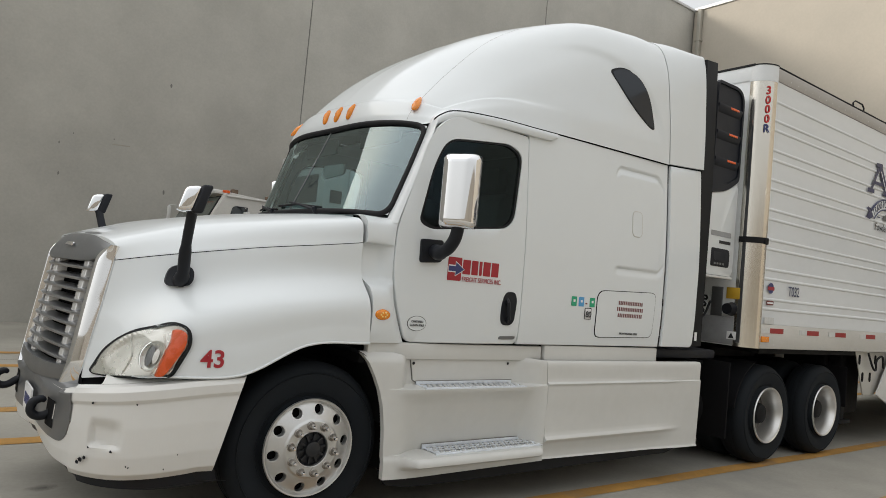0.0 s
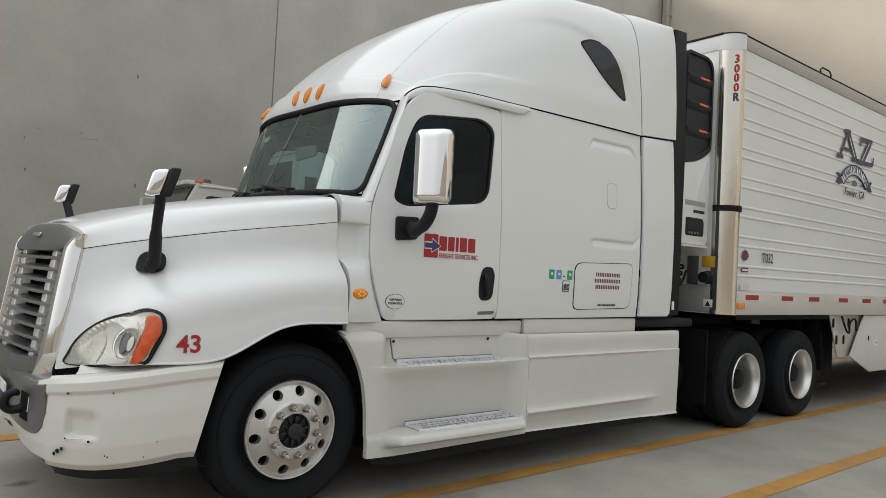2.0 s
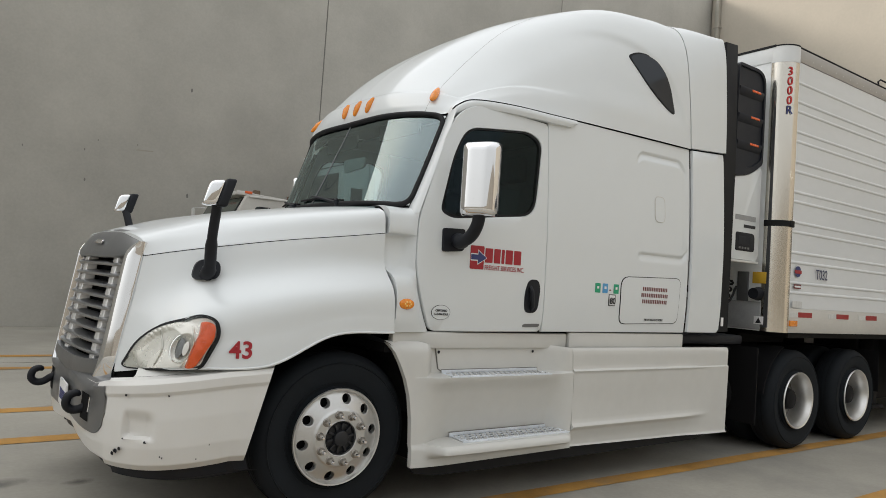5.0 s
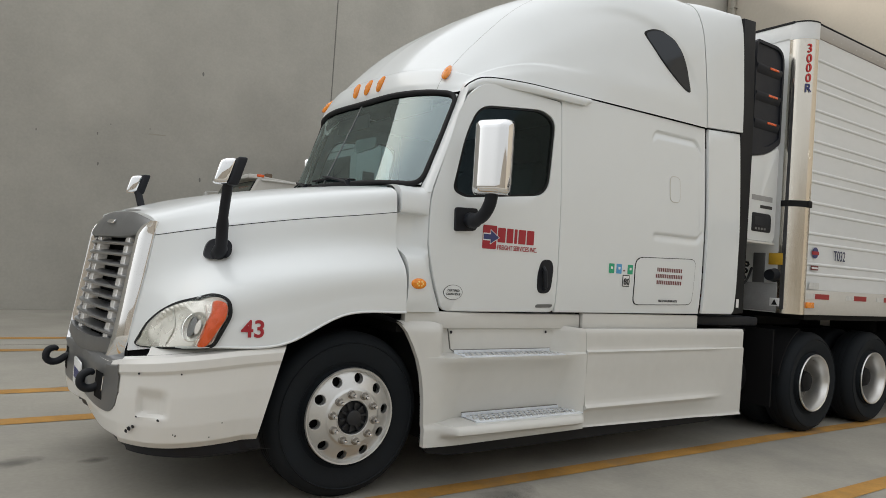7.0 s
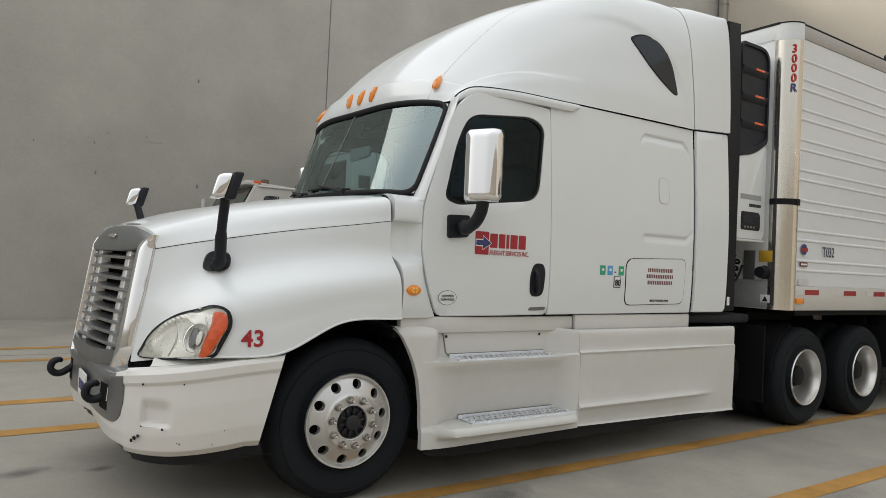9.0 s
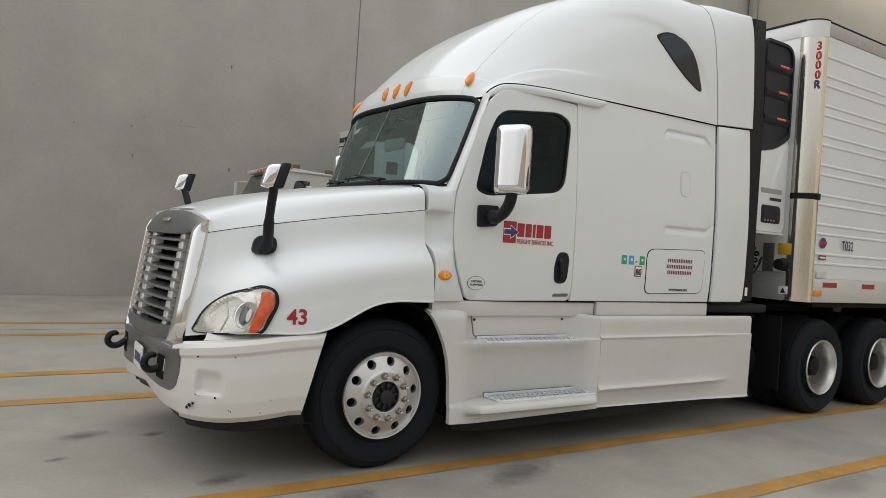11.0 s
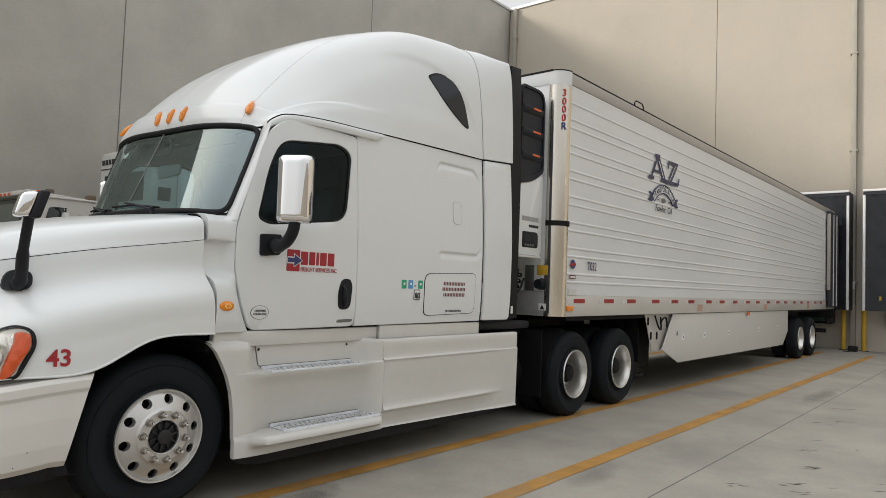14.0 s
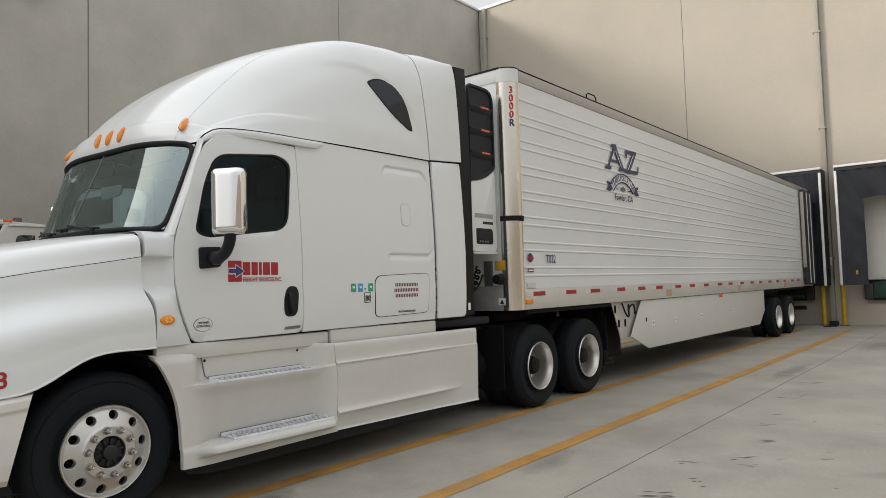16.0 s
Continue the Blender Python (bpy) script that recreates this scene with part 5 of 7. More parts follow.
def bumper_rows(j0, j1, m):
    pl = spline([(a, b, 0) for a, b in PLAN], 81)
    out = []
    for k in range(m):
        f = j0 + (j1 - j0) * k / (m - 1)
        a = pl[min(int(f), 79)] + (pl[min(int(f) + 1, 80)] - pl[min(int(f), 79)]) * (f - int(f))
        out.append(a)
    return out


def bumper_col(p, f):
    """The upright line of the bumper at plan point p; f: 0 in the middle to 1 at the wheel."""
    x, y = p[0], p[1]
    top = 0.815 + 0.145 * max(0, (f - 0.3) / 0.7) ** 0.75
    low = 0.44 - 0.055 * math.sin(math.pi * min(1, f * 1.1)) - 0.008 * f
    tipx = 0.09 * max(0, (f - 0.86) / 0.14)  # wheel cut leans back towards the top
    nx, ny = (1, 0) if f < 0.4 else (0.4, 1)
    L = math.hypot(nx, ny)
    nx, ny = nx / L, ny / L
    col = []
    for t, ins in ((0.0, 0.07), (0.02, 0.02), (0.07, 0.0), (0.16, 0.0), (0.20, 0.012), (0.45, 0.006), (0.75, 0.012), (0.93, 0.03), (1.0, 0.07)):
        z = top + (low - top) * t
        col.append((x + nx * ins + tipx * (1 - t) - 0.055 * max(0, (f - 0.86) / 0.14) * t, y + ny * ins, z))
    return col


pts = bumper_rows(0, 80, 81)
cols = np.array([bumper_col(p, i / 80) for i, p in enumerate(pts)])


def lean(Q):
    return skew(Q, 0.10, -1.0, -0.3)


def close_rows(Q, k=6):
    """More points down each upright line."""
    out = [Q[:, 0]]
    for j in range(Q.shape[1] - 1):
        out += [Q[:, j] + (Q[:, j + 1] - Q[:, j]) * i / k for i in range(1, k + 1)]
    return np.stack(out, 1)


dense_cols = close_rows(np.array([bumper_col(p, i / 320) for i, p in enumerate(bumper_rows(0, 80, 321))]), 12)
u = (dense_cols[..., 0] + 1.195) / 0.145
v = (dense_cols[..., 2] - 0.560) / 0.150
scoop = ease((u + 0.02) / 0.14) * (1 - ease((u - 0.55) / 0.5)) * ease((v + 0.04) / 0.12) * (1 - ease((v - 0.55) / 0.5)) * (dense_cols[..., 1] < -0.8)
dense_cols[..., 0] += 0.034 * scoop * 0.64
dense_cols[..., 1] += 0.034 * scoop * 0.77
bump = part("bumper", sheet(dense_cols), BUMPER_WHITE, tractor)
part("bumper_end", sheet(lean(cols)), BUMPER_WHITE, tractor)


def face_at(y, z):
    """A point of the bumper's face at y, z."""
    q = np.array([[np.interp(z, c[::-1, 2], c[::-1, 0]), np.interp(z, c[::-1, 2], c[::-1, 1])] for c in cols[:60]])
    x = float(np.interp(abs(y), -q[:, 1], q[:, 0]))
    return x - (0.10 * y if y > 0 else 0)


# satin middle with rounded lower corners, over the white face
rows = []
for u in np.linspace(-1, 1, 61):
    y = 0.80 * u
    turn = max(0.0, (abs(y) - 0.66) / 0.14)
    low = 0.535 + 0.13 * (1 - math.sqrt(max(0.0, 1 - turn * turn)))
    top = 0.808 + 0.145 * max(0, (0.33 * abs(u) - 0.3) / 0.7)
    rows.append([(face_at(y, low) + 0.004, y, low - 0.004)] + [(face_at(y, low + (top - low) * k) - 0.006, y, low + (top - low) * k) for k in (0, 0.1, 0.3, 0.5, 0.7, 0.85, 0.95)] + [(face_at(y, top) + 0.012, y, top + 0.012), (face_at(y, top) + 0.10, y, top + 0.014)])
part("bumper_centre", sheet(np.array(rows)), SATIN, tractor, "satin grey bumper middle")
vl = cols[:, -1:, :]
val = np.concatenate([vl + np.array((0.02, 0.015, 0.02)), vl + np.array((0.05, 0.03, -0.06)), vl + np.array((0.12, 0.06, -0.08))], 1)
part("valance", sheet(np.concatenate([lean(val)[::-1], val[1:]], 0)), BLACK_PLASTIC, tractor)
shelf = np.stack([cols[:, 0] + np.array((0, 0, 0.001)), cols[:, 0] * np.array((1, 0.985, 1)) + np.array((0.012, 0, 0.012)), cols[:, 0] * np.array((1, 0.95, 1)) + np.array((0.03, 0, 0.045))], 1)
part("bumper_shelf", sheet(shelf[40:]), WHITE_DULL, bump)
part("bumper_back", prism([(-1.20, -0.6), (-1.20, 0.6), (-1.0, 0.95), (-0.7, 1.08), (-0.7, -1.08), (-1.0, -0.95)], "z", 0.50, 0.88), GAP, tractor)
part("gap_under_hood", prism([(-1.17, -0.58), (-1.17, 0.58), (-1.0, 0.86), (-0.55, 1.14), (-0.55, -1.14), (-1.0, -0.86)], "z", 0.85, 0.95), GAP, tractor)
for s in (-1, 1):
    # tow hook through a slot
    hy, bx0 = s * 0.50, (-1.25 if s < 0 else -1.345)
    hp = spline([(bx0 + 0.06, hy, 0.70), (bx0 + 0.01, hy, 0.69), (bx0 - 0.045, hy, 0.668), (bx0 - 0.09, hy, 0.638), (bx0 - 0.135, hy, 0.635), (bx0 - 0.165, hy, 0.665), (bx0 - 0.155, hy, 0.712), (bx0 - 0.118, hy, 0.728), (bx0 - 0.095, hy, 0.715)], 30)
    part("tow_hook", tube(list(hp), [0.024] * 22 + [0.0235, 0.023, 0.022, 0.021, 0.020, 0.018, 0.015, 0.01], seg=10), BLACK_PLASTIC, tractor, "black bent steel tow hook")
    rows = []
    for k in np.linspace(0, 1, 7):
        y = hy - s * 0.03 + s * 0.145 * k
        rows.append([(face_at(y, z) - 0.0085, y, z) for z in (0.585, 0.62, 0.66, 0.70, 0.735)])
    part("hook_slot", sheet(np.array(rows)), GAP, tractor)
    yr = hy + s * 0.115
    part("slot_trim", tube([(face_at(yr, z) - 0.009, yr, z) for z in (0.64, 0.66, 0.68, 0.70, 0.72)], 0.004, seg=6), CHROME, tractor)
plate = part("licence_plate", prism(rounded([(-0.155, 0.56, 0.015), (0.155, 0.56, 0.015), (0.155, 0.72, 0.015), (-0.155, 0.72, 0.015)]), "x", -1.376, -1.366, 0.001), WHITE_INK, tractor, "white licence plate with plain bars")
for i in range(6):
    part("bar", box(-1.3785, -1.3765, -0.115 + i * 0.04, -0.092 + i * 0.04, 0.60, 0.665), BLUE_INK, plate)


# wheels
def wheel(cx, y_out, s, steer):
    """A ten-hole aluminium wheel with its tyre; y_out is the tyre's outer face."""
    w = part("wheel", lathe([(0.286, 0.0), (0.30, -0.04), (0.42, 0.0), (0.47, -0.012), (0.497, -0.045), (0.51, -0.07), (0.51, -0.23), (0.49, -0.265), (0.42, -0.285), (0.29, -0.24)], (cx, s * y_out, 0.51), 72, s=s), TYRE, tractor, "black steer tyre" if steer else "black drive tyre")
    for gy in (-0.10, -0.15, -0.20):
        part("groove", lathe([(0.5115, gy + 0.008), (0.507, gy), (0.5115, gy - 0.008)], (cx, s * y_out, 0.51), 64, s=s), GAP, w)
    for rr_ in (0.325, 0.445):
        part("sidewall_ring", lathe([(rr_ - 0.006, -0.035 if rr_ < 0.4 else -0.006), (rr_, -0.028 if rr_ < 0.4 else 0.002), (rr_ + 0.006, -0.035 if rr_ < 0.4 else -0.006)], (cx, s * y_out, 0.51), 64, s=s), TYRE, w)
    c = (cx, s * y_out, 0.51)
    if steer:
        # convex disc with ten round hand holes
        prof = [(0.286, 0.0), (0.296, 0.010), (0.292, 0.020), (0.283, 0.018), (0.276, 0.004), (0.272, -0.002)]
        part("rim", lathe(prof, c, 72, s=s), ALUMINIUM, w, "polished aluminium rim")
        bm = bmesh.new()

        def disc_out(r):
            return -0.002 + 0.046 * min(1.0, max(0.0, (0.272 - r) / 0.10)) ** 0.85 + 0.010 * bump_step((0.178 - r) / 0.014)
        # the disc as a polar grid with real holes: faces whose middle lies in a hole are left out, and holes get their own rims
        radii = np.linspace(0.272, 0.108, 30)
        grid = [[bm.verts.new((cx + r * math.cos(2 * math.pi * k / 200), s * (y_out + disc_out(r)), 0.51 + r * math.sin(2 * math.pi * k / 200))) for k in range(200)] for r in radii]
        hole_c = 0.234
        centres = [(hole_c * math.cos(a), hole_c * math.sin(a)) for a in (math.radians(36 * k + 8) for k in range(10))]
        for i in range(29):
            for k in range(200):
                q = (grid[i][k], grid[i][(k + 1) % 200], grid[i + 1][(k + 1) % 200], grid[i + 1][k])
                mx = sum(v.co.x for v in q) / 4 - cx
                mz = sum(v.co.z for v in q) / 4 - 0.51
                if min(math.hypot(mx - a, mz - b) for a, b in centres) > 0.0335:
                    bm.faces.new(q)
        part("disc", bm, ALUMINIUM, w, "ten-hole aluminium disc", sharp=1.2)
        for a, b in centres:
            # the hole's rounded edge follows the disc's slope and runs inwards
            hm = bmesh.new()
            ring = []
            for rr_, dip in ((0.0400, -0.0005), (0.0388, 0.0010), (0.0330, 0.0012), (0.0308, 0.0), (0.0298, -0.005), (0.0294, -0.040)):
                ring.append([hm.verts.new((cx + a + rr_ * math.cos(q), s * (y_out + disc_out(math.hypot(a + rr_ * math.cos(q), b + rr_ * math.sin(q))) + dip), 0.51 + b + rr_ * math.sin(q))) for q in (2 * math.pi * k / 24 for k in range(24))])
            for r0, r1 in zip(ring, ring[1:]):
                for k in range(24):
                    hm.faces.new((r0[k], r0[(k + 1) % 24], r1[(k + 1) % 24], r1[k]))
            part("hole_rim", hm, ALUMINIUM, w)
        part("wheel_back", lathe([(0.27, -0.05), (0.001, -0.05)], c, 40, s=s), GAP, w)
        flat = disc_out(0.142)
        for k in range(10):
            a = math.radians(36 * k + 27)
            q = (cx + 0.143 * math.cos(a), s * y_out, 0.51 + 0.143 * math.sin(a))
            nut = part("wheel_nut", lathe([(0.0255, flat - 0.002), (0.0255, flat + 0.006), (0.021, flat + 0.009), (0.0205, flat + 0.010)], q, 18, s=s), NUT_STEEL, w)
            part("nut_hex", lathe([(0.0205, flat + 0.009), (0.0200, flat + 0.032), (0.016, flat + 0.036), (0.0, flat + 0.0365)], q, 6, s=s), NUT_STEEL, nut)
            part("stud", lathe([(0.0115, flat + 0.034), (0.0110, flat + 0.056), (0.0085, flat + 0.060), (0.0, flat + 0.061)], q, 12, s=s), CHROME, nut)
        part("bore", lathe([(0.110, flat + 0.001), (0.107, flat + 0.004), (0.103, flat + 0.002), (0.101, flat - 0.05)], c, 48, s=s), ALUMINIUM, w)
        hub = part("hub", lathe([(0.1005, flat - 0.05), (0.100, flat - 0.012), (0.095, flat - 0.008), (0.088, flat - 0.022), (0.050, flat - 0.020), (0.046, flat + 0.014), (0.038, flat + 0.018), (0.0, flat + 0.019)], c, 40, s=s), HUB_BLACK, w, "black oily hub set into the wheel")
        for k in range(10):
            a = math.radians(36 * k + 9)
            ca, sa = math.cos(a), math.sin(a)
            rib = box(0.048, 0.090, -0.007, 0.007, -0.006, 0.012, 0.003)
            rib.transform(Matrix.Translation((cx, s * (y_out + flat - 0.012), 0.51)) @ Matrix(((ca, -sa, 0, 0), (0, 0, s, 0), (sa, ca, 0, 0), (0, 0, 0, 1))))
            part("hub_rib", rib, HUB_BLACK, hub)
    else:
        # deep dished outer wheel of a pair
        part("rim", lathe([(0.283, 0.0), (0.292, 0.010), (0.287, 0.02), (0.274, 0.014), (0.264, -0.02), (0.252, -0.05), (0.247, -0.12), (0.243, -0.185)], c, 64, s=s), DISH, w, "deep dished aluminium rim")
        part("disc", lathe([(0.2435, -0.183), (0.236, -0.196), (0.20, -0.204), (0.15, -0.206)], c, 64, s=s), SHADED_DISC, w, "wheel disc darkened for shade inside the dish")
        hub = part("hub", lathe([(0.15, -0.205), (0.12, -0.19), (0.11, -0.10), (0.095, -0.06), (0.06, -0.045), (0.0, -0.043)], c, 32, s=s), CHASSIS, w)
        for k in range(10):
            a = 2 * math.pi * k / 10
            part("wheel_nut", tube([(cx + 0.142 * math.cos(a), s * (y_out - 0.205), 0.51 + 0.142 * math.sin(a)), (cx + 0.142 * math.cos(a), s * (y_out - 0.155), 0.51 + 0.142 * math.sin(a))], 0.017, seg=8), ALUMINIUM, w)
    return w


for s in (-1, 1):
    wheel(0.0, 1.09, s, True)
    for ax in (5.21, 6.49):
        wheel(ax, 1.22, s, False)
        part("wheel", lathe([(0.286, 0.0), (0.42, 0.0), (0.497, -0.045), (0.51, -0.07), (0.51, -0.23), (0.42, -0.285), (0.29, -0.24)], (ax, s * 0.89, 0.51), 48, s=s), TYRE, tractor)
for ax in (0.0, 5.21, 6.49):
    part("axle", tube([(ax, -1.0, 0.51), (ax, 1.0, 0.51)], 0.08 if ax else 0.06, seg=12), CHASSIS, tractor)
for s in (-1, 1):
    # wheel housing
    rows = [[(0.0 + 0.60 * math.cos(a), s * yy, 0.56 + 0.60 * math.sin(a)) for yy in (1.16, 1.0, 0.6)] for a in np.linspace(0.05, 3.0, 24)]
    part("wheel_housing", sheet(np.array(rows)), BLACK_PLASTIC, tractor)
    part("frame_rail", box(-1.0, 7.3, min(s * 0.38, s * 0.46), max(s * 0.38, s * 0.46), 0.72, 0.98, 0.01), CHASSIS, tractor)
for s in (-1, 1):
    # dark sheet added so the gap behind the steer wheel stays black
    part("wheel_gap_liner", box(0.62, 0.64, min(s * 0.45, s * 1.1), max(s * 0.45, s * 1.1), 0.28, 1.1), CHASSIS, tractor)
    part("inner_guard", box(3.35, 4.6, min(s * 0.45, s * 0.5), max(s * 0.45, s * 0.5), 0.3, 1.05), CHASSIS, tractor)
part("engine", box(-0.9, 0.5, -0.42, 0.42, 0.6, 1.4, 0.05), CHASSIS, tractor)
part("fifth_wheel", box(5.35, 6.35, -0.45, 0.45, 1.02, 1.16, 0.03), CHASSIS, tractor)
for s in (-1, 1):
    # quarter fender and deck before the tandem
    rows = [[(5.21 - 0.62 * math.cos(a), s * yy, 0.51 + 0.60 * math.sin(a)) for yy in (1.19, 0.9, 0.62)] for a in np.linspace(0.15, 1.15, 12)]
    part("quarter_fender", sheet(np.array(rows), (0.02, 0, 0)), GAP, tractor)
    part("mud_flap", box(4.47, 4.49, min(s * 0.62, s * 1.19), max(s * 0.62, s * 1.19), 0.30, 1.05), GAP, tractor)
    # black sheet added to keep the space behind the drive wheels dark
    part("rear_dark_sheet", box(7.10, 7.115, min(s * 0.62, s * 1.20), max(s * 0.62, s * 1.20), 0.52, 1.0), GAP, tractor)
# dark block added between them against the bright ground beyond
part("rear_dark_block", box(7.18, 7.26, -0.6, 0.6, 0.55, 1.0, 0.01), CHASSIS, tractor)
part("deck_plate", box(3.32, 4.6, -0.9, 0.9, 1.0, 1.03, 0.005), CHASSIS, tractor)
part("rear_deck_box", box(3.30, 4.35, -1.10, -0.5, 1.075, 1.16, 0.02), BLACK_PLASTIC, tractor)
part("air_tank", tube([(3.5, -0.7, 0.55), (4.7, -0.7, 0.55)], 0.24, seg=20), CHASSIS, tractor)
part("air_tank", tube([(3.5, 0.7, 0.55), (4.7, 0.7, 0.55)], 0.24, seg=20), CHASSIS, tractor)

# step fairing and tank fairing
def ramp(v, a, b):
    t = min(1, max(0, (v - a) / (b - a)))
    return t * t * (3 - 2 * t)


LEDGE, LOW_LEDGE = 0.873, 0.450  # heights of the two treads


def step_half(x, z):
    """Half width of the step fairing: set back above each tread, with a rolled lower step."""
    w = 1.245
    along = ramp(x, 0.50, 0.78) * (1 - ramp(x, 1.66, 1.88))
    if LOW_LEDGE < z < LEDGE:
        w -= 0.125 * along * ((LEDGE - z) / (LEDGE - LOW_LEDGE)) ** 1.15
    if z < LEDGE:
        w += 0.026 * ramp(x, 0.46, 0.66) * (1 - ramp(x, 1.55, 1.8)) * ramp(z, LEDGE - 0.10, LEDGE - 0.012)
    if z >= LEDGE:
        up = ramp(x, 0.54, 0.665) * (1 - ramp(x, 1.60, 1.84))
        w -= 0.125 * up * ramp(z, LEDGE, LEDGE + 0.012)
        w -= 0.012 * ramp(z, LEDGE, LEDGE + 0.015) * ramp(x, 1.6, 1.85)
    if z <= LOW_LEDGE:
        w += 0.125 * ramp(x, 0.54, 0.65) * (1 - ramp(x, 1.72, 1.87)) * ramp(z, 0.350, 0.402) * (1 - 0.12 * ramp(z, LOW_LEDGE - 0.016, LOW_LEDGE)) + 0.012 * ramp(LOW_LEDGE - z, 0, 0.04)
    if x < 0.75:
        w -= 0.075 * ((0.75 - x) / 0.45) ** 2
    if z > 1.03:
        w -= 0.05 * ((z - 1.03) / 0.08) ** 2
    return w


def tank_half(x, z):
    w = 1.245
    fade = 1 - ramp(x, 3.2, 3.66)
    w -= 0.012 * ramp(z, 0.888, 0.897)
    w += 0.010 * math.exp(-((z - 0.888) / 0.012) ** 2) * (1 - ramp(x, 3.3, 3.68))
    w += 0.024 * math.exp(-((z - 0.472) / 0.02) ** 2) * fade - 0.026 * ramp(0.472 - z, 0.0, 0.12) * fade
    w -= 0.02 * ramp(z, 0.50, 0.80) * ramp(0.80 - z, 0.0, 0.3) * fade
    if z > 1.03:
        w -= 0.03 * ((z - 1.03) / 0.04) ** 2
    return w


Z_LEVELS = [0.335, 0.338, 0.342, 0.346, 0.352, 0.36, 0.37, 0.38, 0.39, 0.40, 0.41, 0.42, 0.43, 0.44, 0.446, 0.4495, 0.4505, 0.456, 0.464, 0.472, 0.48, 0.49, 0.5, 0.53, 0.57, 0.61, 0.66, 0.71, 0.76, 0.80, 0.83, 0.845, 0.855, 0.863, 0.868, 0.8725, 0.8735, 0.877, 0.881, 0.885, 0.888, 0.892, 0.897, 0.905, 0.93, 0.96, 1.0, 1.03, 1.05, 1.07, 1.09, 1.10]


def fairing(x0f, x1f, half, s, top, m=90, low=None, rolled=0.0):
    rows = []
    for z in Z_LEVELS:
        r = []
        for k in range(m):
            f = k / (m - 1)
            x = x0f(z) + (x1f(z) - x0f(z)) * f
            zz = min(z, top(x))
            lip = 0.0
            if low and z < 0.40:
                zz = low(x) + (zz - 0.335) * (0.40 - low(x)) / 0.065
                lip = rolled * math.exp(-((z - 0.335) / 0.006) ** 2)
            r.append((x, s * (half(x, zz) + lip), zz))
        rows.append(r)
    return sheet(np.array(rows), (0, -s * 0.04, 0))


def step_front(z):
    return float(np.interp(z, (0.335, 0.45, 0.6, 0.75, 0.86, 0.95, 1.03, 1.10), (0.466, 0.464, 0.456, 0.436, 0.405, 0.367, 0.325, 0.275)))


def step_top(x):
    return float(np.interp(x, (0.27, 0.5, 0.60, 0.66, 1.54, 1.60, 1.74, 1.86), (1.105, 1.10, 1.078, 1.075, 1.078, 1.08, 1.07, 1.06)))


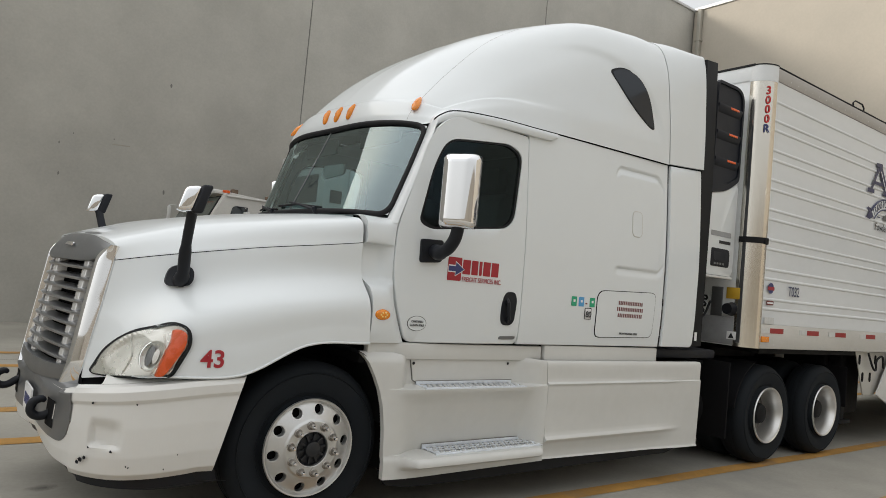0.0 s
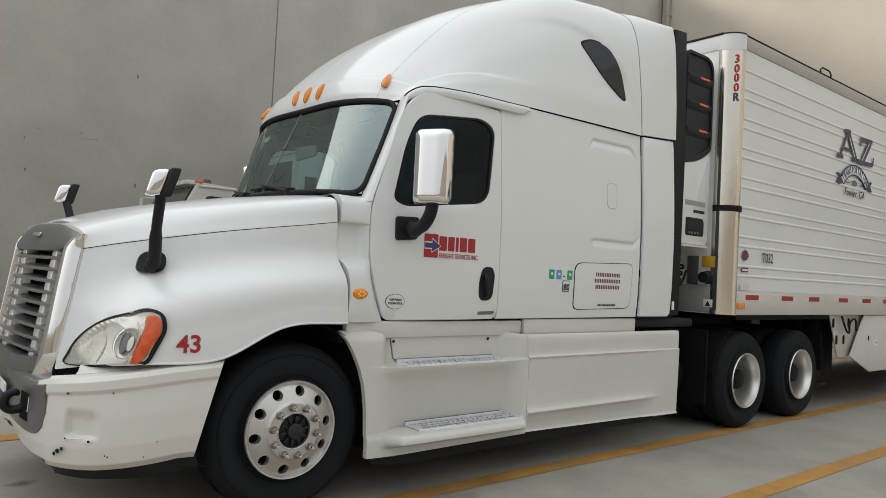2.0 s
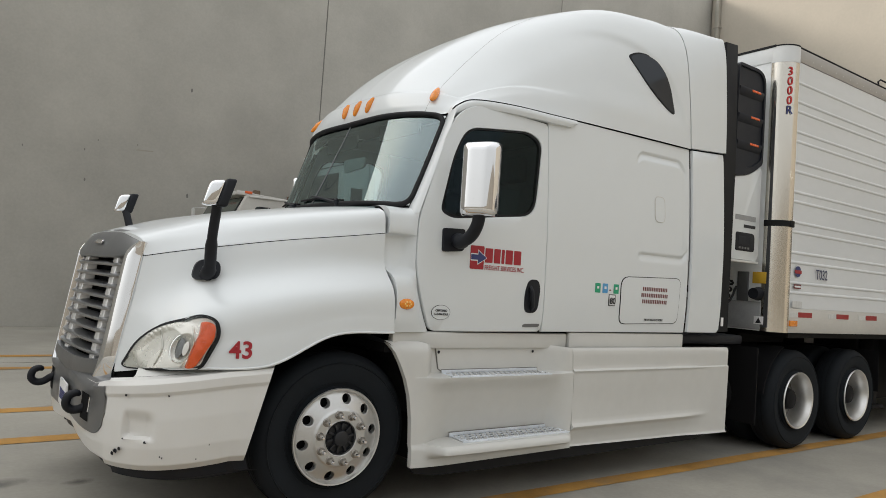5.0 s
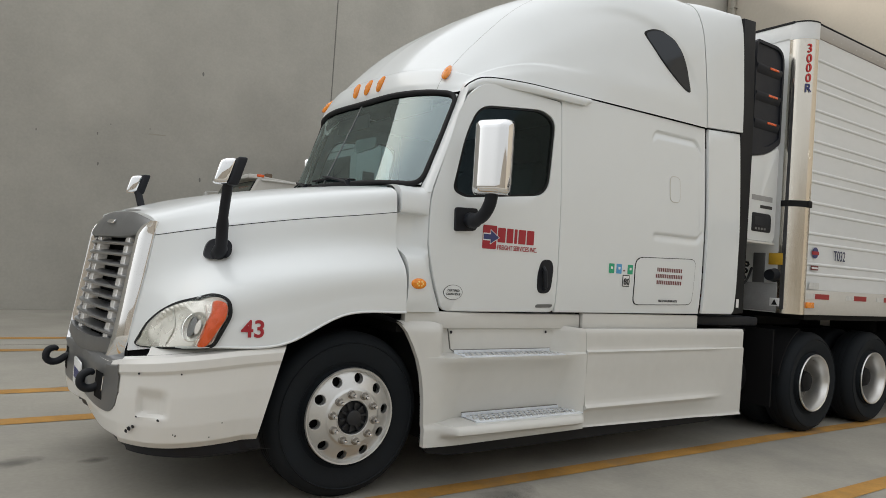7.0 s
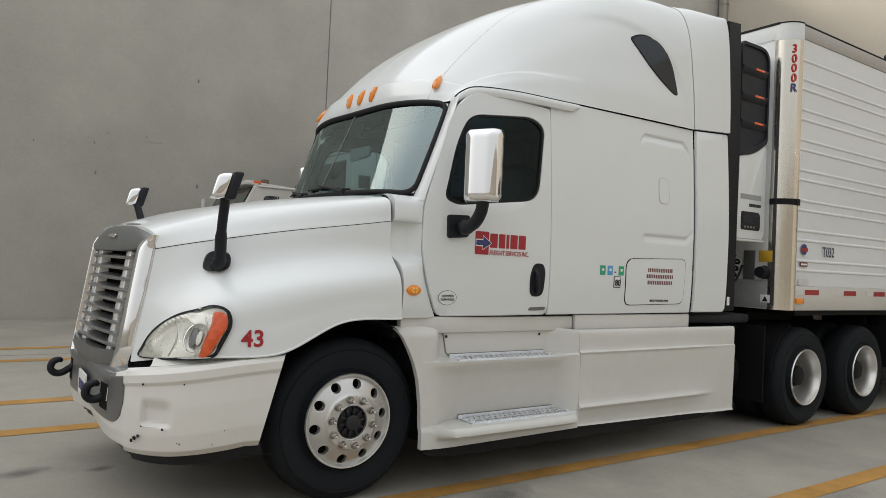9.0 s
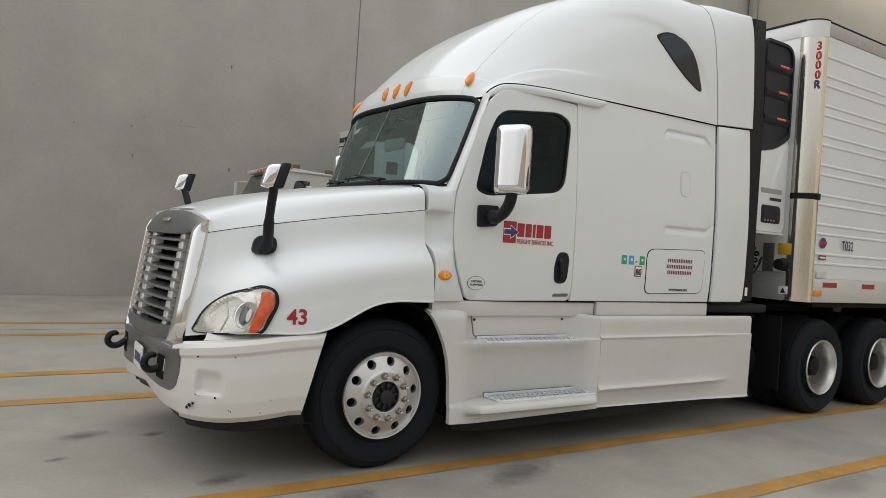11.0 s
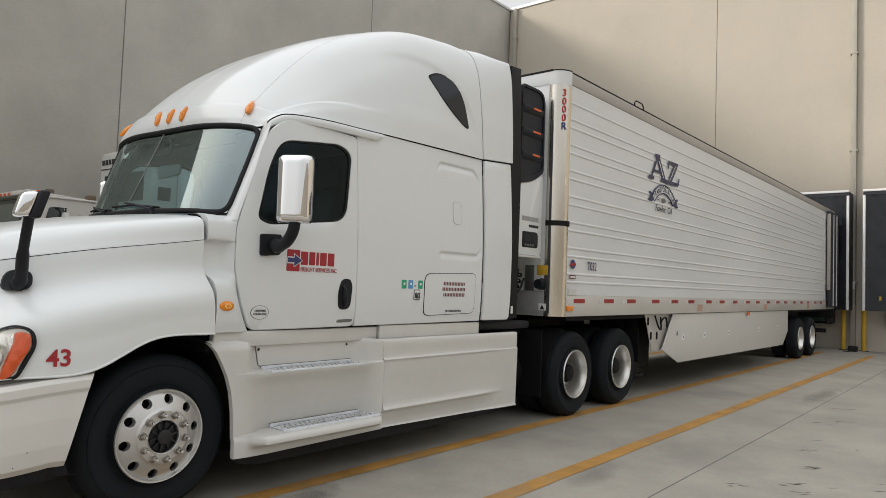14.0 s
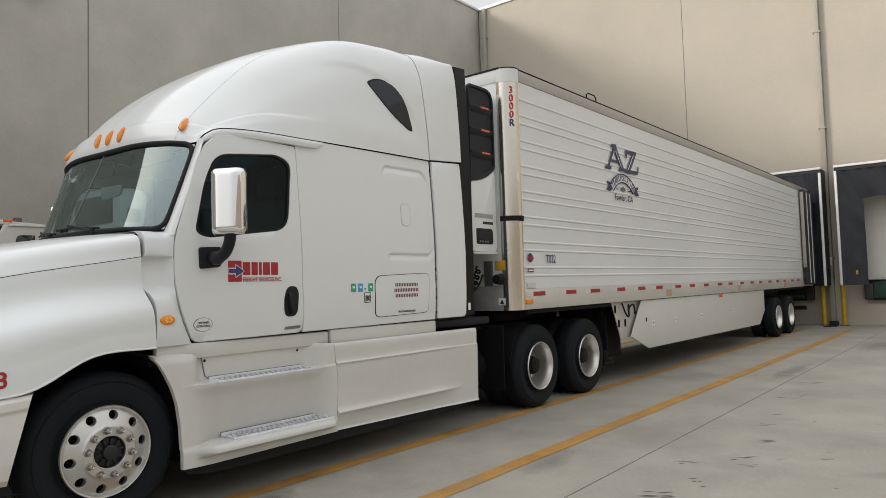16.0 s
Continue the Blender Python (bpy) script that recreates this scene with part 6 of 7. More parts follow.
for s in (-1, 1):
    stp = part("step_fairing", fairing(step_front, lambda z: 1.858 + 0.018 * math.sin(math.pi * min(1, max(0, (z - 0.335) / 0.73))), step_half, s, step_top, m=120, low=lambda x: 0.303 + 0.013 * (x - 0.5)), WHITE_DULL, tractor)
    part("tank_fairing", fairing(lambda z: 1.8625 + 0.018 * math.sin(math.pi * min(1, max(0, (z - 0.335) / 0.73))), lambda z: 3.885 + 0.025 * (z - 0.335), tank_half, s, lambda x: 1.058, m=60, low=lambda x: 0.321 - 0.015 * (x - 1.9), rolled=0.013), WHITE_DULL, tractor)
    part("under_skirt", prism([(0.47, 0.345), (0.52, 0.255), (0.7, 0.225), (1.1, 0.222), (3.5, 0.24), (3.82, 0.315)], "y", min(s * 1.15, s * 1.19), max(s * 1.15, s * 1.19)), BLACK_RUBBER, tractor)
    # upper step: recessed kick panel and tread
    part("kick_panel", panel(rounded([(0.705, 0.890, 0.004), (1.60, 0.893, 0.004), (1.553, 1.076, 0.004), (0.668, 1.068, 0.004)]), lambda a, b: 1.130, s=s, rings=3, n=80, fold=0.01), WHITE_DULL, stp)
    part("kick_panel_gap", panel(rounded([(0.702, 0.887, 0.004), (1.603, 0.890, 0.004), (1.556, 1.079, 0.004), (0.665, 1.071, 0.004)]), lambda a, b: 1.1265, s=s, rings=2, n=80, fold=0.01), CAULK, stp)
    for px in (0.690, 1.540):
        part("screw", lathe([(0.011, 0.006), (0.0, 0.008)], (px, s * 1.131, 1.026), 10, s=s), BLACK_PLASTIC, stp)
    for px in (0.80, 1.46):
        part("hinge", box(px - 0.05, px + 0.05, min(s * 1.129, s * 1.134), max(s * 1.129, s * 1.134), 0.899, 0.905), SATIN, stp)

    def tread(x0, x1, z, back, out, nm):
        part("tread_flange", box(x0 - 0.01, x1 - 0.03, min(s * (back - 0.004), s * (back + 0.002)), max(s * (back - 0.004), s * (back + 0.002)), z, z + 0.030, 0.001), TREAD, stp)
        part("flange_gap", box(x0 - 0.012, x1 - 0.028, min(s * (back - 0.008), s * back), max(s * (back - 0.008), s * back), z + 0.0305, z + 0.0345), CAULK, stp)
        tp = part(nm, box(x0, x1, min(s * back, s * out), max(s * back, s * out), z + 0.001, z + 0.008, 0.002), TREAD, stp, "galvanised tread plate")
        part("tread_edge", box(x0 - 0.012, x1 + 0.012, min(s * (out - 0.002), s * (out + 0.006)), max(s * (out - 0.002), s * (out + 0.006)), z - 0.004, z + 0.006, 0.002), TREAD, tp)
        part("tread_shadow_gap", box(x0 - 0.012, x1 + 0.012, min(s * (out - 0.004), s * (out + 0.002)), max(s * (out - 0.004), s * (out + 0.002)), z - 0.008, z - 0.0045), GAP, tp)
        rows_n = max(2, round((out - back) / 0.042))
        me = mesh_of("grip", box(-0.013, 0.013, -0.007, 0.007, 0, 0.006), GALVANISED)
        for rrow in range(rows_n):
            xx = x0 + 0.03 + 0.022 * (rrow % 2)
            while xx < x1 - 0.02:
                piece("grip", me, None, tp, (xx, s * (back + (out - back) * (rrow + 0.5) / rows_n), z + 0.008))
                xx += 0.046
        for k in range(3):
            part("slot", box(x0 + 0.05, x1 - 0.05, s * (back + (out - back) * (k + 0.15) / 3) - 0.003, s * (back + (out - back) * (k + 0.15) / 3) + 0.003, z + 0.0085, z + 0.0095), CHASSIS, tp)
        return tp
    tread(0.735, 1.62, LEDGE + 0.002, 1.135, 1.258, "upper_step")
    tread(0.83, 1.79, LOW_LEDGE + 0.002, 1.14, 1.30, "lower_step")

# main mirrors
for s in (-1, 1):
    mb = part("mirror_base", panel(rounded([(0.64, 1.695, 0.02), (0.80, 1.71, 0.03), (0.80, 1.86, 0.02), (0.635, 1.855, 0.02)]), cab_half, lift=0.02, s=s, rings=3, n=60, fold=0.03), BLACK_PLASTIC, tractor)
    part("arm", tube(list(spline([(0.74, s * 1.20, 1.78), (0.72, s * 1.27, 1.77), (0.72, s * 1.36, 1.80), (0.715, s * 1.43, 1.87), (0.71, s * 1.46, 1.96)], 18)), [0.05] * 6 + [0.042] * 12, seg=12), BLACK_PLASTIC, mb)
    c0, r0 = Vector((0.665, s * 1.47, 2.165)), Matrix.Rotation(-s * radians(31), 3, "Z")
    rows = []
    for t in np.linspace(-1, 1, 25):
        # rounded plan, drawn in towards the top and bottom edges
        k = (1 - 0.30 * max(0.0, (abs(t) - 0.86) / 0.14) ** 2.2)
        z = 0.235 * t
        rows.append([(0.055 - 0.075 * k * (1 - abs(u) ** 5) ** 0.5, 0.124 * u * (0.6 + 0.4 * k), z) for u in np.sin(np.linspace(-math.pi / 2, math.pi / 2, 33))])
    head = sheet(np.array(rows), (0.02, 0, 0))
    head.transform(Matrix.Translation(c0) @ r0.to_4x4())
    hd = part("mirror_head", head, CHROME, mb, "chrome mirror cover", sharp=1.0)
    g = box(0.054, 0.080, -0.125, 0.125, -0.234, 0.234, 0.010)
    g.transform(Matrix.Translation(c0) @ r0.to_4x4())
    part("mirror_bezel", g, BLACK_PLASTIC, hd)
# hood mirrors
for s in (-1, 1):
    bx, bz = -0.795, 1.475
    yb = -base_half(bx, bz) * -1
    hb = part("hood_mirror_base", panel(rounded([(bx - 0.08, bz - 0.065, 0.05), (bx + 0.065, bz - 0.05, 0.06), (bx + 0.08, bz + 0.06, 0.05), (bx - 0.045, bz + 0.065, 0.07)]), base_half, lift=0.025, s=s, rings=3, n=60, fold=0.03), BLACK_PLASTIC, tractor)
    part("stalk", tube(list(spline([(bx, s * (yb + 0.03), bz - 0.03), (bx + 0.0, s * (yb + 0.08), bz + 0.02), (bx - 0.02 - (0.04 if s > 0 else 0), s * (yb + 0.15), bz + 0.18), (bx - 0.035 - (0.08 if s > 0 else 0), s * (yb + 0.25), bz + (0.37 if s < 0 else 0.42))], 16)), [0.042] * 5 + [0.034] * 5 + [0.028] * 6, seg=12), BLACK_PLASTIC, hb)
    at = Matrix.Translation((bx - 0.030 - (0.08 if s > 0 else 0), s * (yb + 0.27), bz + (0.430 if s < 0 else 0.475))) @ Matrix.Rotation(s * radians(6), 4, "Z")
    hd = box(0.000, 0.056, -0.054, 0.054, -0.078, 0.082, 0.014, seg=4)
    for v in hd.verts:
        v.co.x += 0.28 * v.co.z
    hd.transform(at)
    part("mirror_glass_bezel", hd, BLACK_PLASTIC, hb, sharp=1.0)
    ch = box(-0.080, 0.006, -0.051, 0.051, -0.076, 0.080, 0.028, seg=5)
    for v in ch.verts:
        # the cover narrows and leans towards its nose
        k = max(0.0, (0.02 - v.co.x) / 0.1)
        v.co.y *= 1 - 0.22 * k
        v.co.z = v.co.z * (1 - 0.12 * k) - 0.008 * k
        v.co.x += 0.28 * v.co.z
    ch.transform(at)
    part("mirror_cover", ch, CHROME, hb, "chrome convex mirror cover", sharp=1.0)


# ---- reefer trailer ----
CR = 0.16  # radius of the front corners
TX0, TX1, TZ0, TZ1, TY = 4.62, 20.72, 1.21, 4.10, 1.30
trailer = thing("reefer_trailer", (TX0, 0, 0), "white ribbed refrigerated trailer backed into the dock", "trailer")
part("box_body", box(TX0 + 0.24, TX1, -TY + 0.022, TY - 0.022, TZ0 + 0.05, TZ1 - 0.03), TRAILER_WHITE, trailer)
for s in (-1, 1):
    a, b = sorted((s * (TY - 0.021), s * (TY - 0.006)))
    part("side_sheet", box(TX0 + 0.15, TX1, a, b, 1.46, 3.95), TRAILER_WHITE, trailer)
    ribs = [3.74]
    for k in range(7):
        ribs += [3.545 - 0.3055 * k, 3.447 - 0.3055 * k]
    for z in ribs:
        poly = [(-0.018, -0.002), (-0.012, 0.007), (0, 0.011), (0.012, 0.007), (0.018, -0.002)]
        bm = bmesh.new()
        vs = [[bm.verts.new((xx, s * (TY - 0.006 + o), z + dz)) for dz, o in poly] for xx in (TX0 + 0.18, TX1 - 0.02)]
        for i in range(4):
            bm.faces.new((vs[0][i], vs[0][i + 1], vs[1][i + 1], vs[1][i]))
        bm.faces.new(vs[0])
        bm.faces.new(vs[1])
        part("rib", bm, TRAILER_WHITE, trailer)
    a, b = sorted((s * (TY - 0.03), s * (TY + 0.004)))
    part("bottom_rail", box(TX0 + 0.155, TX1, a, b, TZ0, 1.458, 0.006), RAIL_GREY, trailer, "pale aluminium bottom rail")
    part("top_rail", box(TX0 + 0.155, TX1, a, b, 3.952, TZ1 - 0.012, 0.008), TOP_RAIL, trailer, "pale aluminium top rail")
    part("roof_edge", box(TX0 + 0.15, TX1, s * (TY - 0.015) - 0.02, s * (TY - 0.015) + 0.02, TZ1 - 0.011, TZ1 + 0.005, 0.003), BLACK_RUBBER, trailer)
    # rounded bright front corner post
    def post(z0, z1, r, mt, nm):
        rows = []
        for a_ in np.linspace(-0.15, math.pi / 2 + 0.1, 14):
            px, py = TX0 + CR - (CR + r) * math.cos(a_), s * (TY - CR + (CR + r) * math.sin(a_))
            rows.append([(px, py, z0), (px, py, z1)])
        return part(nm, sheet(np.array(rows), None), mt, trailer)
    post(TZ0, 3.93, 0.008, STAINLESS, "corner_post")
    post(3.93, TZ1, 0.013, TRAILER_WHITE, "corner_cap")
    post(TZ1 - 0.008, TZ1 + 0.006, 0.015, BLACK_RUBBER, "roof_corner")
    part("corner_clamp", box(TX0 + 0.12, TX0 + 0.195, s * TY - 0.02, s * TY + 0.022, 2.262, 2.328, 0.006), CHASSIS, trailer, "dark clamp on the corner post")
    post(2.265, 2.325, 0.016, CHASSIS, "clamp_band")
    # reflective tape dashes and rivets along the bottom rail
    for i in range(21):
        x0 = 4.985 + i * 0.763 + 0.045 * math.sin(i * 2.3)
        y = s * (TY + 0.0055)
        part("tape_silver", box(x0 - 0.17, x0 - 0.004, y - 0.0015, y + 0.0015, 1.368, 1.420), TAPE_WHITE, trailer)
        part("tape_red", box(x0, x0 + 0.275, y - 0.0015, y + 0.0015, 1.368, 1.420), TAPE_RED, trailer)
    bm = bmesh.new()
    for i in range(100):
        for z in (1.255, 1.30, 4.0):
            xx = TX0 + 0.45 + i * 0.16
            if i % 5 == 4 and z < 2:
                continue
            y = s * (TY + 0.005)
            v = [bm.verts.new((xx + 0.008 * math.cos(k), y + s * 0.0015, z + 0.008 * math.sin(k))) for k in (0, 1.57, 3.14, 4.71)]
            bm.faces.new(v)
    tagged(part("rivets", bm, GALVANISED, trailer), kind="stuff")
    part("front_marker", box(TX0 + 0.19, TX0 + 0.33, s * (TY + 0.012) - 0.012, s * (TY + 0.012) + 0.012, 1.275, 1.335, 0.008), AMBER, trailer, "amber side marker lamp")
    part("side_marker", box(12.0, 12.1, s * (TY + 0.01) - 0.012, s * (TY + 0.01) + 0.012, 1.13, 1.20, 0.008), ORANGE, trailer, "amber side marker lamp")
    part("side_marker_bracket", box(12.0, 12.1, s * 1.26 - 0.03, s * 1.26 + 0.03, 1.19, 1.215), GALVANISED, trailer)
    for xx in (9.2, 13.2, 17.2):
        part("patch", box(xx, xx + 0.22, s * (TY + 0.006) - 0.002, s * (TY + 0.006) + 0.002, 1.24, 1.35), material("faded_lamp", (0.5, 0.32, 0.24), 0.6, vary=0.2, scale=30), trailer, "faded reflector patch")
    # rear door swung open, folded against the side; its black stands for shelter shade
    dr = part("rear_door", box(TX1 - 1.25, TX1 + 0.01, min(s * (TY + 0.03), s * (TY + 0.11)), max(s * (TY + 0.03), s * (TY + 0.11)), 1.26, 3.98, 0.015), FABRIC_AND_SHADE, trailer, "rear door folded open against the side, shelter shade put in its black colour")
    part("door_edge", box(TX1 - 1.275, TX1 - 1.252, min(s * (TY + 0.03), s * (TY + 0.12)), max(s * (TY + 0.03), s * (TY + 0.12)), 1.75, 3.9, 0.006), TOP_RAIL, dr, "dull metal door edge")
    for xx in (TX1 - 0.45, TX1 - 0.9):
        part("lock_rod", tube([(xx, s * (TY + 0.13), 1.3), (xx, s * (TY + 0.13), 3.9)], 0.016, seg=8), GALVANISED, dr)
    # side skirt
    sk = [(8.45, 0.44), (14.9, 0.42), (15.35, 0.72), (15.35, TZ0 - 0.01), (8.22, TZ0 - 0.01), (7.80, 0.668)]
    skirt = part("side_skirt", prism(sk, "y", min(s * 1.255, s * 1.275), max(s * 1.255, s * 1.275), 0.003), WHITE_DULL, trailer, "white panel side skirt")
    part("slot", prism(rounded([(8.36, 0.86, 0.02), (8.40, 0.86, 0.02), (8.40, 0.93, 0.02), (8.36, 0.93, 0.02)]), "y", min(s * 1.2752, s * 1.277), max(s * 1.2752, s * 1.277)), GAP, skirt)
    for xx in (8.62, 9.6, 10.9, 12.9, 14.4):
        part("bolt_plate", box(xx - 0.02, xx + 0.08, s * 1.276 - 0.002, s * 1.276 + 0.002, 0.785, 0.875), WHITE_INK, skirt)
        part("bolt", box(xx + 0.015, xx + 0.045, s * 1.279 - 0.002, s * 1.279 + 0.002, 0.82, 0.84), CHASSIS, skirt)
    part("gear_bracket", prism([(7.28, TZ0 - 0.01), (8.30, TZ0 - 0.01), (8.10, 0.80), (7.86, 0.655), (7.55, 0.660)], "y", min(s * 1.20, s * 1.215), max(s * 1.20, s * 1.215), 0.003), RAIL_GREY, trailer, "pale landing gear side plate with holes")
    for hx, hz in ((7.39, 1.10), (7.50, 0.885), (7.72, 0.882), (7.86, 1.10)):
        part("hole", prism(rounded([(hx - 0.032, hz - 0.06, 0.03), (hx + 0.032, hz - 0.06, 0.03), (hx + 0.032, hz + 0.06, 0.03), (hx - 0.032, hz + 0.06, 0.03)]), "y", min(s * 1.2155, s * 1.2175), max(s * 1.2155, s * 1.2175)), GAP, trailer)
    part("gear_hose", tube(list(spline([(7.55, s * 1.25, 1.19), (7.62, s * 1.28, 1.02), (7.72, s * 1.28, 0.98), (7.76, s * 1.27, 1.1), (7.9, s * 1.28, 1.15), (7.95, s * 1.28, 1.0)], 24)), 0.013, seg=8), BLACK_RUBBER, trailer)
    part("landing_leg", box(7.35, 7.5, s * 0.95 - 0.08, s * 0.95 + 0.08, 0.32, TZ0, 0.01), CHASSIS, trailer)
    part("landing_foot", box(7.27, 7.58, s * 0.95 - 0.13, s * 0.95 + 0.13, 0.28, 0.325, 0.01), CHASSIS, trailer)
    # dark box added to block the bright ground beyond the landing gear
    part("under_trailer_block", box(7.3, 8.35, min(s * 0.30, s * 0.86), max(s * 0.30, s * 0.86), 0.33, 1.15, 0.06), CHASSIS, trailer)
    part("bogie_rail", box(14.5, 19.5, s * 0.55 - 0.06, s * 0.55 + 0.06, 0.85, 1.2), CHASSIS, trailer)
    for ax in (16.62, 17.92):
        c = (ax, s * 1.29, 0.5)
        wl = part("wheel", lathe([(0.283, -0.02), (0.30, -0.05), (0.41, 0.0), (0.465, -0.012), (0.49, -0.045), (0.5, -0.07), (0.5, -0.23), (0.41, -0.28), (0.29, -0.24)], c, 56, s=s), TYRE, trailer, "black trailer tyre")
        part("rim", lathe([(0.283, -0.02), (0.292, -0.008), (0.285, 0.0), (0.265, -0.02), (0.245, -0.06), (0.235, -0.13), (0.15, -0.15), (0.11, -0.06), (0.0, -0.05)], c, 48, s=s), DISH, wl, "bright aluminium rim")
        part("wheel", lathe([(0.286, 0.0), (0.41, 0.0), (0.49, -0.045), (0.5, -0.23), (0.41, -0.28)], (ax, s * 0.96, 0.5), 40, s=s), TYRE, trailer)
for ax in (16.62, 17.92):
    part("axle", tube([(ax, -1.1, 0.5), (ax, 1.1, 0.5)], 0.07, seg=12), CHASSIS, trailer)
part("rear_bumper", box(TX1 - 0.1, TX1 - 0.02, -1.1, 1.1, 0.5, 0.62, 0.01), CHASSIS, trailer)
part("rear_sill", box(TX1 - 0.3, TX1, -1.29, 1.29, 0.95, TZ0, 0.01), CHASSIS, trailer)
part("floor_frame", box(5.0, TX1 - 0.4, -1.2, 1.2, TZ0 - 0.06, TZ0 + 0.06), CHASSIS, trailer)
part("front_wall", box(TX0, TX0 + 0.035, -1.155, 1.155, TZ0, 4.03, 0.004), TRAILER_WHITE, trailer)
part("front_top_rail", box(TX0 - 0.012, TX0 + 0.05, -1.16, 1.16, 3.94, TZ1, 0.006), TRAILER_WHITE, trailer)
part("roof_edge", box(TX0 - 0.02, TX0 + 0.03, -1.16, 1.16, TZ1 - 0.012, TZ1 + 0.012, 0.004), BLACK_RUBBER, trailer)
for i in range(22):
    for y in (-1.135,):
        part("rivet", box(TX0 - 0.004, TX0, y - 0.006, y + 0.006, 1.5 + i * 0.11, 1.512 + i * 0.11), GALVANISED, trailer)
part("dark_seam", prism([(-1.190, 1.25), (-1.148, 1.25), (-1.160, 3.3), (-1.172, 3.5), (-1.182, 3.45)], "x", TX0 - 0.010, TX0 + 0.03), WORN_RUBBER, trailer, "dark gap beside the corner post")
part("lower_plate", box(TX0 - 0.012, TX0, -1.12, 1.12, TZ0 + 0.01, 1.50, 0.003), LOWER_PLATE, trailer, "grey metal lower front plate")
part("label_plate", box(TX0 - 0.012, TX0 - 0.001, -1.165, -1.02, 1.685, 1.80, 0.002), material("yellow_label", (0.6, 0.36, 0.03), 0.5, vary=0.1), trailer, "yellow warning label")
wp = part("warning_plate", box(TX0 - 0.016, TX0 - 0.012, -1.155, -1.055, 1.275, 1.355, 0.001), WHITE_INK, trailer, "small pale warning plate with a black triangle")
part("triangle", prism([(-1.135, 1.287), (-1.075, 1.287), (-1.105, 1.343)], "x", TX0 - 0.0185, TX0 - 0.0165), BLACK_INK, wp)
gl = tube([(TX0 - 0.09, -1.08, 1.58), (TX0 - 0.03, -1.08, 1.58), (TX0, -1.08, 1.58)], [0.055, 0.062, 0.07], seg=20)
part("socket", gl, BLACK_PLASTIC, trailer, "black round electrical socket")
part("gladhand_plate", box(TX0 - 0.02, TX0, -0.98, -0.86, 1.5, 1.8, 0.004), SATIN, trailer)
part("roof_hook", tube([(6.72, -1.24, TZ1), (6.70, -1.24, TZ1 + 0.08), (6.76, -1.24, TZ1 + 0.115), (6.95, -1.24, TZ1 + 0.115), (7.0, -1.24, TZ1 + 0.08), (6.99, -1.24, TZ1)], 0.010, seg=6), CHASSIS, trailer)

# refrigeration unit on the trailer nose
DARK_BLUE_PLASTIC = material("dark_blue_black_plastic", (0.012, 0.0145, 0.021), 0.5, vary=0.1, scale=6, spec=0.3)
unit = thing("refrigeration_unit", (4.1, 0, 1.87), "white refrigeration unit with black upper grille on the trailer nose", "refrigeration unit")
low = [(4.615, -1.085), (4.28, -1.08), (4.16, -1.01), (4.10, -0.8), (4.10, 0.8), (4.16, 1.01), (4.28, 1.08), (4.615, 1.085)]
part("housing", prism(low, "z", 1.88, 3.82, 0.03), WHITE, unit)
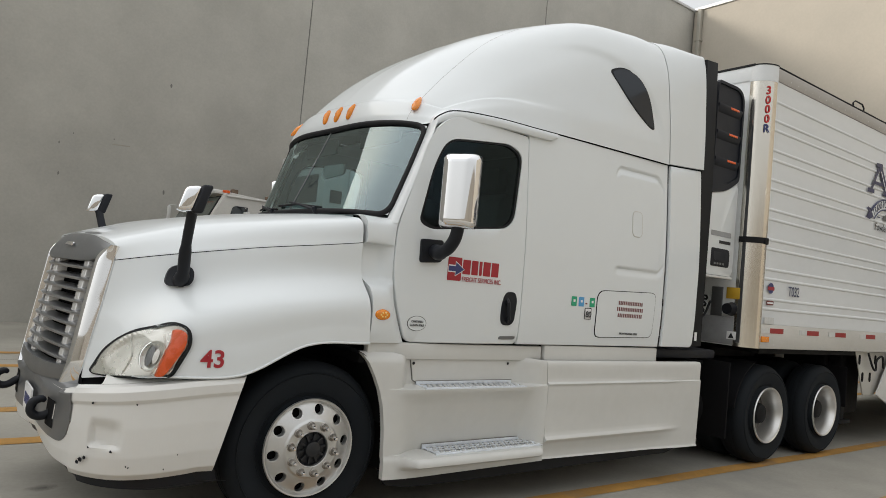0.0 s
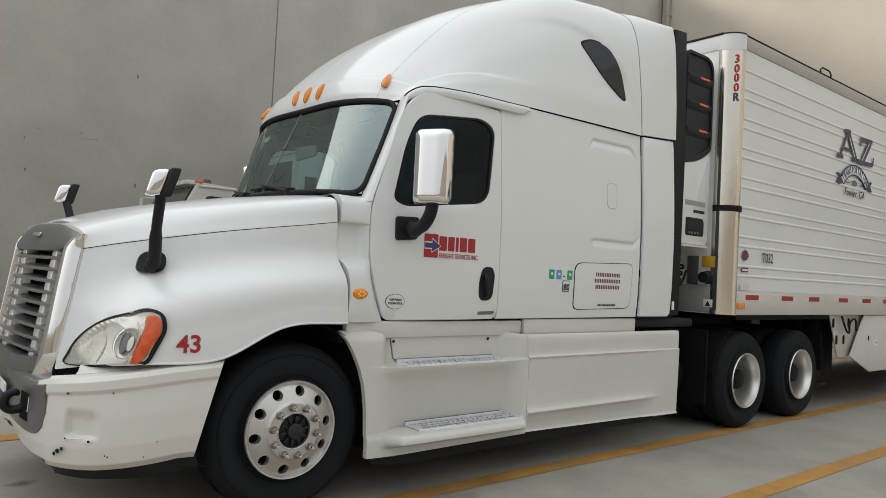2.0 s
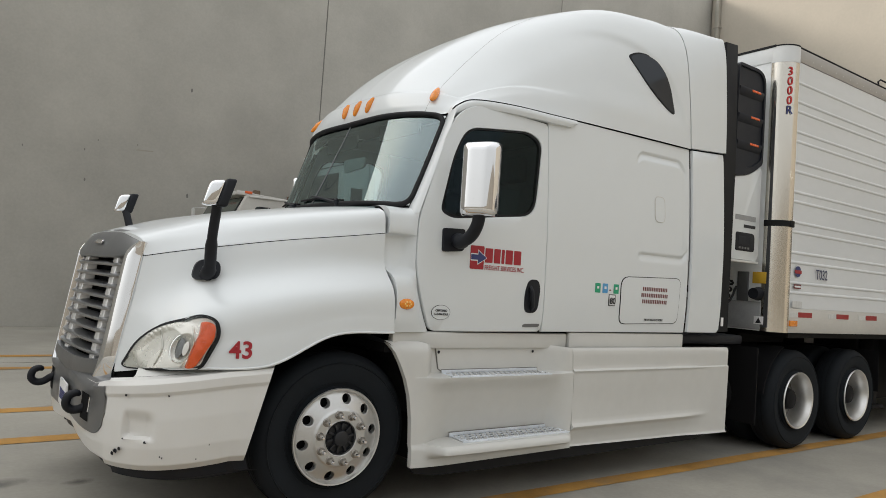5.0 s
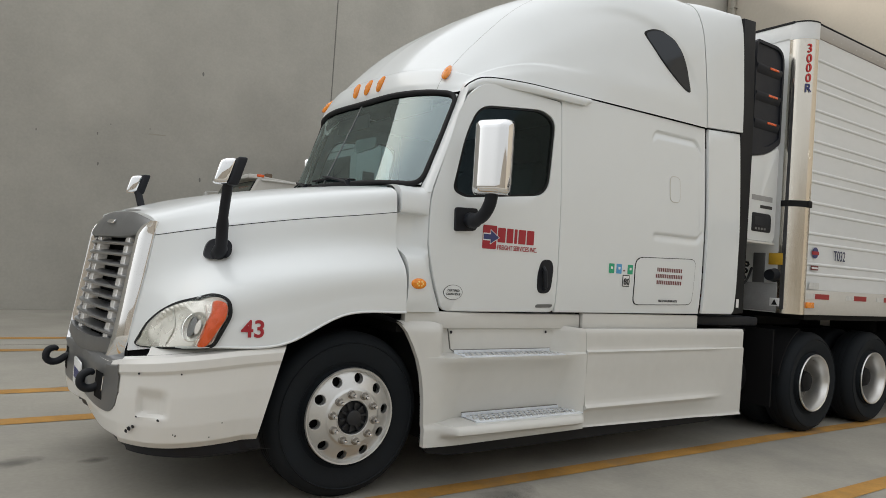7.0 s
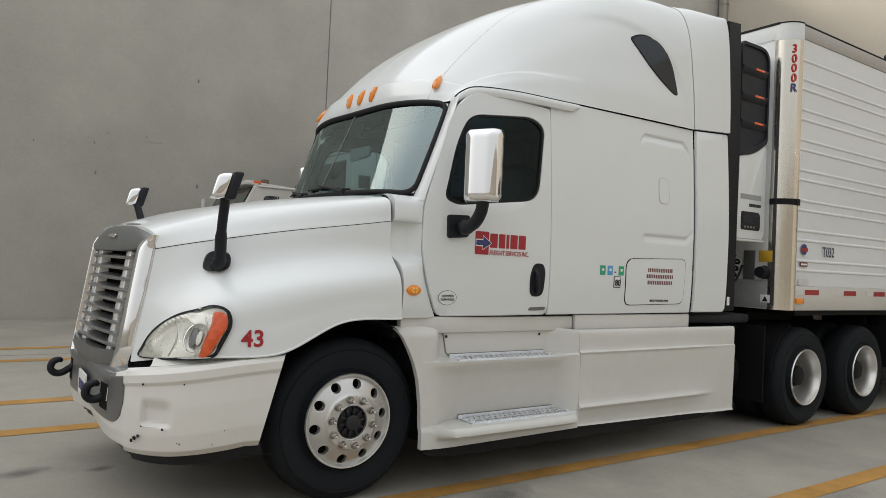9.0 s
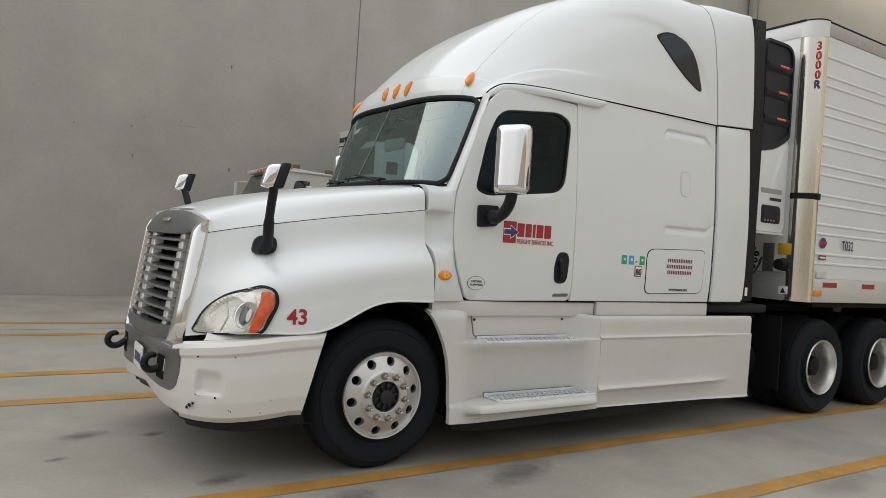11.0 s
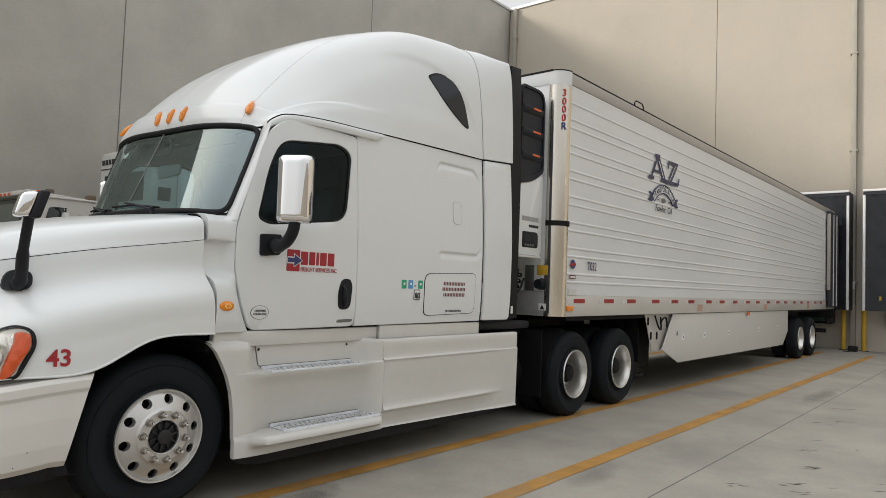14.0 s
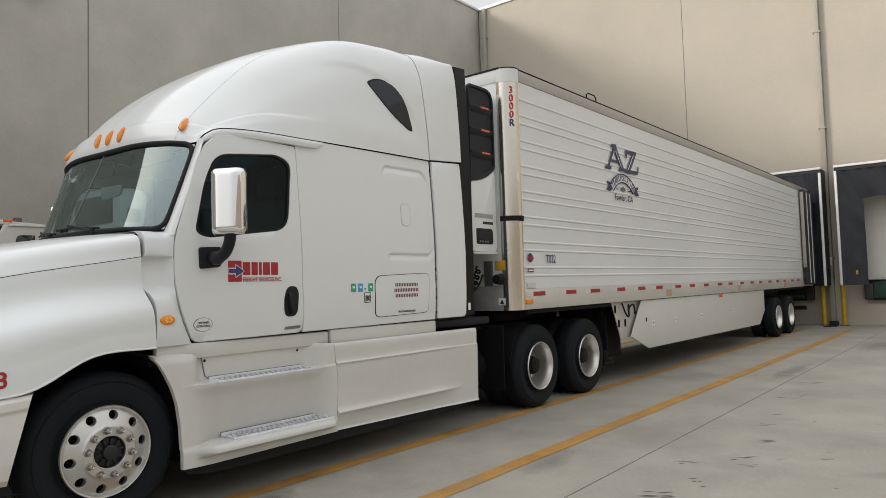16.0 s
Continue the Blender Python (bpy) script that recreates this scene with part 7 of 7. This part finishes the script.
for s in (-1, 1):
    out = rounded([(4.12, 2.70, 0.02), (4.36, 2.735, 0.2), (4.60, 2.87, 0.05), (4.60, 3.815, 0.17), (4.12, 3.815, 0.02)])
    hollow = rounded([(4.13, 2.80, 0.02), (4.36, 2.80, 0.15), (4.572, 2.91, 0.05), (4.572, 3.785, 0.14), (4.13, 3.785, 0.02)])
    gp = part("side_grille", panel(out, lambda a, b: 1.118, hole=hollow, s=s, rings=3, n=120, fold=0.03, soft=0.008), DARK_BLUE_PLASTIC, unit)
    part("grille_back", prism(hollow, "y", min(s * 1.096, s * 1.101), max(s * 1.096, s * 1.101)), DARK_BLUE_PLASTIC, gp)
    for k in range(3):
        z = 3.02 + k * 0.265
        lv = [(s * 1.098, z - 0.05), (s * 1.114, z - 0.035), (s * 1.130, z + 0.02), (s * 1.126, z + 0.035), (s * 1.098, z + 0.04)]
        part("louvre", prism(lv, "x", 4.13, 4.555, 0.004), DARK_BLUE_PLASTIC, gp)
        part("marker_strip", box(4.335, 4.49, min(s * 1.122, s * 1.133), max(s * 1.122, s * 1.133), z + 0.008, z + 0.030, 0.004), ORANGE, gp, "orange marker strip")
    # lower cover with a rounded edge, the display and the name plates
    part("lower_cover", prism(rounded([(4.13, 1.90, 0.03), (4.60, 1.90, 0.05), (4.60, 2.85, 0.04), (4.36, 2.73, 0.2), (4.13, 2.69, 0.02)]), "y", min(s * 1.082, s * 1.108), max(s * 1.082, s * 1.108), 0.012), WHITE, unit)
    disp = part("control_panel", prism(rounded([(4.20, 1.985, 0.02), (4.52, 1.985, 0.03), (4.52, 2.165, 0.05), (4.20, 2.165, 0.02)]), "y", min(s * 1.106, s * 1.114), max(s * 1.106, s * 1.114), 0.003), BLACK_PLASTIC, unit, "dark control display")
    part("screen", box(4.24, 4.44, min(s * 1.1135, s * 1.1155), max(s * 1.1135, s * 1.1155), 2.05, 2.13), DARK_BLUE_PLASTIC, disp)
    for k in range(4):
        part("key", box(4.25 + k * 0.05, 4.28 + k * 0.05, min(s * 1.1135, s * 1.116), max(s * 1.1135, s * 1.116), 2.005, 2.025), SATIN, disp)
    part("name_strip", box(4.18, 4.53, min(s * 1.107, s * 1.111), max(s * 1.107, s * 1.111), 2.285, 2.335), LOWER_PLATE, unit, "plain metallic name strip")
    part("model_bar", box(4.33, 4.53, min(s * 1.107, s * 1.111), max(s * 1.107, s * 1.111), 2.215, 2.245), BLACK_INK, unit)
    part("drip_lip", box(4.14, 4.61, min(s * 1.07, s * 1.112), max(s * 1.07, s * 1.112), 1.872, 1.897, 0.008), WHITE_DULL, unit)
part("mount_frame", box(4.60, 4.687, -0.95, 0.95, 1.95, 3.75, 0.004), CHASSIS, unit)
part("front_grille", prism([(-0.95, 2.8), (0.95, 2.8), (0.95, 3.78), (-0.95, 3.78)], "x", 4.08, 4.105, 0.004), BLACK_PLASTIC, unit)
unit.location.x -= 0.067
# air lines between tractor and trailer
for k, (y, mt) in enumerate(((-0.86, BLACK_RUBBER), (-0.92, BLACK_RUBBER), (-0.80, material("red_hose", (0.12, 0.02, 0.02), 0.6)))):
    ho = thing("air_line", (3.4, y, 1.6), "coiled black air line between tractor and trailer", "hose", "air lines")
    P = [(3.35, y + 0.2, 2.2), (3.6, y, 1.75 - 0.1 * k), (3.95, y - 0.03, 1.36 - 0.04 * k), (4.3, y - 0.04, 1.48), (4.52, y + 0.02, 1.72 - 0.08 * k)]
    q = spline(P, 120)
    c = [tuple(np.array(p) + 0.035 * np.array((0, math.cos(i * 0.8), math.sin(i * 0.8)))) for i, p in enumerate(q)] if k == 0 else [tuple(p) for p in q]
    part("hose", tube(c, 0.012, seg=6), mt, ho)


# ---- lettering and decals ----
def on_side(surf, x, z, out=0.004):
    """A place on a near-side surface and the axes along it."""
    e = 0.04
    p = Vector((x, -surf(x, z) - out, z))
    r = Vector((2 * e, -(surf(x + e, z) - surf(x - e, z)), 0)).normalized()
    u = Vector((0, -(surf(x, z + e) - surf(x, z - e)), 2 * e)).normalized()
    return p, (r, u)


def sign(x0, x1, z0, z1, surf, mat, name="decal", parent=None, lift=0.003, r=0.003, label=""):
    return part(name, panel(rounded([(x0, z0, r), (x1, z0, r), (x1, z1, r), (x0, z1, r)], 3), surf, lift=lift, rings=3, n=64, fold=0.002, soft=0.0), mat, parent, label)


def words(text, x, z, h, mat, surf, parent, name="lettering", label="", spread=1.0, squeeze=1.0, out=0.004):
    p, ax = on_side(surf, x, z, out)
    return lettering(name, text, h, mat, parent, p, ax, label, spread, squeeze)


def flat_trailer(a, b):
    return TY + 0.006


# company mark on the door: red block with a blue arrow and plain red bars
el = sign(0.862, 0.975, 1.598, 1.758, cab_half, RED_INK, "company_mark", tractor, 0.003, label="red company mark with plain bars and a blue arrow")
ar = [(0.868, 1.662), (0.925, 1.662), (0.925, 1.635), (0.995, 1.678), (0.925, 1.725), (0.925, 1.697), (0.868, 1.697)]
part("arrow_edge", panel([(a + (0.006 if a > 0.93 else -0.003), b + (0.008 if b > 1.68 else -0.008 if b < 1.67 else 0)) for a, b in ar], cab_half, lift=0.004, rings=2, n=120, fold=0.002, soft=0, centre=(0.935, 1.679)), WHITE_INK, el)
part("arrow", panel(ar, cab_half, lift=0.0052, rings=2, n=120, fold=0.002, soft=0, centre=(0.935, 1.679)), BLUE_INK, el)
for k, (a, b) in enumerate(((0.985, 1.05), (1.062, 1.118), (1.13, 1.155), (1.167, 1.232), (1.244, 1.31))):
    sign(a, b, 1.648, 1.748, cab_half, RED_INK, "bar", el)
words("FREIGHT SERVICES INC.", 1.162, 1.612, 0.034, RED_INK, cab_half, tractor, spread=0.1, squeeze=0.74)
words("43", -0.663, 1.044, 0.095, RED_INK, number_half, tractor, "unit_number", "dark red unit number", spread=0.7, out=0.006)
cx, cz = 0.668, 1.292
ring = [(cx + 0.07 * math.cos(a), cz + 0.05 * math.sin(a)) for a in np.linspace(0, 2 * math.pi, 40, endpoint=False)]
st = part("round_sticker", panel(ring, cab_half, lift=0.003, rings=3, n=60, fold=0.002, soft=0), BLACK_INK, tractor, "round black and white sticker")
part("sticker_face", panel([(cx + (a - cx) * 0.95, cz + (b - cz) * 0.95) for a, b in ring], cab_half, lift=0.0042, rings=3, n=60, fold=0.002, soft=0), WHITE, st)
words("CERTIFIED", cx, cz + 0.012, 0.014, BLACK_INK, cab_half, tractor, spread=0.1, out=0.007)
words("CLEAN IDLE", cx, cz - 0.012, 0.014, BLACK_INK, cab_half, tractor, spread=0.1, out=0.007)
for x0, mt in ((2.10, GREEN_INK), (2.185, SKYBLUE_INK), (2.315, GREEN_INK)):
    sq = sign(x0, x0 + 0.06, 1.49, 1.565, cab_half, mt, "sticker", tractor, label="small coloured programme sticker")
    sign(x0 + 0.02, x0 + 0.042, 1.522, 1.542, cab_half, WHITE_INK, "bar", sq, 0.0045)
sq = sign(2.265, 2.285, 1.51, 1.52, cab_half, MAROON_INK, "sticker", tractor)
sq = sign(2.262, 2.342, 1.39, 1.482, cab_half, BLACK_INK, "number_sticker", tractor, label="black and white number sticker")
sign(2.268, 2.336, 1.396, 1.476, cab_half, WHITE_INK, "field", sq, 0.0042)
words("80", 2.302, 1.428, 0.05, BLACK_INK, cab_half, tractor, "number", spread=0.3, out=0.011)
for z, w in ((1.545, 0.33), (1.493, 0.36), (1.441, 0.33)):
    x0 = 2.835 - w / 2
    k = 0
    while x0 < 2.835 + w / 2 - 0.01:
        sign(x0, x0 + 0.013, z - 0.016, z + 0.016, cab_half, MAROON_INK, "bar", bag, 0.0085, 0.001)
        x0 += 0.0235
words("FIRE EXTINGUISHER INSIDE", 2.83, 1.288, 0.018, BLACK_INK, cab_half, tractor, spread=0.1, squeeze=0.8, out=0.011)
sign(3.86, 3.90, 1.25, 1.33, lambda a, b: 1.166, WHITE_INK, "flap_sticker", tractor, label="small white sticker on the rubber flap")
# chips and scuffs on the bumper
rnd = random.Random(5)


def bumper_half(x, z):
    q = cols[:, 3]
    i = np.argsort(np.abs(q[:, 0] - x))[:2]
    return float(-np.mean(q[i, 1]))


for cx_, cz_, r_ in ((-1.215, 0.485, 0.008), (-1.20, 0.50, 0.006), (-1.225, 0.47, 0.007), (-1.19, 0.785, 0.005), (-1.01, 0.80, 0.004), (-0.80, 0.545, 0.003), (-1.02, 0.475, 0.004), (-1.03, 0.48, 0.003), (-0.86, 0.47, 0.003), (-1.19, 0.555, 0.004), (-1.10, 0.55, 0.006)):
    bm = panel([(cx_ + r_ * (0.6 + 0.5 * rnd.random()) * math.cos(a), cz_ + r_ * (0.9 + 0.9 * rnd.random()) * math.sin(a)) for a in np.linspace(0, 2 * math.pi, 11, endpoint=False)], bumper_half, lift=0.002, rings=1, n=22, fold=0.003, soft=0)
    part("chip", bm, BLACK_PLASTIC, bump)

# trailer markings
BRIGHT_RED = material("bright_red_vinyl", (0.55, 0.03, 0.03), 0.5, vary=0.08)
for k, (ch, z) in enumerate(zip("3000R", (3.825, 3.725, 3.63, 3.53, 3.43))):
    a = 0.95
    pxc, pyc = TX0 + CR - (CR + 0.011) * math.cos(a), -(TY - CR + (CR + 0.011) * math.sin(a))
    nrm = Vector((-math.cos(a), -math.sin(a), 0))
    rt = Vector((-nrm.y, nrm.x, 0))
    lettering("post_number", ch, 0.085, BRIGHT_RED if k < 4 else BLUE_INK, trailer, Vector((pxc, pyc, z)) + nrm * 0.007, (rt, (0, 0, 1)), "red and blue number on the corner post" if k == 0 else "", spread=0.35, squeeze=0.95)
words("T032", 5.42, 1.815, 0.105, NAVY, flat_trailer, trailer, "trailer_number", "dark blue trailer number", spread=0.3, squeeze=0.80)
ring = [(4.94 + 0.055 * math.cos(a), 1.828 + 0.055 * math.sin(a)) for a in np.linspace(0, 2 * math.pi, 30, endpoint=False)]
b = part("maker_badge", panel(ring, flat_trailer, lift=0.004, rings=2, n=40, fold=0.003, soft=0), BLUE_INK, trailer, "round blue and red maker badge")
sign(4.875, 5.005, 1.808, 1.843, flat_trailer, RED_INK, "bar", b, 0.006)
b = sign(4.872, 5.01, 1.655, 1.70, flat_trailer, MAROON_INK, "label", trailer, 0.003, label="small red maker label")
sign(4.882, 5.0, 1.668, 1.686, flat_trailer, WHITE_INK, "bar", b, 0.0045)
sign(4.85, 5.04, 1.465, 1.53, flat_trailer, TAPE_WHITE, "label", trailer, 0.003, label="pale data label")
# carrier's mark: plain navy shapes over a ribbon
def strokes(lines, w, lift=0.010):
    """Upright plain strokes (x0, z0, x1, z1) on the trailer's side as one flat mesh."""
    made = bmesh.new()
    for x0, z0, x1, z1 in lines:
        d = Vector((x1 - x0, z1 - z0)).normalized()
        nx_, nz_ = -d.y * w / 2, d.x * w / 2
        vs = [made.verts.new((x, -TY - lift, z)) for x, z in ((x0 + nx_, z0 + nz_), (x1 + nx_, z1 + nz_), (x1 - nx_, z1 - nz_), (x0 - nx_, z0 - nz_))]
        made.faces.new(vs)
    return made


mk = part("carrier_mark", strokes([(7.40, 3.53, 7.66, 3.20)], 0.105), NAVY, trailer, "navy carrier mark of two tall letters above a ribbon")
for k, (line, w) in enumerate((((7.18, 3.20, 7.40, 3.53), 0.05), ((7.27, 3.30, 7.56, 3.305), 0.04), ((7.08, 3.185, 7.27, 3.19), 0.05), ((7.53, 3.195, 7.76, 3.205), 0.05), ((7.29, 3.525, 7.47, 3.535), 0.05), ((7.80, 3.495, 8.18, 3.51), 0.055), ((7.81, 3.505, 7.795, 3.40), 0.045), ((8.11, 3.50, 7.84, 3.19), 0.105), ((7.71, 3.19, 8.20, 3.205), 0.055), ((8.20, 3.20, 8.225, 3.31), 0.045))):
    part("stroke", strokes([line], w, 0.0108 + 0.0007 * k), NAVY, mk)
for line in ((7.425, 3.46, 7.60, 3.235), (8.06, 3.475, 7.84, 3.22)):
    part("inline", strokes([line], 0.016, 0.019), WHITE_INK, mk)
RX, RZ, RR, RI, RA = 7.66, 2.526, 0.604, 0.480, 0.80  # ribbon: middle of its arc, radii and half angle
rows = np.array([[(RX + q * math.cos(a), -TY - 0.010, RZ + q * math.sin(a)) for a in np.linspace(math.pi / 2 + RA, math.pi / 2 - RA, 24)] for q in (RR, RI)])
part("ribbon", sheet(rows, (0, 0.003, 0)), TRAILER_WHITE, mk)
for edge in rows:
    part("ribbon_edge", tube([(p[0], -TY - 0.009, p[2]) for p in edge], 0.010, seg=6), NAVY, mk)
for i, ch in enumerate("TRANSPORTATION"):
    a = math.pi / 2 + (RA - 0.07) * (1 - 2 * i / 13)
    q = (RR + RI) / 2
    lettering("ribbon_letter", ch, 0.088, NAVY, mk, (RX + q * math.cos(a), -TY - 0.0125, RZ + q * math.sin(a)), ((math.sin(a), 0, -math.cos(a)), (math.cos(a), 0, math.sin(a))), spread=0.5, squeeze=0.62)
for sx in (-1, 1):
    poly = [(RX + sx * a, b) for a, b in ((0.44, 2.965), (0.53, 2.985), (0.565, 2.955), (0.50, 2.925), (0.53, 2.885), (0.58, 2.85), (0.47, 2.835), (0.40, 2.865), (0.345, 2.87))]
    part("ribbon_tail", panel(poly, flat_trailer, lift=0.0035, rings=1, n=60, fold=0.002, soft=0, centre=(RX + sx * 0.46, 2.905)), NAVY, mk)
    sign(RX + sx * 0.21 - 0.05, RX + sx * 0.21 + 0.05, 2.885, 2.897, flat_trailer, NAVY, "flourish", mk)
part("ornament", panel([(7.57, 2.885), (7.66, 2.865), (7.75, 2.885), (7.71, 2.925), (7.66, 2.945), (7.61, 2.925)], flat_trailer, lift=0.003, rings=1, n=40, fold=0.002, soft=0), SATIN, mk)
for word, wx in (("Fowler,", 7.555), ("CA", 7.895)):
    lettering("place_name", word, 0.098, BLACK_INK, trailer, (wx, -TY - 0.010, 2.765), ((1, 0, 0), (0.18, 0, 1)), "black place name in slanted writing", spread=0.2, squeeze=1.0)

# ---- second truck, two lanes away ----
OLD_WHITE = material("dusty_white_paint", (0.5, 0.485, 0.45), 0.5, vary=0.1, scale=2, spots=0.3, spot_colour=(0.36, 0.33, 0.28))
RUSTY = material("rusty_vent", (0.13, 0.09, 0.06), 0.8, vary=0.3, scale=12)
t2 = thing("day_cab_truck", (2.0, 8.0, 0), "older white flat-roofed truck with roof marker lamps, parked by the wall", "truck")
Y0, Y1 = 6.9, 9.1
cabp = [(1.16, 1.25), (1.20, 2.0), (1.50, 2.60), (1.58, 2.68), (2.60, 2.62), (2.64, 1.25)]
part("cab", prism(cabp, "y", Y0, Y1, 0.04), OLD_WHITE, t2)
OLD_GLASS = material("dim_green_glass", (0.05, 0.065, 0.055), 0.12, vary=0.1, spec=0.6)
part("windscreen", prism([(1.178, 2.0), (1.205, 2.0), (1.500, 2.59), (1.473, 2.59)], "y", Y0 + 0.14, Y1 - 0.14), OLD_GLASS, t2, "greenish windscreen")
part("windscreen_seal", prism([(1.183, 1.97), (1.205, 1.97), (1.512, 2.605), (1.485, 2.605)], "y", Y0 + 0.11, Y1 - 0.11), BLACK_RUBBER, t2)
part("roof_strip", box(1.38, 1.60, Y0 + 0.15, Y1 - 0.15, 2.64, 2.71, 0.012), WHITE_DULL, t2, "white lamp strip on the roof edge")
for k in range(3):
    y = Y0 + 0.9 + k * 0.2
    part("marker_lamp", box(1.36, 1.385, y - 0.045, y + 0.045, 2.645, 2.69, 0.008), ORANGE, t2, "amber roof marker lamp")
part("side_lamp", box(1.47, 1.60, Y0 - 0.02, Y0 + 0.0, 2.655, 2.70, 0.006), ORANGE, t2, "amber roof marker lamp")
for a, b, h in ((1.56, 1.92, 2.46), (2.10, 2.50, 2.36)):
    part("side_window", prism(rounded([(a, 1.95, 0.06), (b, 1.95, 0.06), (b, h, 0.06), (a + (0.12 if a < 2 else 0.0), h, 0.06)]), "y", Y0 - 0.012, Y0 + 0.01, 0.004), material("cab_side_glass", (0.025, 0.03, 0.03), 0.08), t2, "dark side window")
part("drip_rail", box(1.55, 2.5, Y0 - 0.025, Y0 - 0.0, 2.60, 2.63, 0.006), WHITE_DULL, t2)
part("roof_vent", box(1.78, 1.90, 7.3, 7.42, 2.64, 2.78, 0.02), RUSTY, t2)
part("roof_vent", box(2.42, 2.56, 7.2, 7.36, 2.62, 2.74, 0.02), RUSTY, t2)
part("mirror_head", box(1.22, 1.28, Y1 + 0.12, Y1 + 0.20, 2.05, 2.48, 0.015), WHITE_DULL, t2, "white mirror head")
part("mirror_arm", tube([(1.44, Y1, 2.5), (1.25, Y1 + 0.16, 2.5), (1.25, Y1 + 0.16, 2.03), (1.3, Y1, 2.0)], 0.013, seg=6), GALVANISED, t2)
part("wheel", lathe([(0.28, 0.0), (0.42, 0.0), (0.49, -0.045), (0.5, -0.23), (0.41, -0.28)], (1.85, 6.95, 0.5), 40, s=-1), TYRE, t2)
part("wheel", lathe([(0.28, 0.0), (0.42, 0.0), (0.49, -0.045), (0.5, -0.23), (0.41, -0.28)], (1.85, 9.05, 0.5), 40, s=1), TYRE, t2)
part("frame", box(1.3, 6.0, 7.6, 8.4, 0.7, 1.0, 0.01), CHASSIS, t2)
for ax in (4.6, 5.9):
    for yy, ss in ((6.9, -1), (9.1, 1)):
        part("wheel", lathe([(0.28, -0.1), (0.42, 0.0), (0.49, -0.045), (0.5, -0.23), (0.41, -0.28)], (ax, yy, 0.5), 40, s=ss), TYRE, t2)
part("door_mirror", box(1.86, 1.94, Y0 - 0.16, Y0 - 0.04, 1.95, 2.38, 0.015), WHITE_DULL, t2, "white mirror head")
part("mirror_arm", tube([(1.75, Y0, 2.45), (1.9, Y0 - 0.1, 2.45), (1.9, Y0 - 0.1, 1.9)], 0.014, seg=6), BLACK_PLASTIC, t2)
t2.location.x += 0.55
t2.scale.z = 1.045
t3 = thing("parked_reefer_trailer", (3.6, 8.0, 0), "white refrigerated trailer behind the older truck", "trailer")
part("box_body", box(4.25, 19.6, 6.75, 9.3, 1.2, 4.05, 0.05), TRAILER_WHITE, t3)
part("landing_gear", box(6.6, 6.8, 7.0, 9.0, 0.0, 1.2), CHASSIS, t3)
for ax in (15.6, 16.9):
    for yy, ss in ((6.78, -1), (9.27, 1)):
        part("wheel", lathe([(0.0, -0.05), (0.28, -0.1), (0.42, 0.0), (0.49, -0.045), (0.5, -0.23), (0.41, -0.28)], (ax, yy, 0.5), 40, s=ss), TYRE, t3)
u2 = thing("refrigeration_unit", (3.0, 8.0, 1.8), "white refrigeration unit with a dark bar mark on a parked trailer", "refrigeration unit")
part("housing", box(3.7, 4.25, 6.95, 9.05, 1.9, 3.94, 0.06), WHITE_DULL, u2)
part("band", box(3.692, 3.70, 6.99, 9.0, 3.58, 3.60), BLACK_INK, u2)
for k in range(6):
    part("bar", box(3.76 + k * 0.068, 3.815 + k * 0.068, 6.943, 6.949, 3.68, 3.77), BLACK_INK, u2)
    part("bar", box(3.69, 3.699, 8.86 - k * 0.14, 8.96 - k * 0.14, 3.68, 3.78), BLACK_INK, u2)
part("grille", box(3.685, 3.70, 7.2, 8.8, 2.9, 3.45, 0.006), BLACK_PLASTIC, u2)
part("door_grille", box(3.85, 4.1, 6.94, 6.95, 2.9, 3.15, 0.003), BLACK_PLASTIC, u2)
for ob in (t3, u2):
    ob.location.x += 0.25
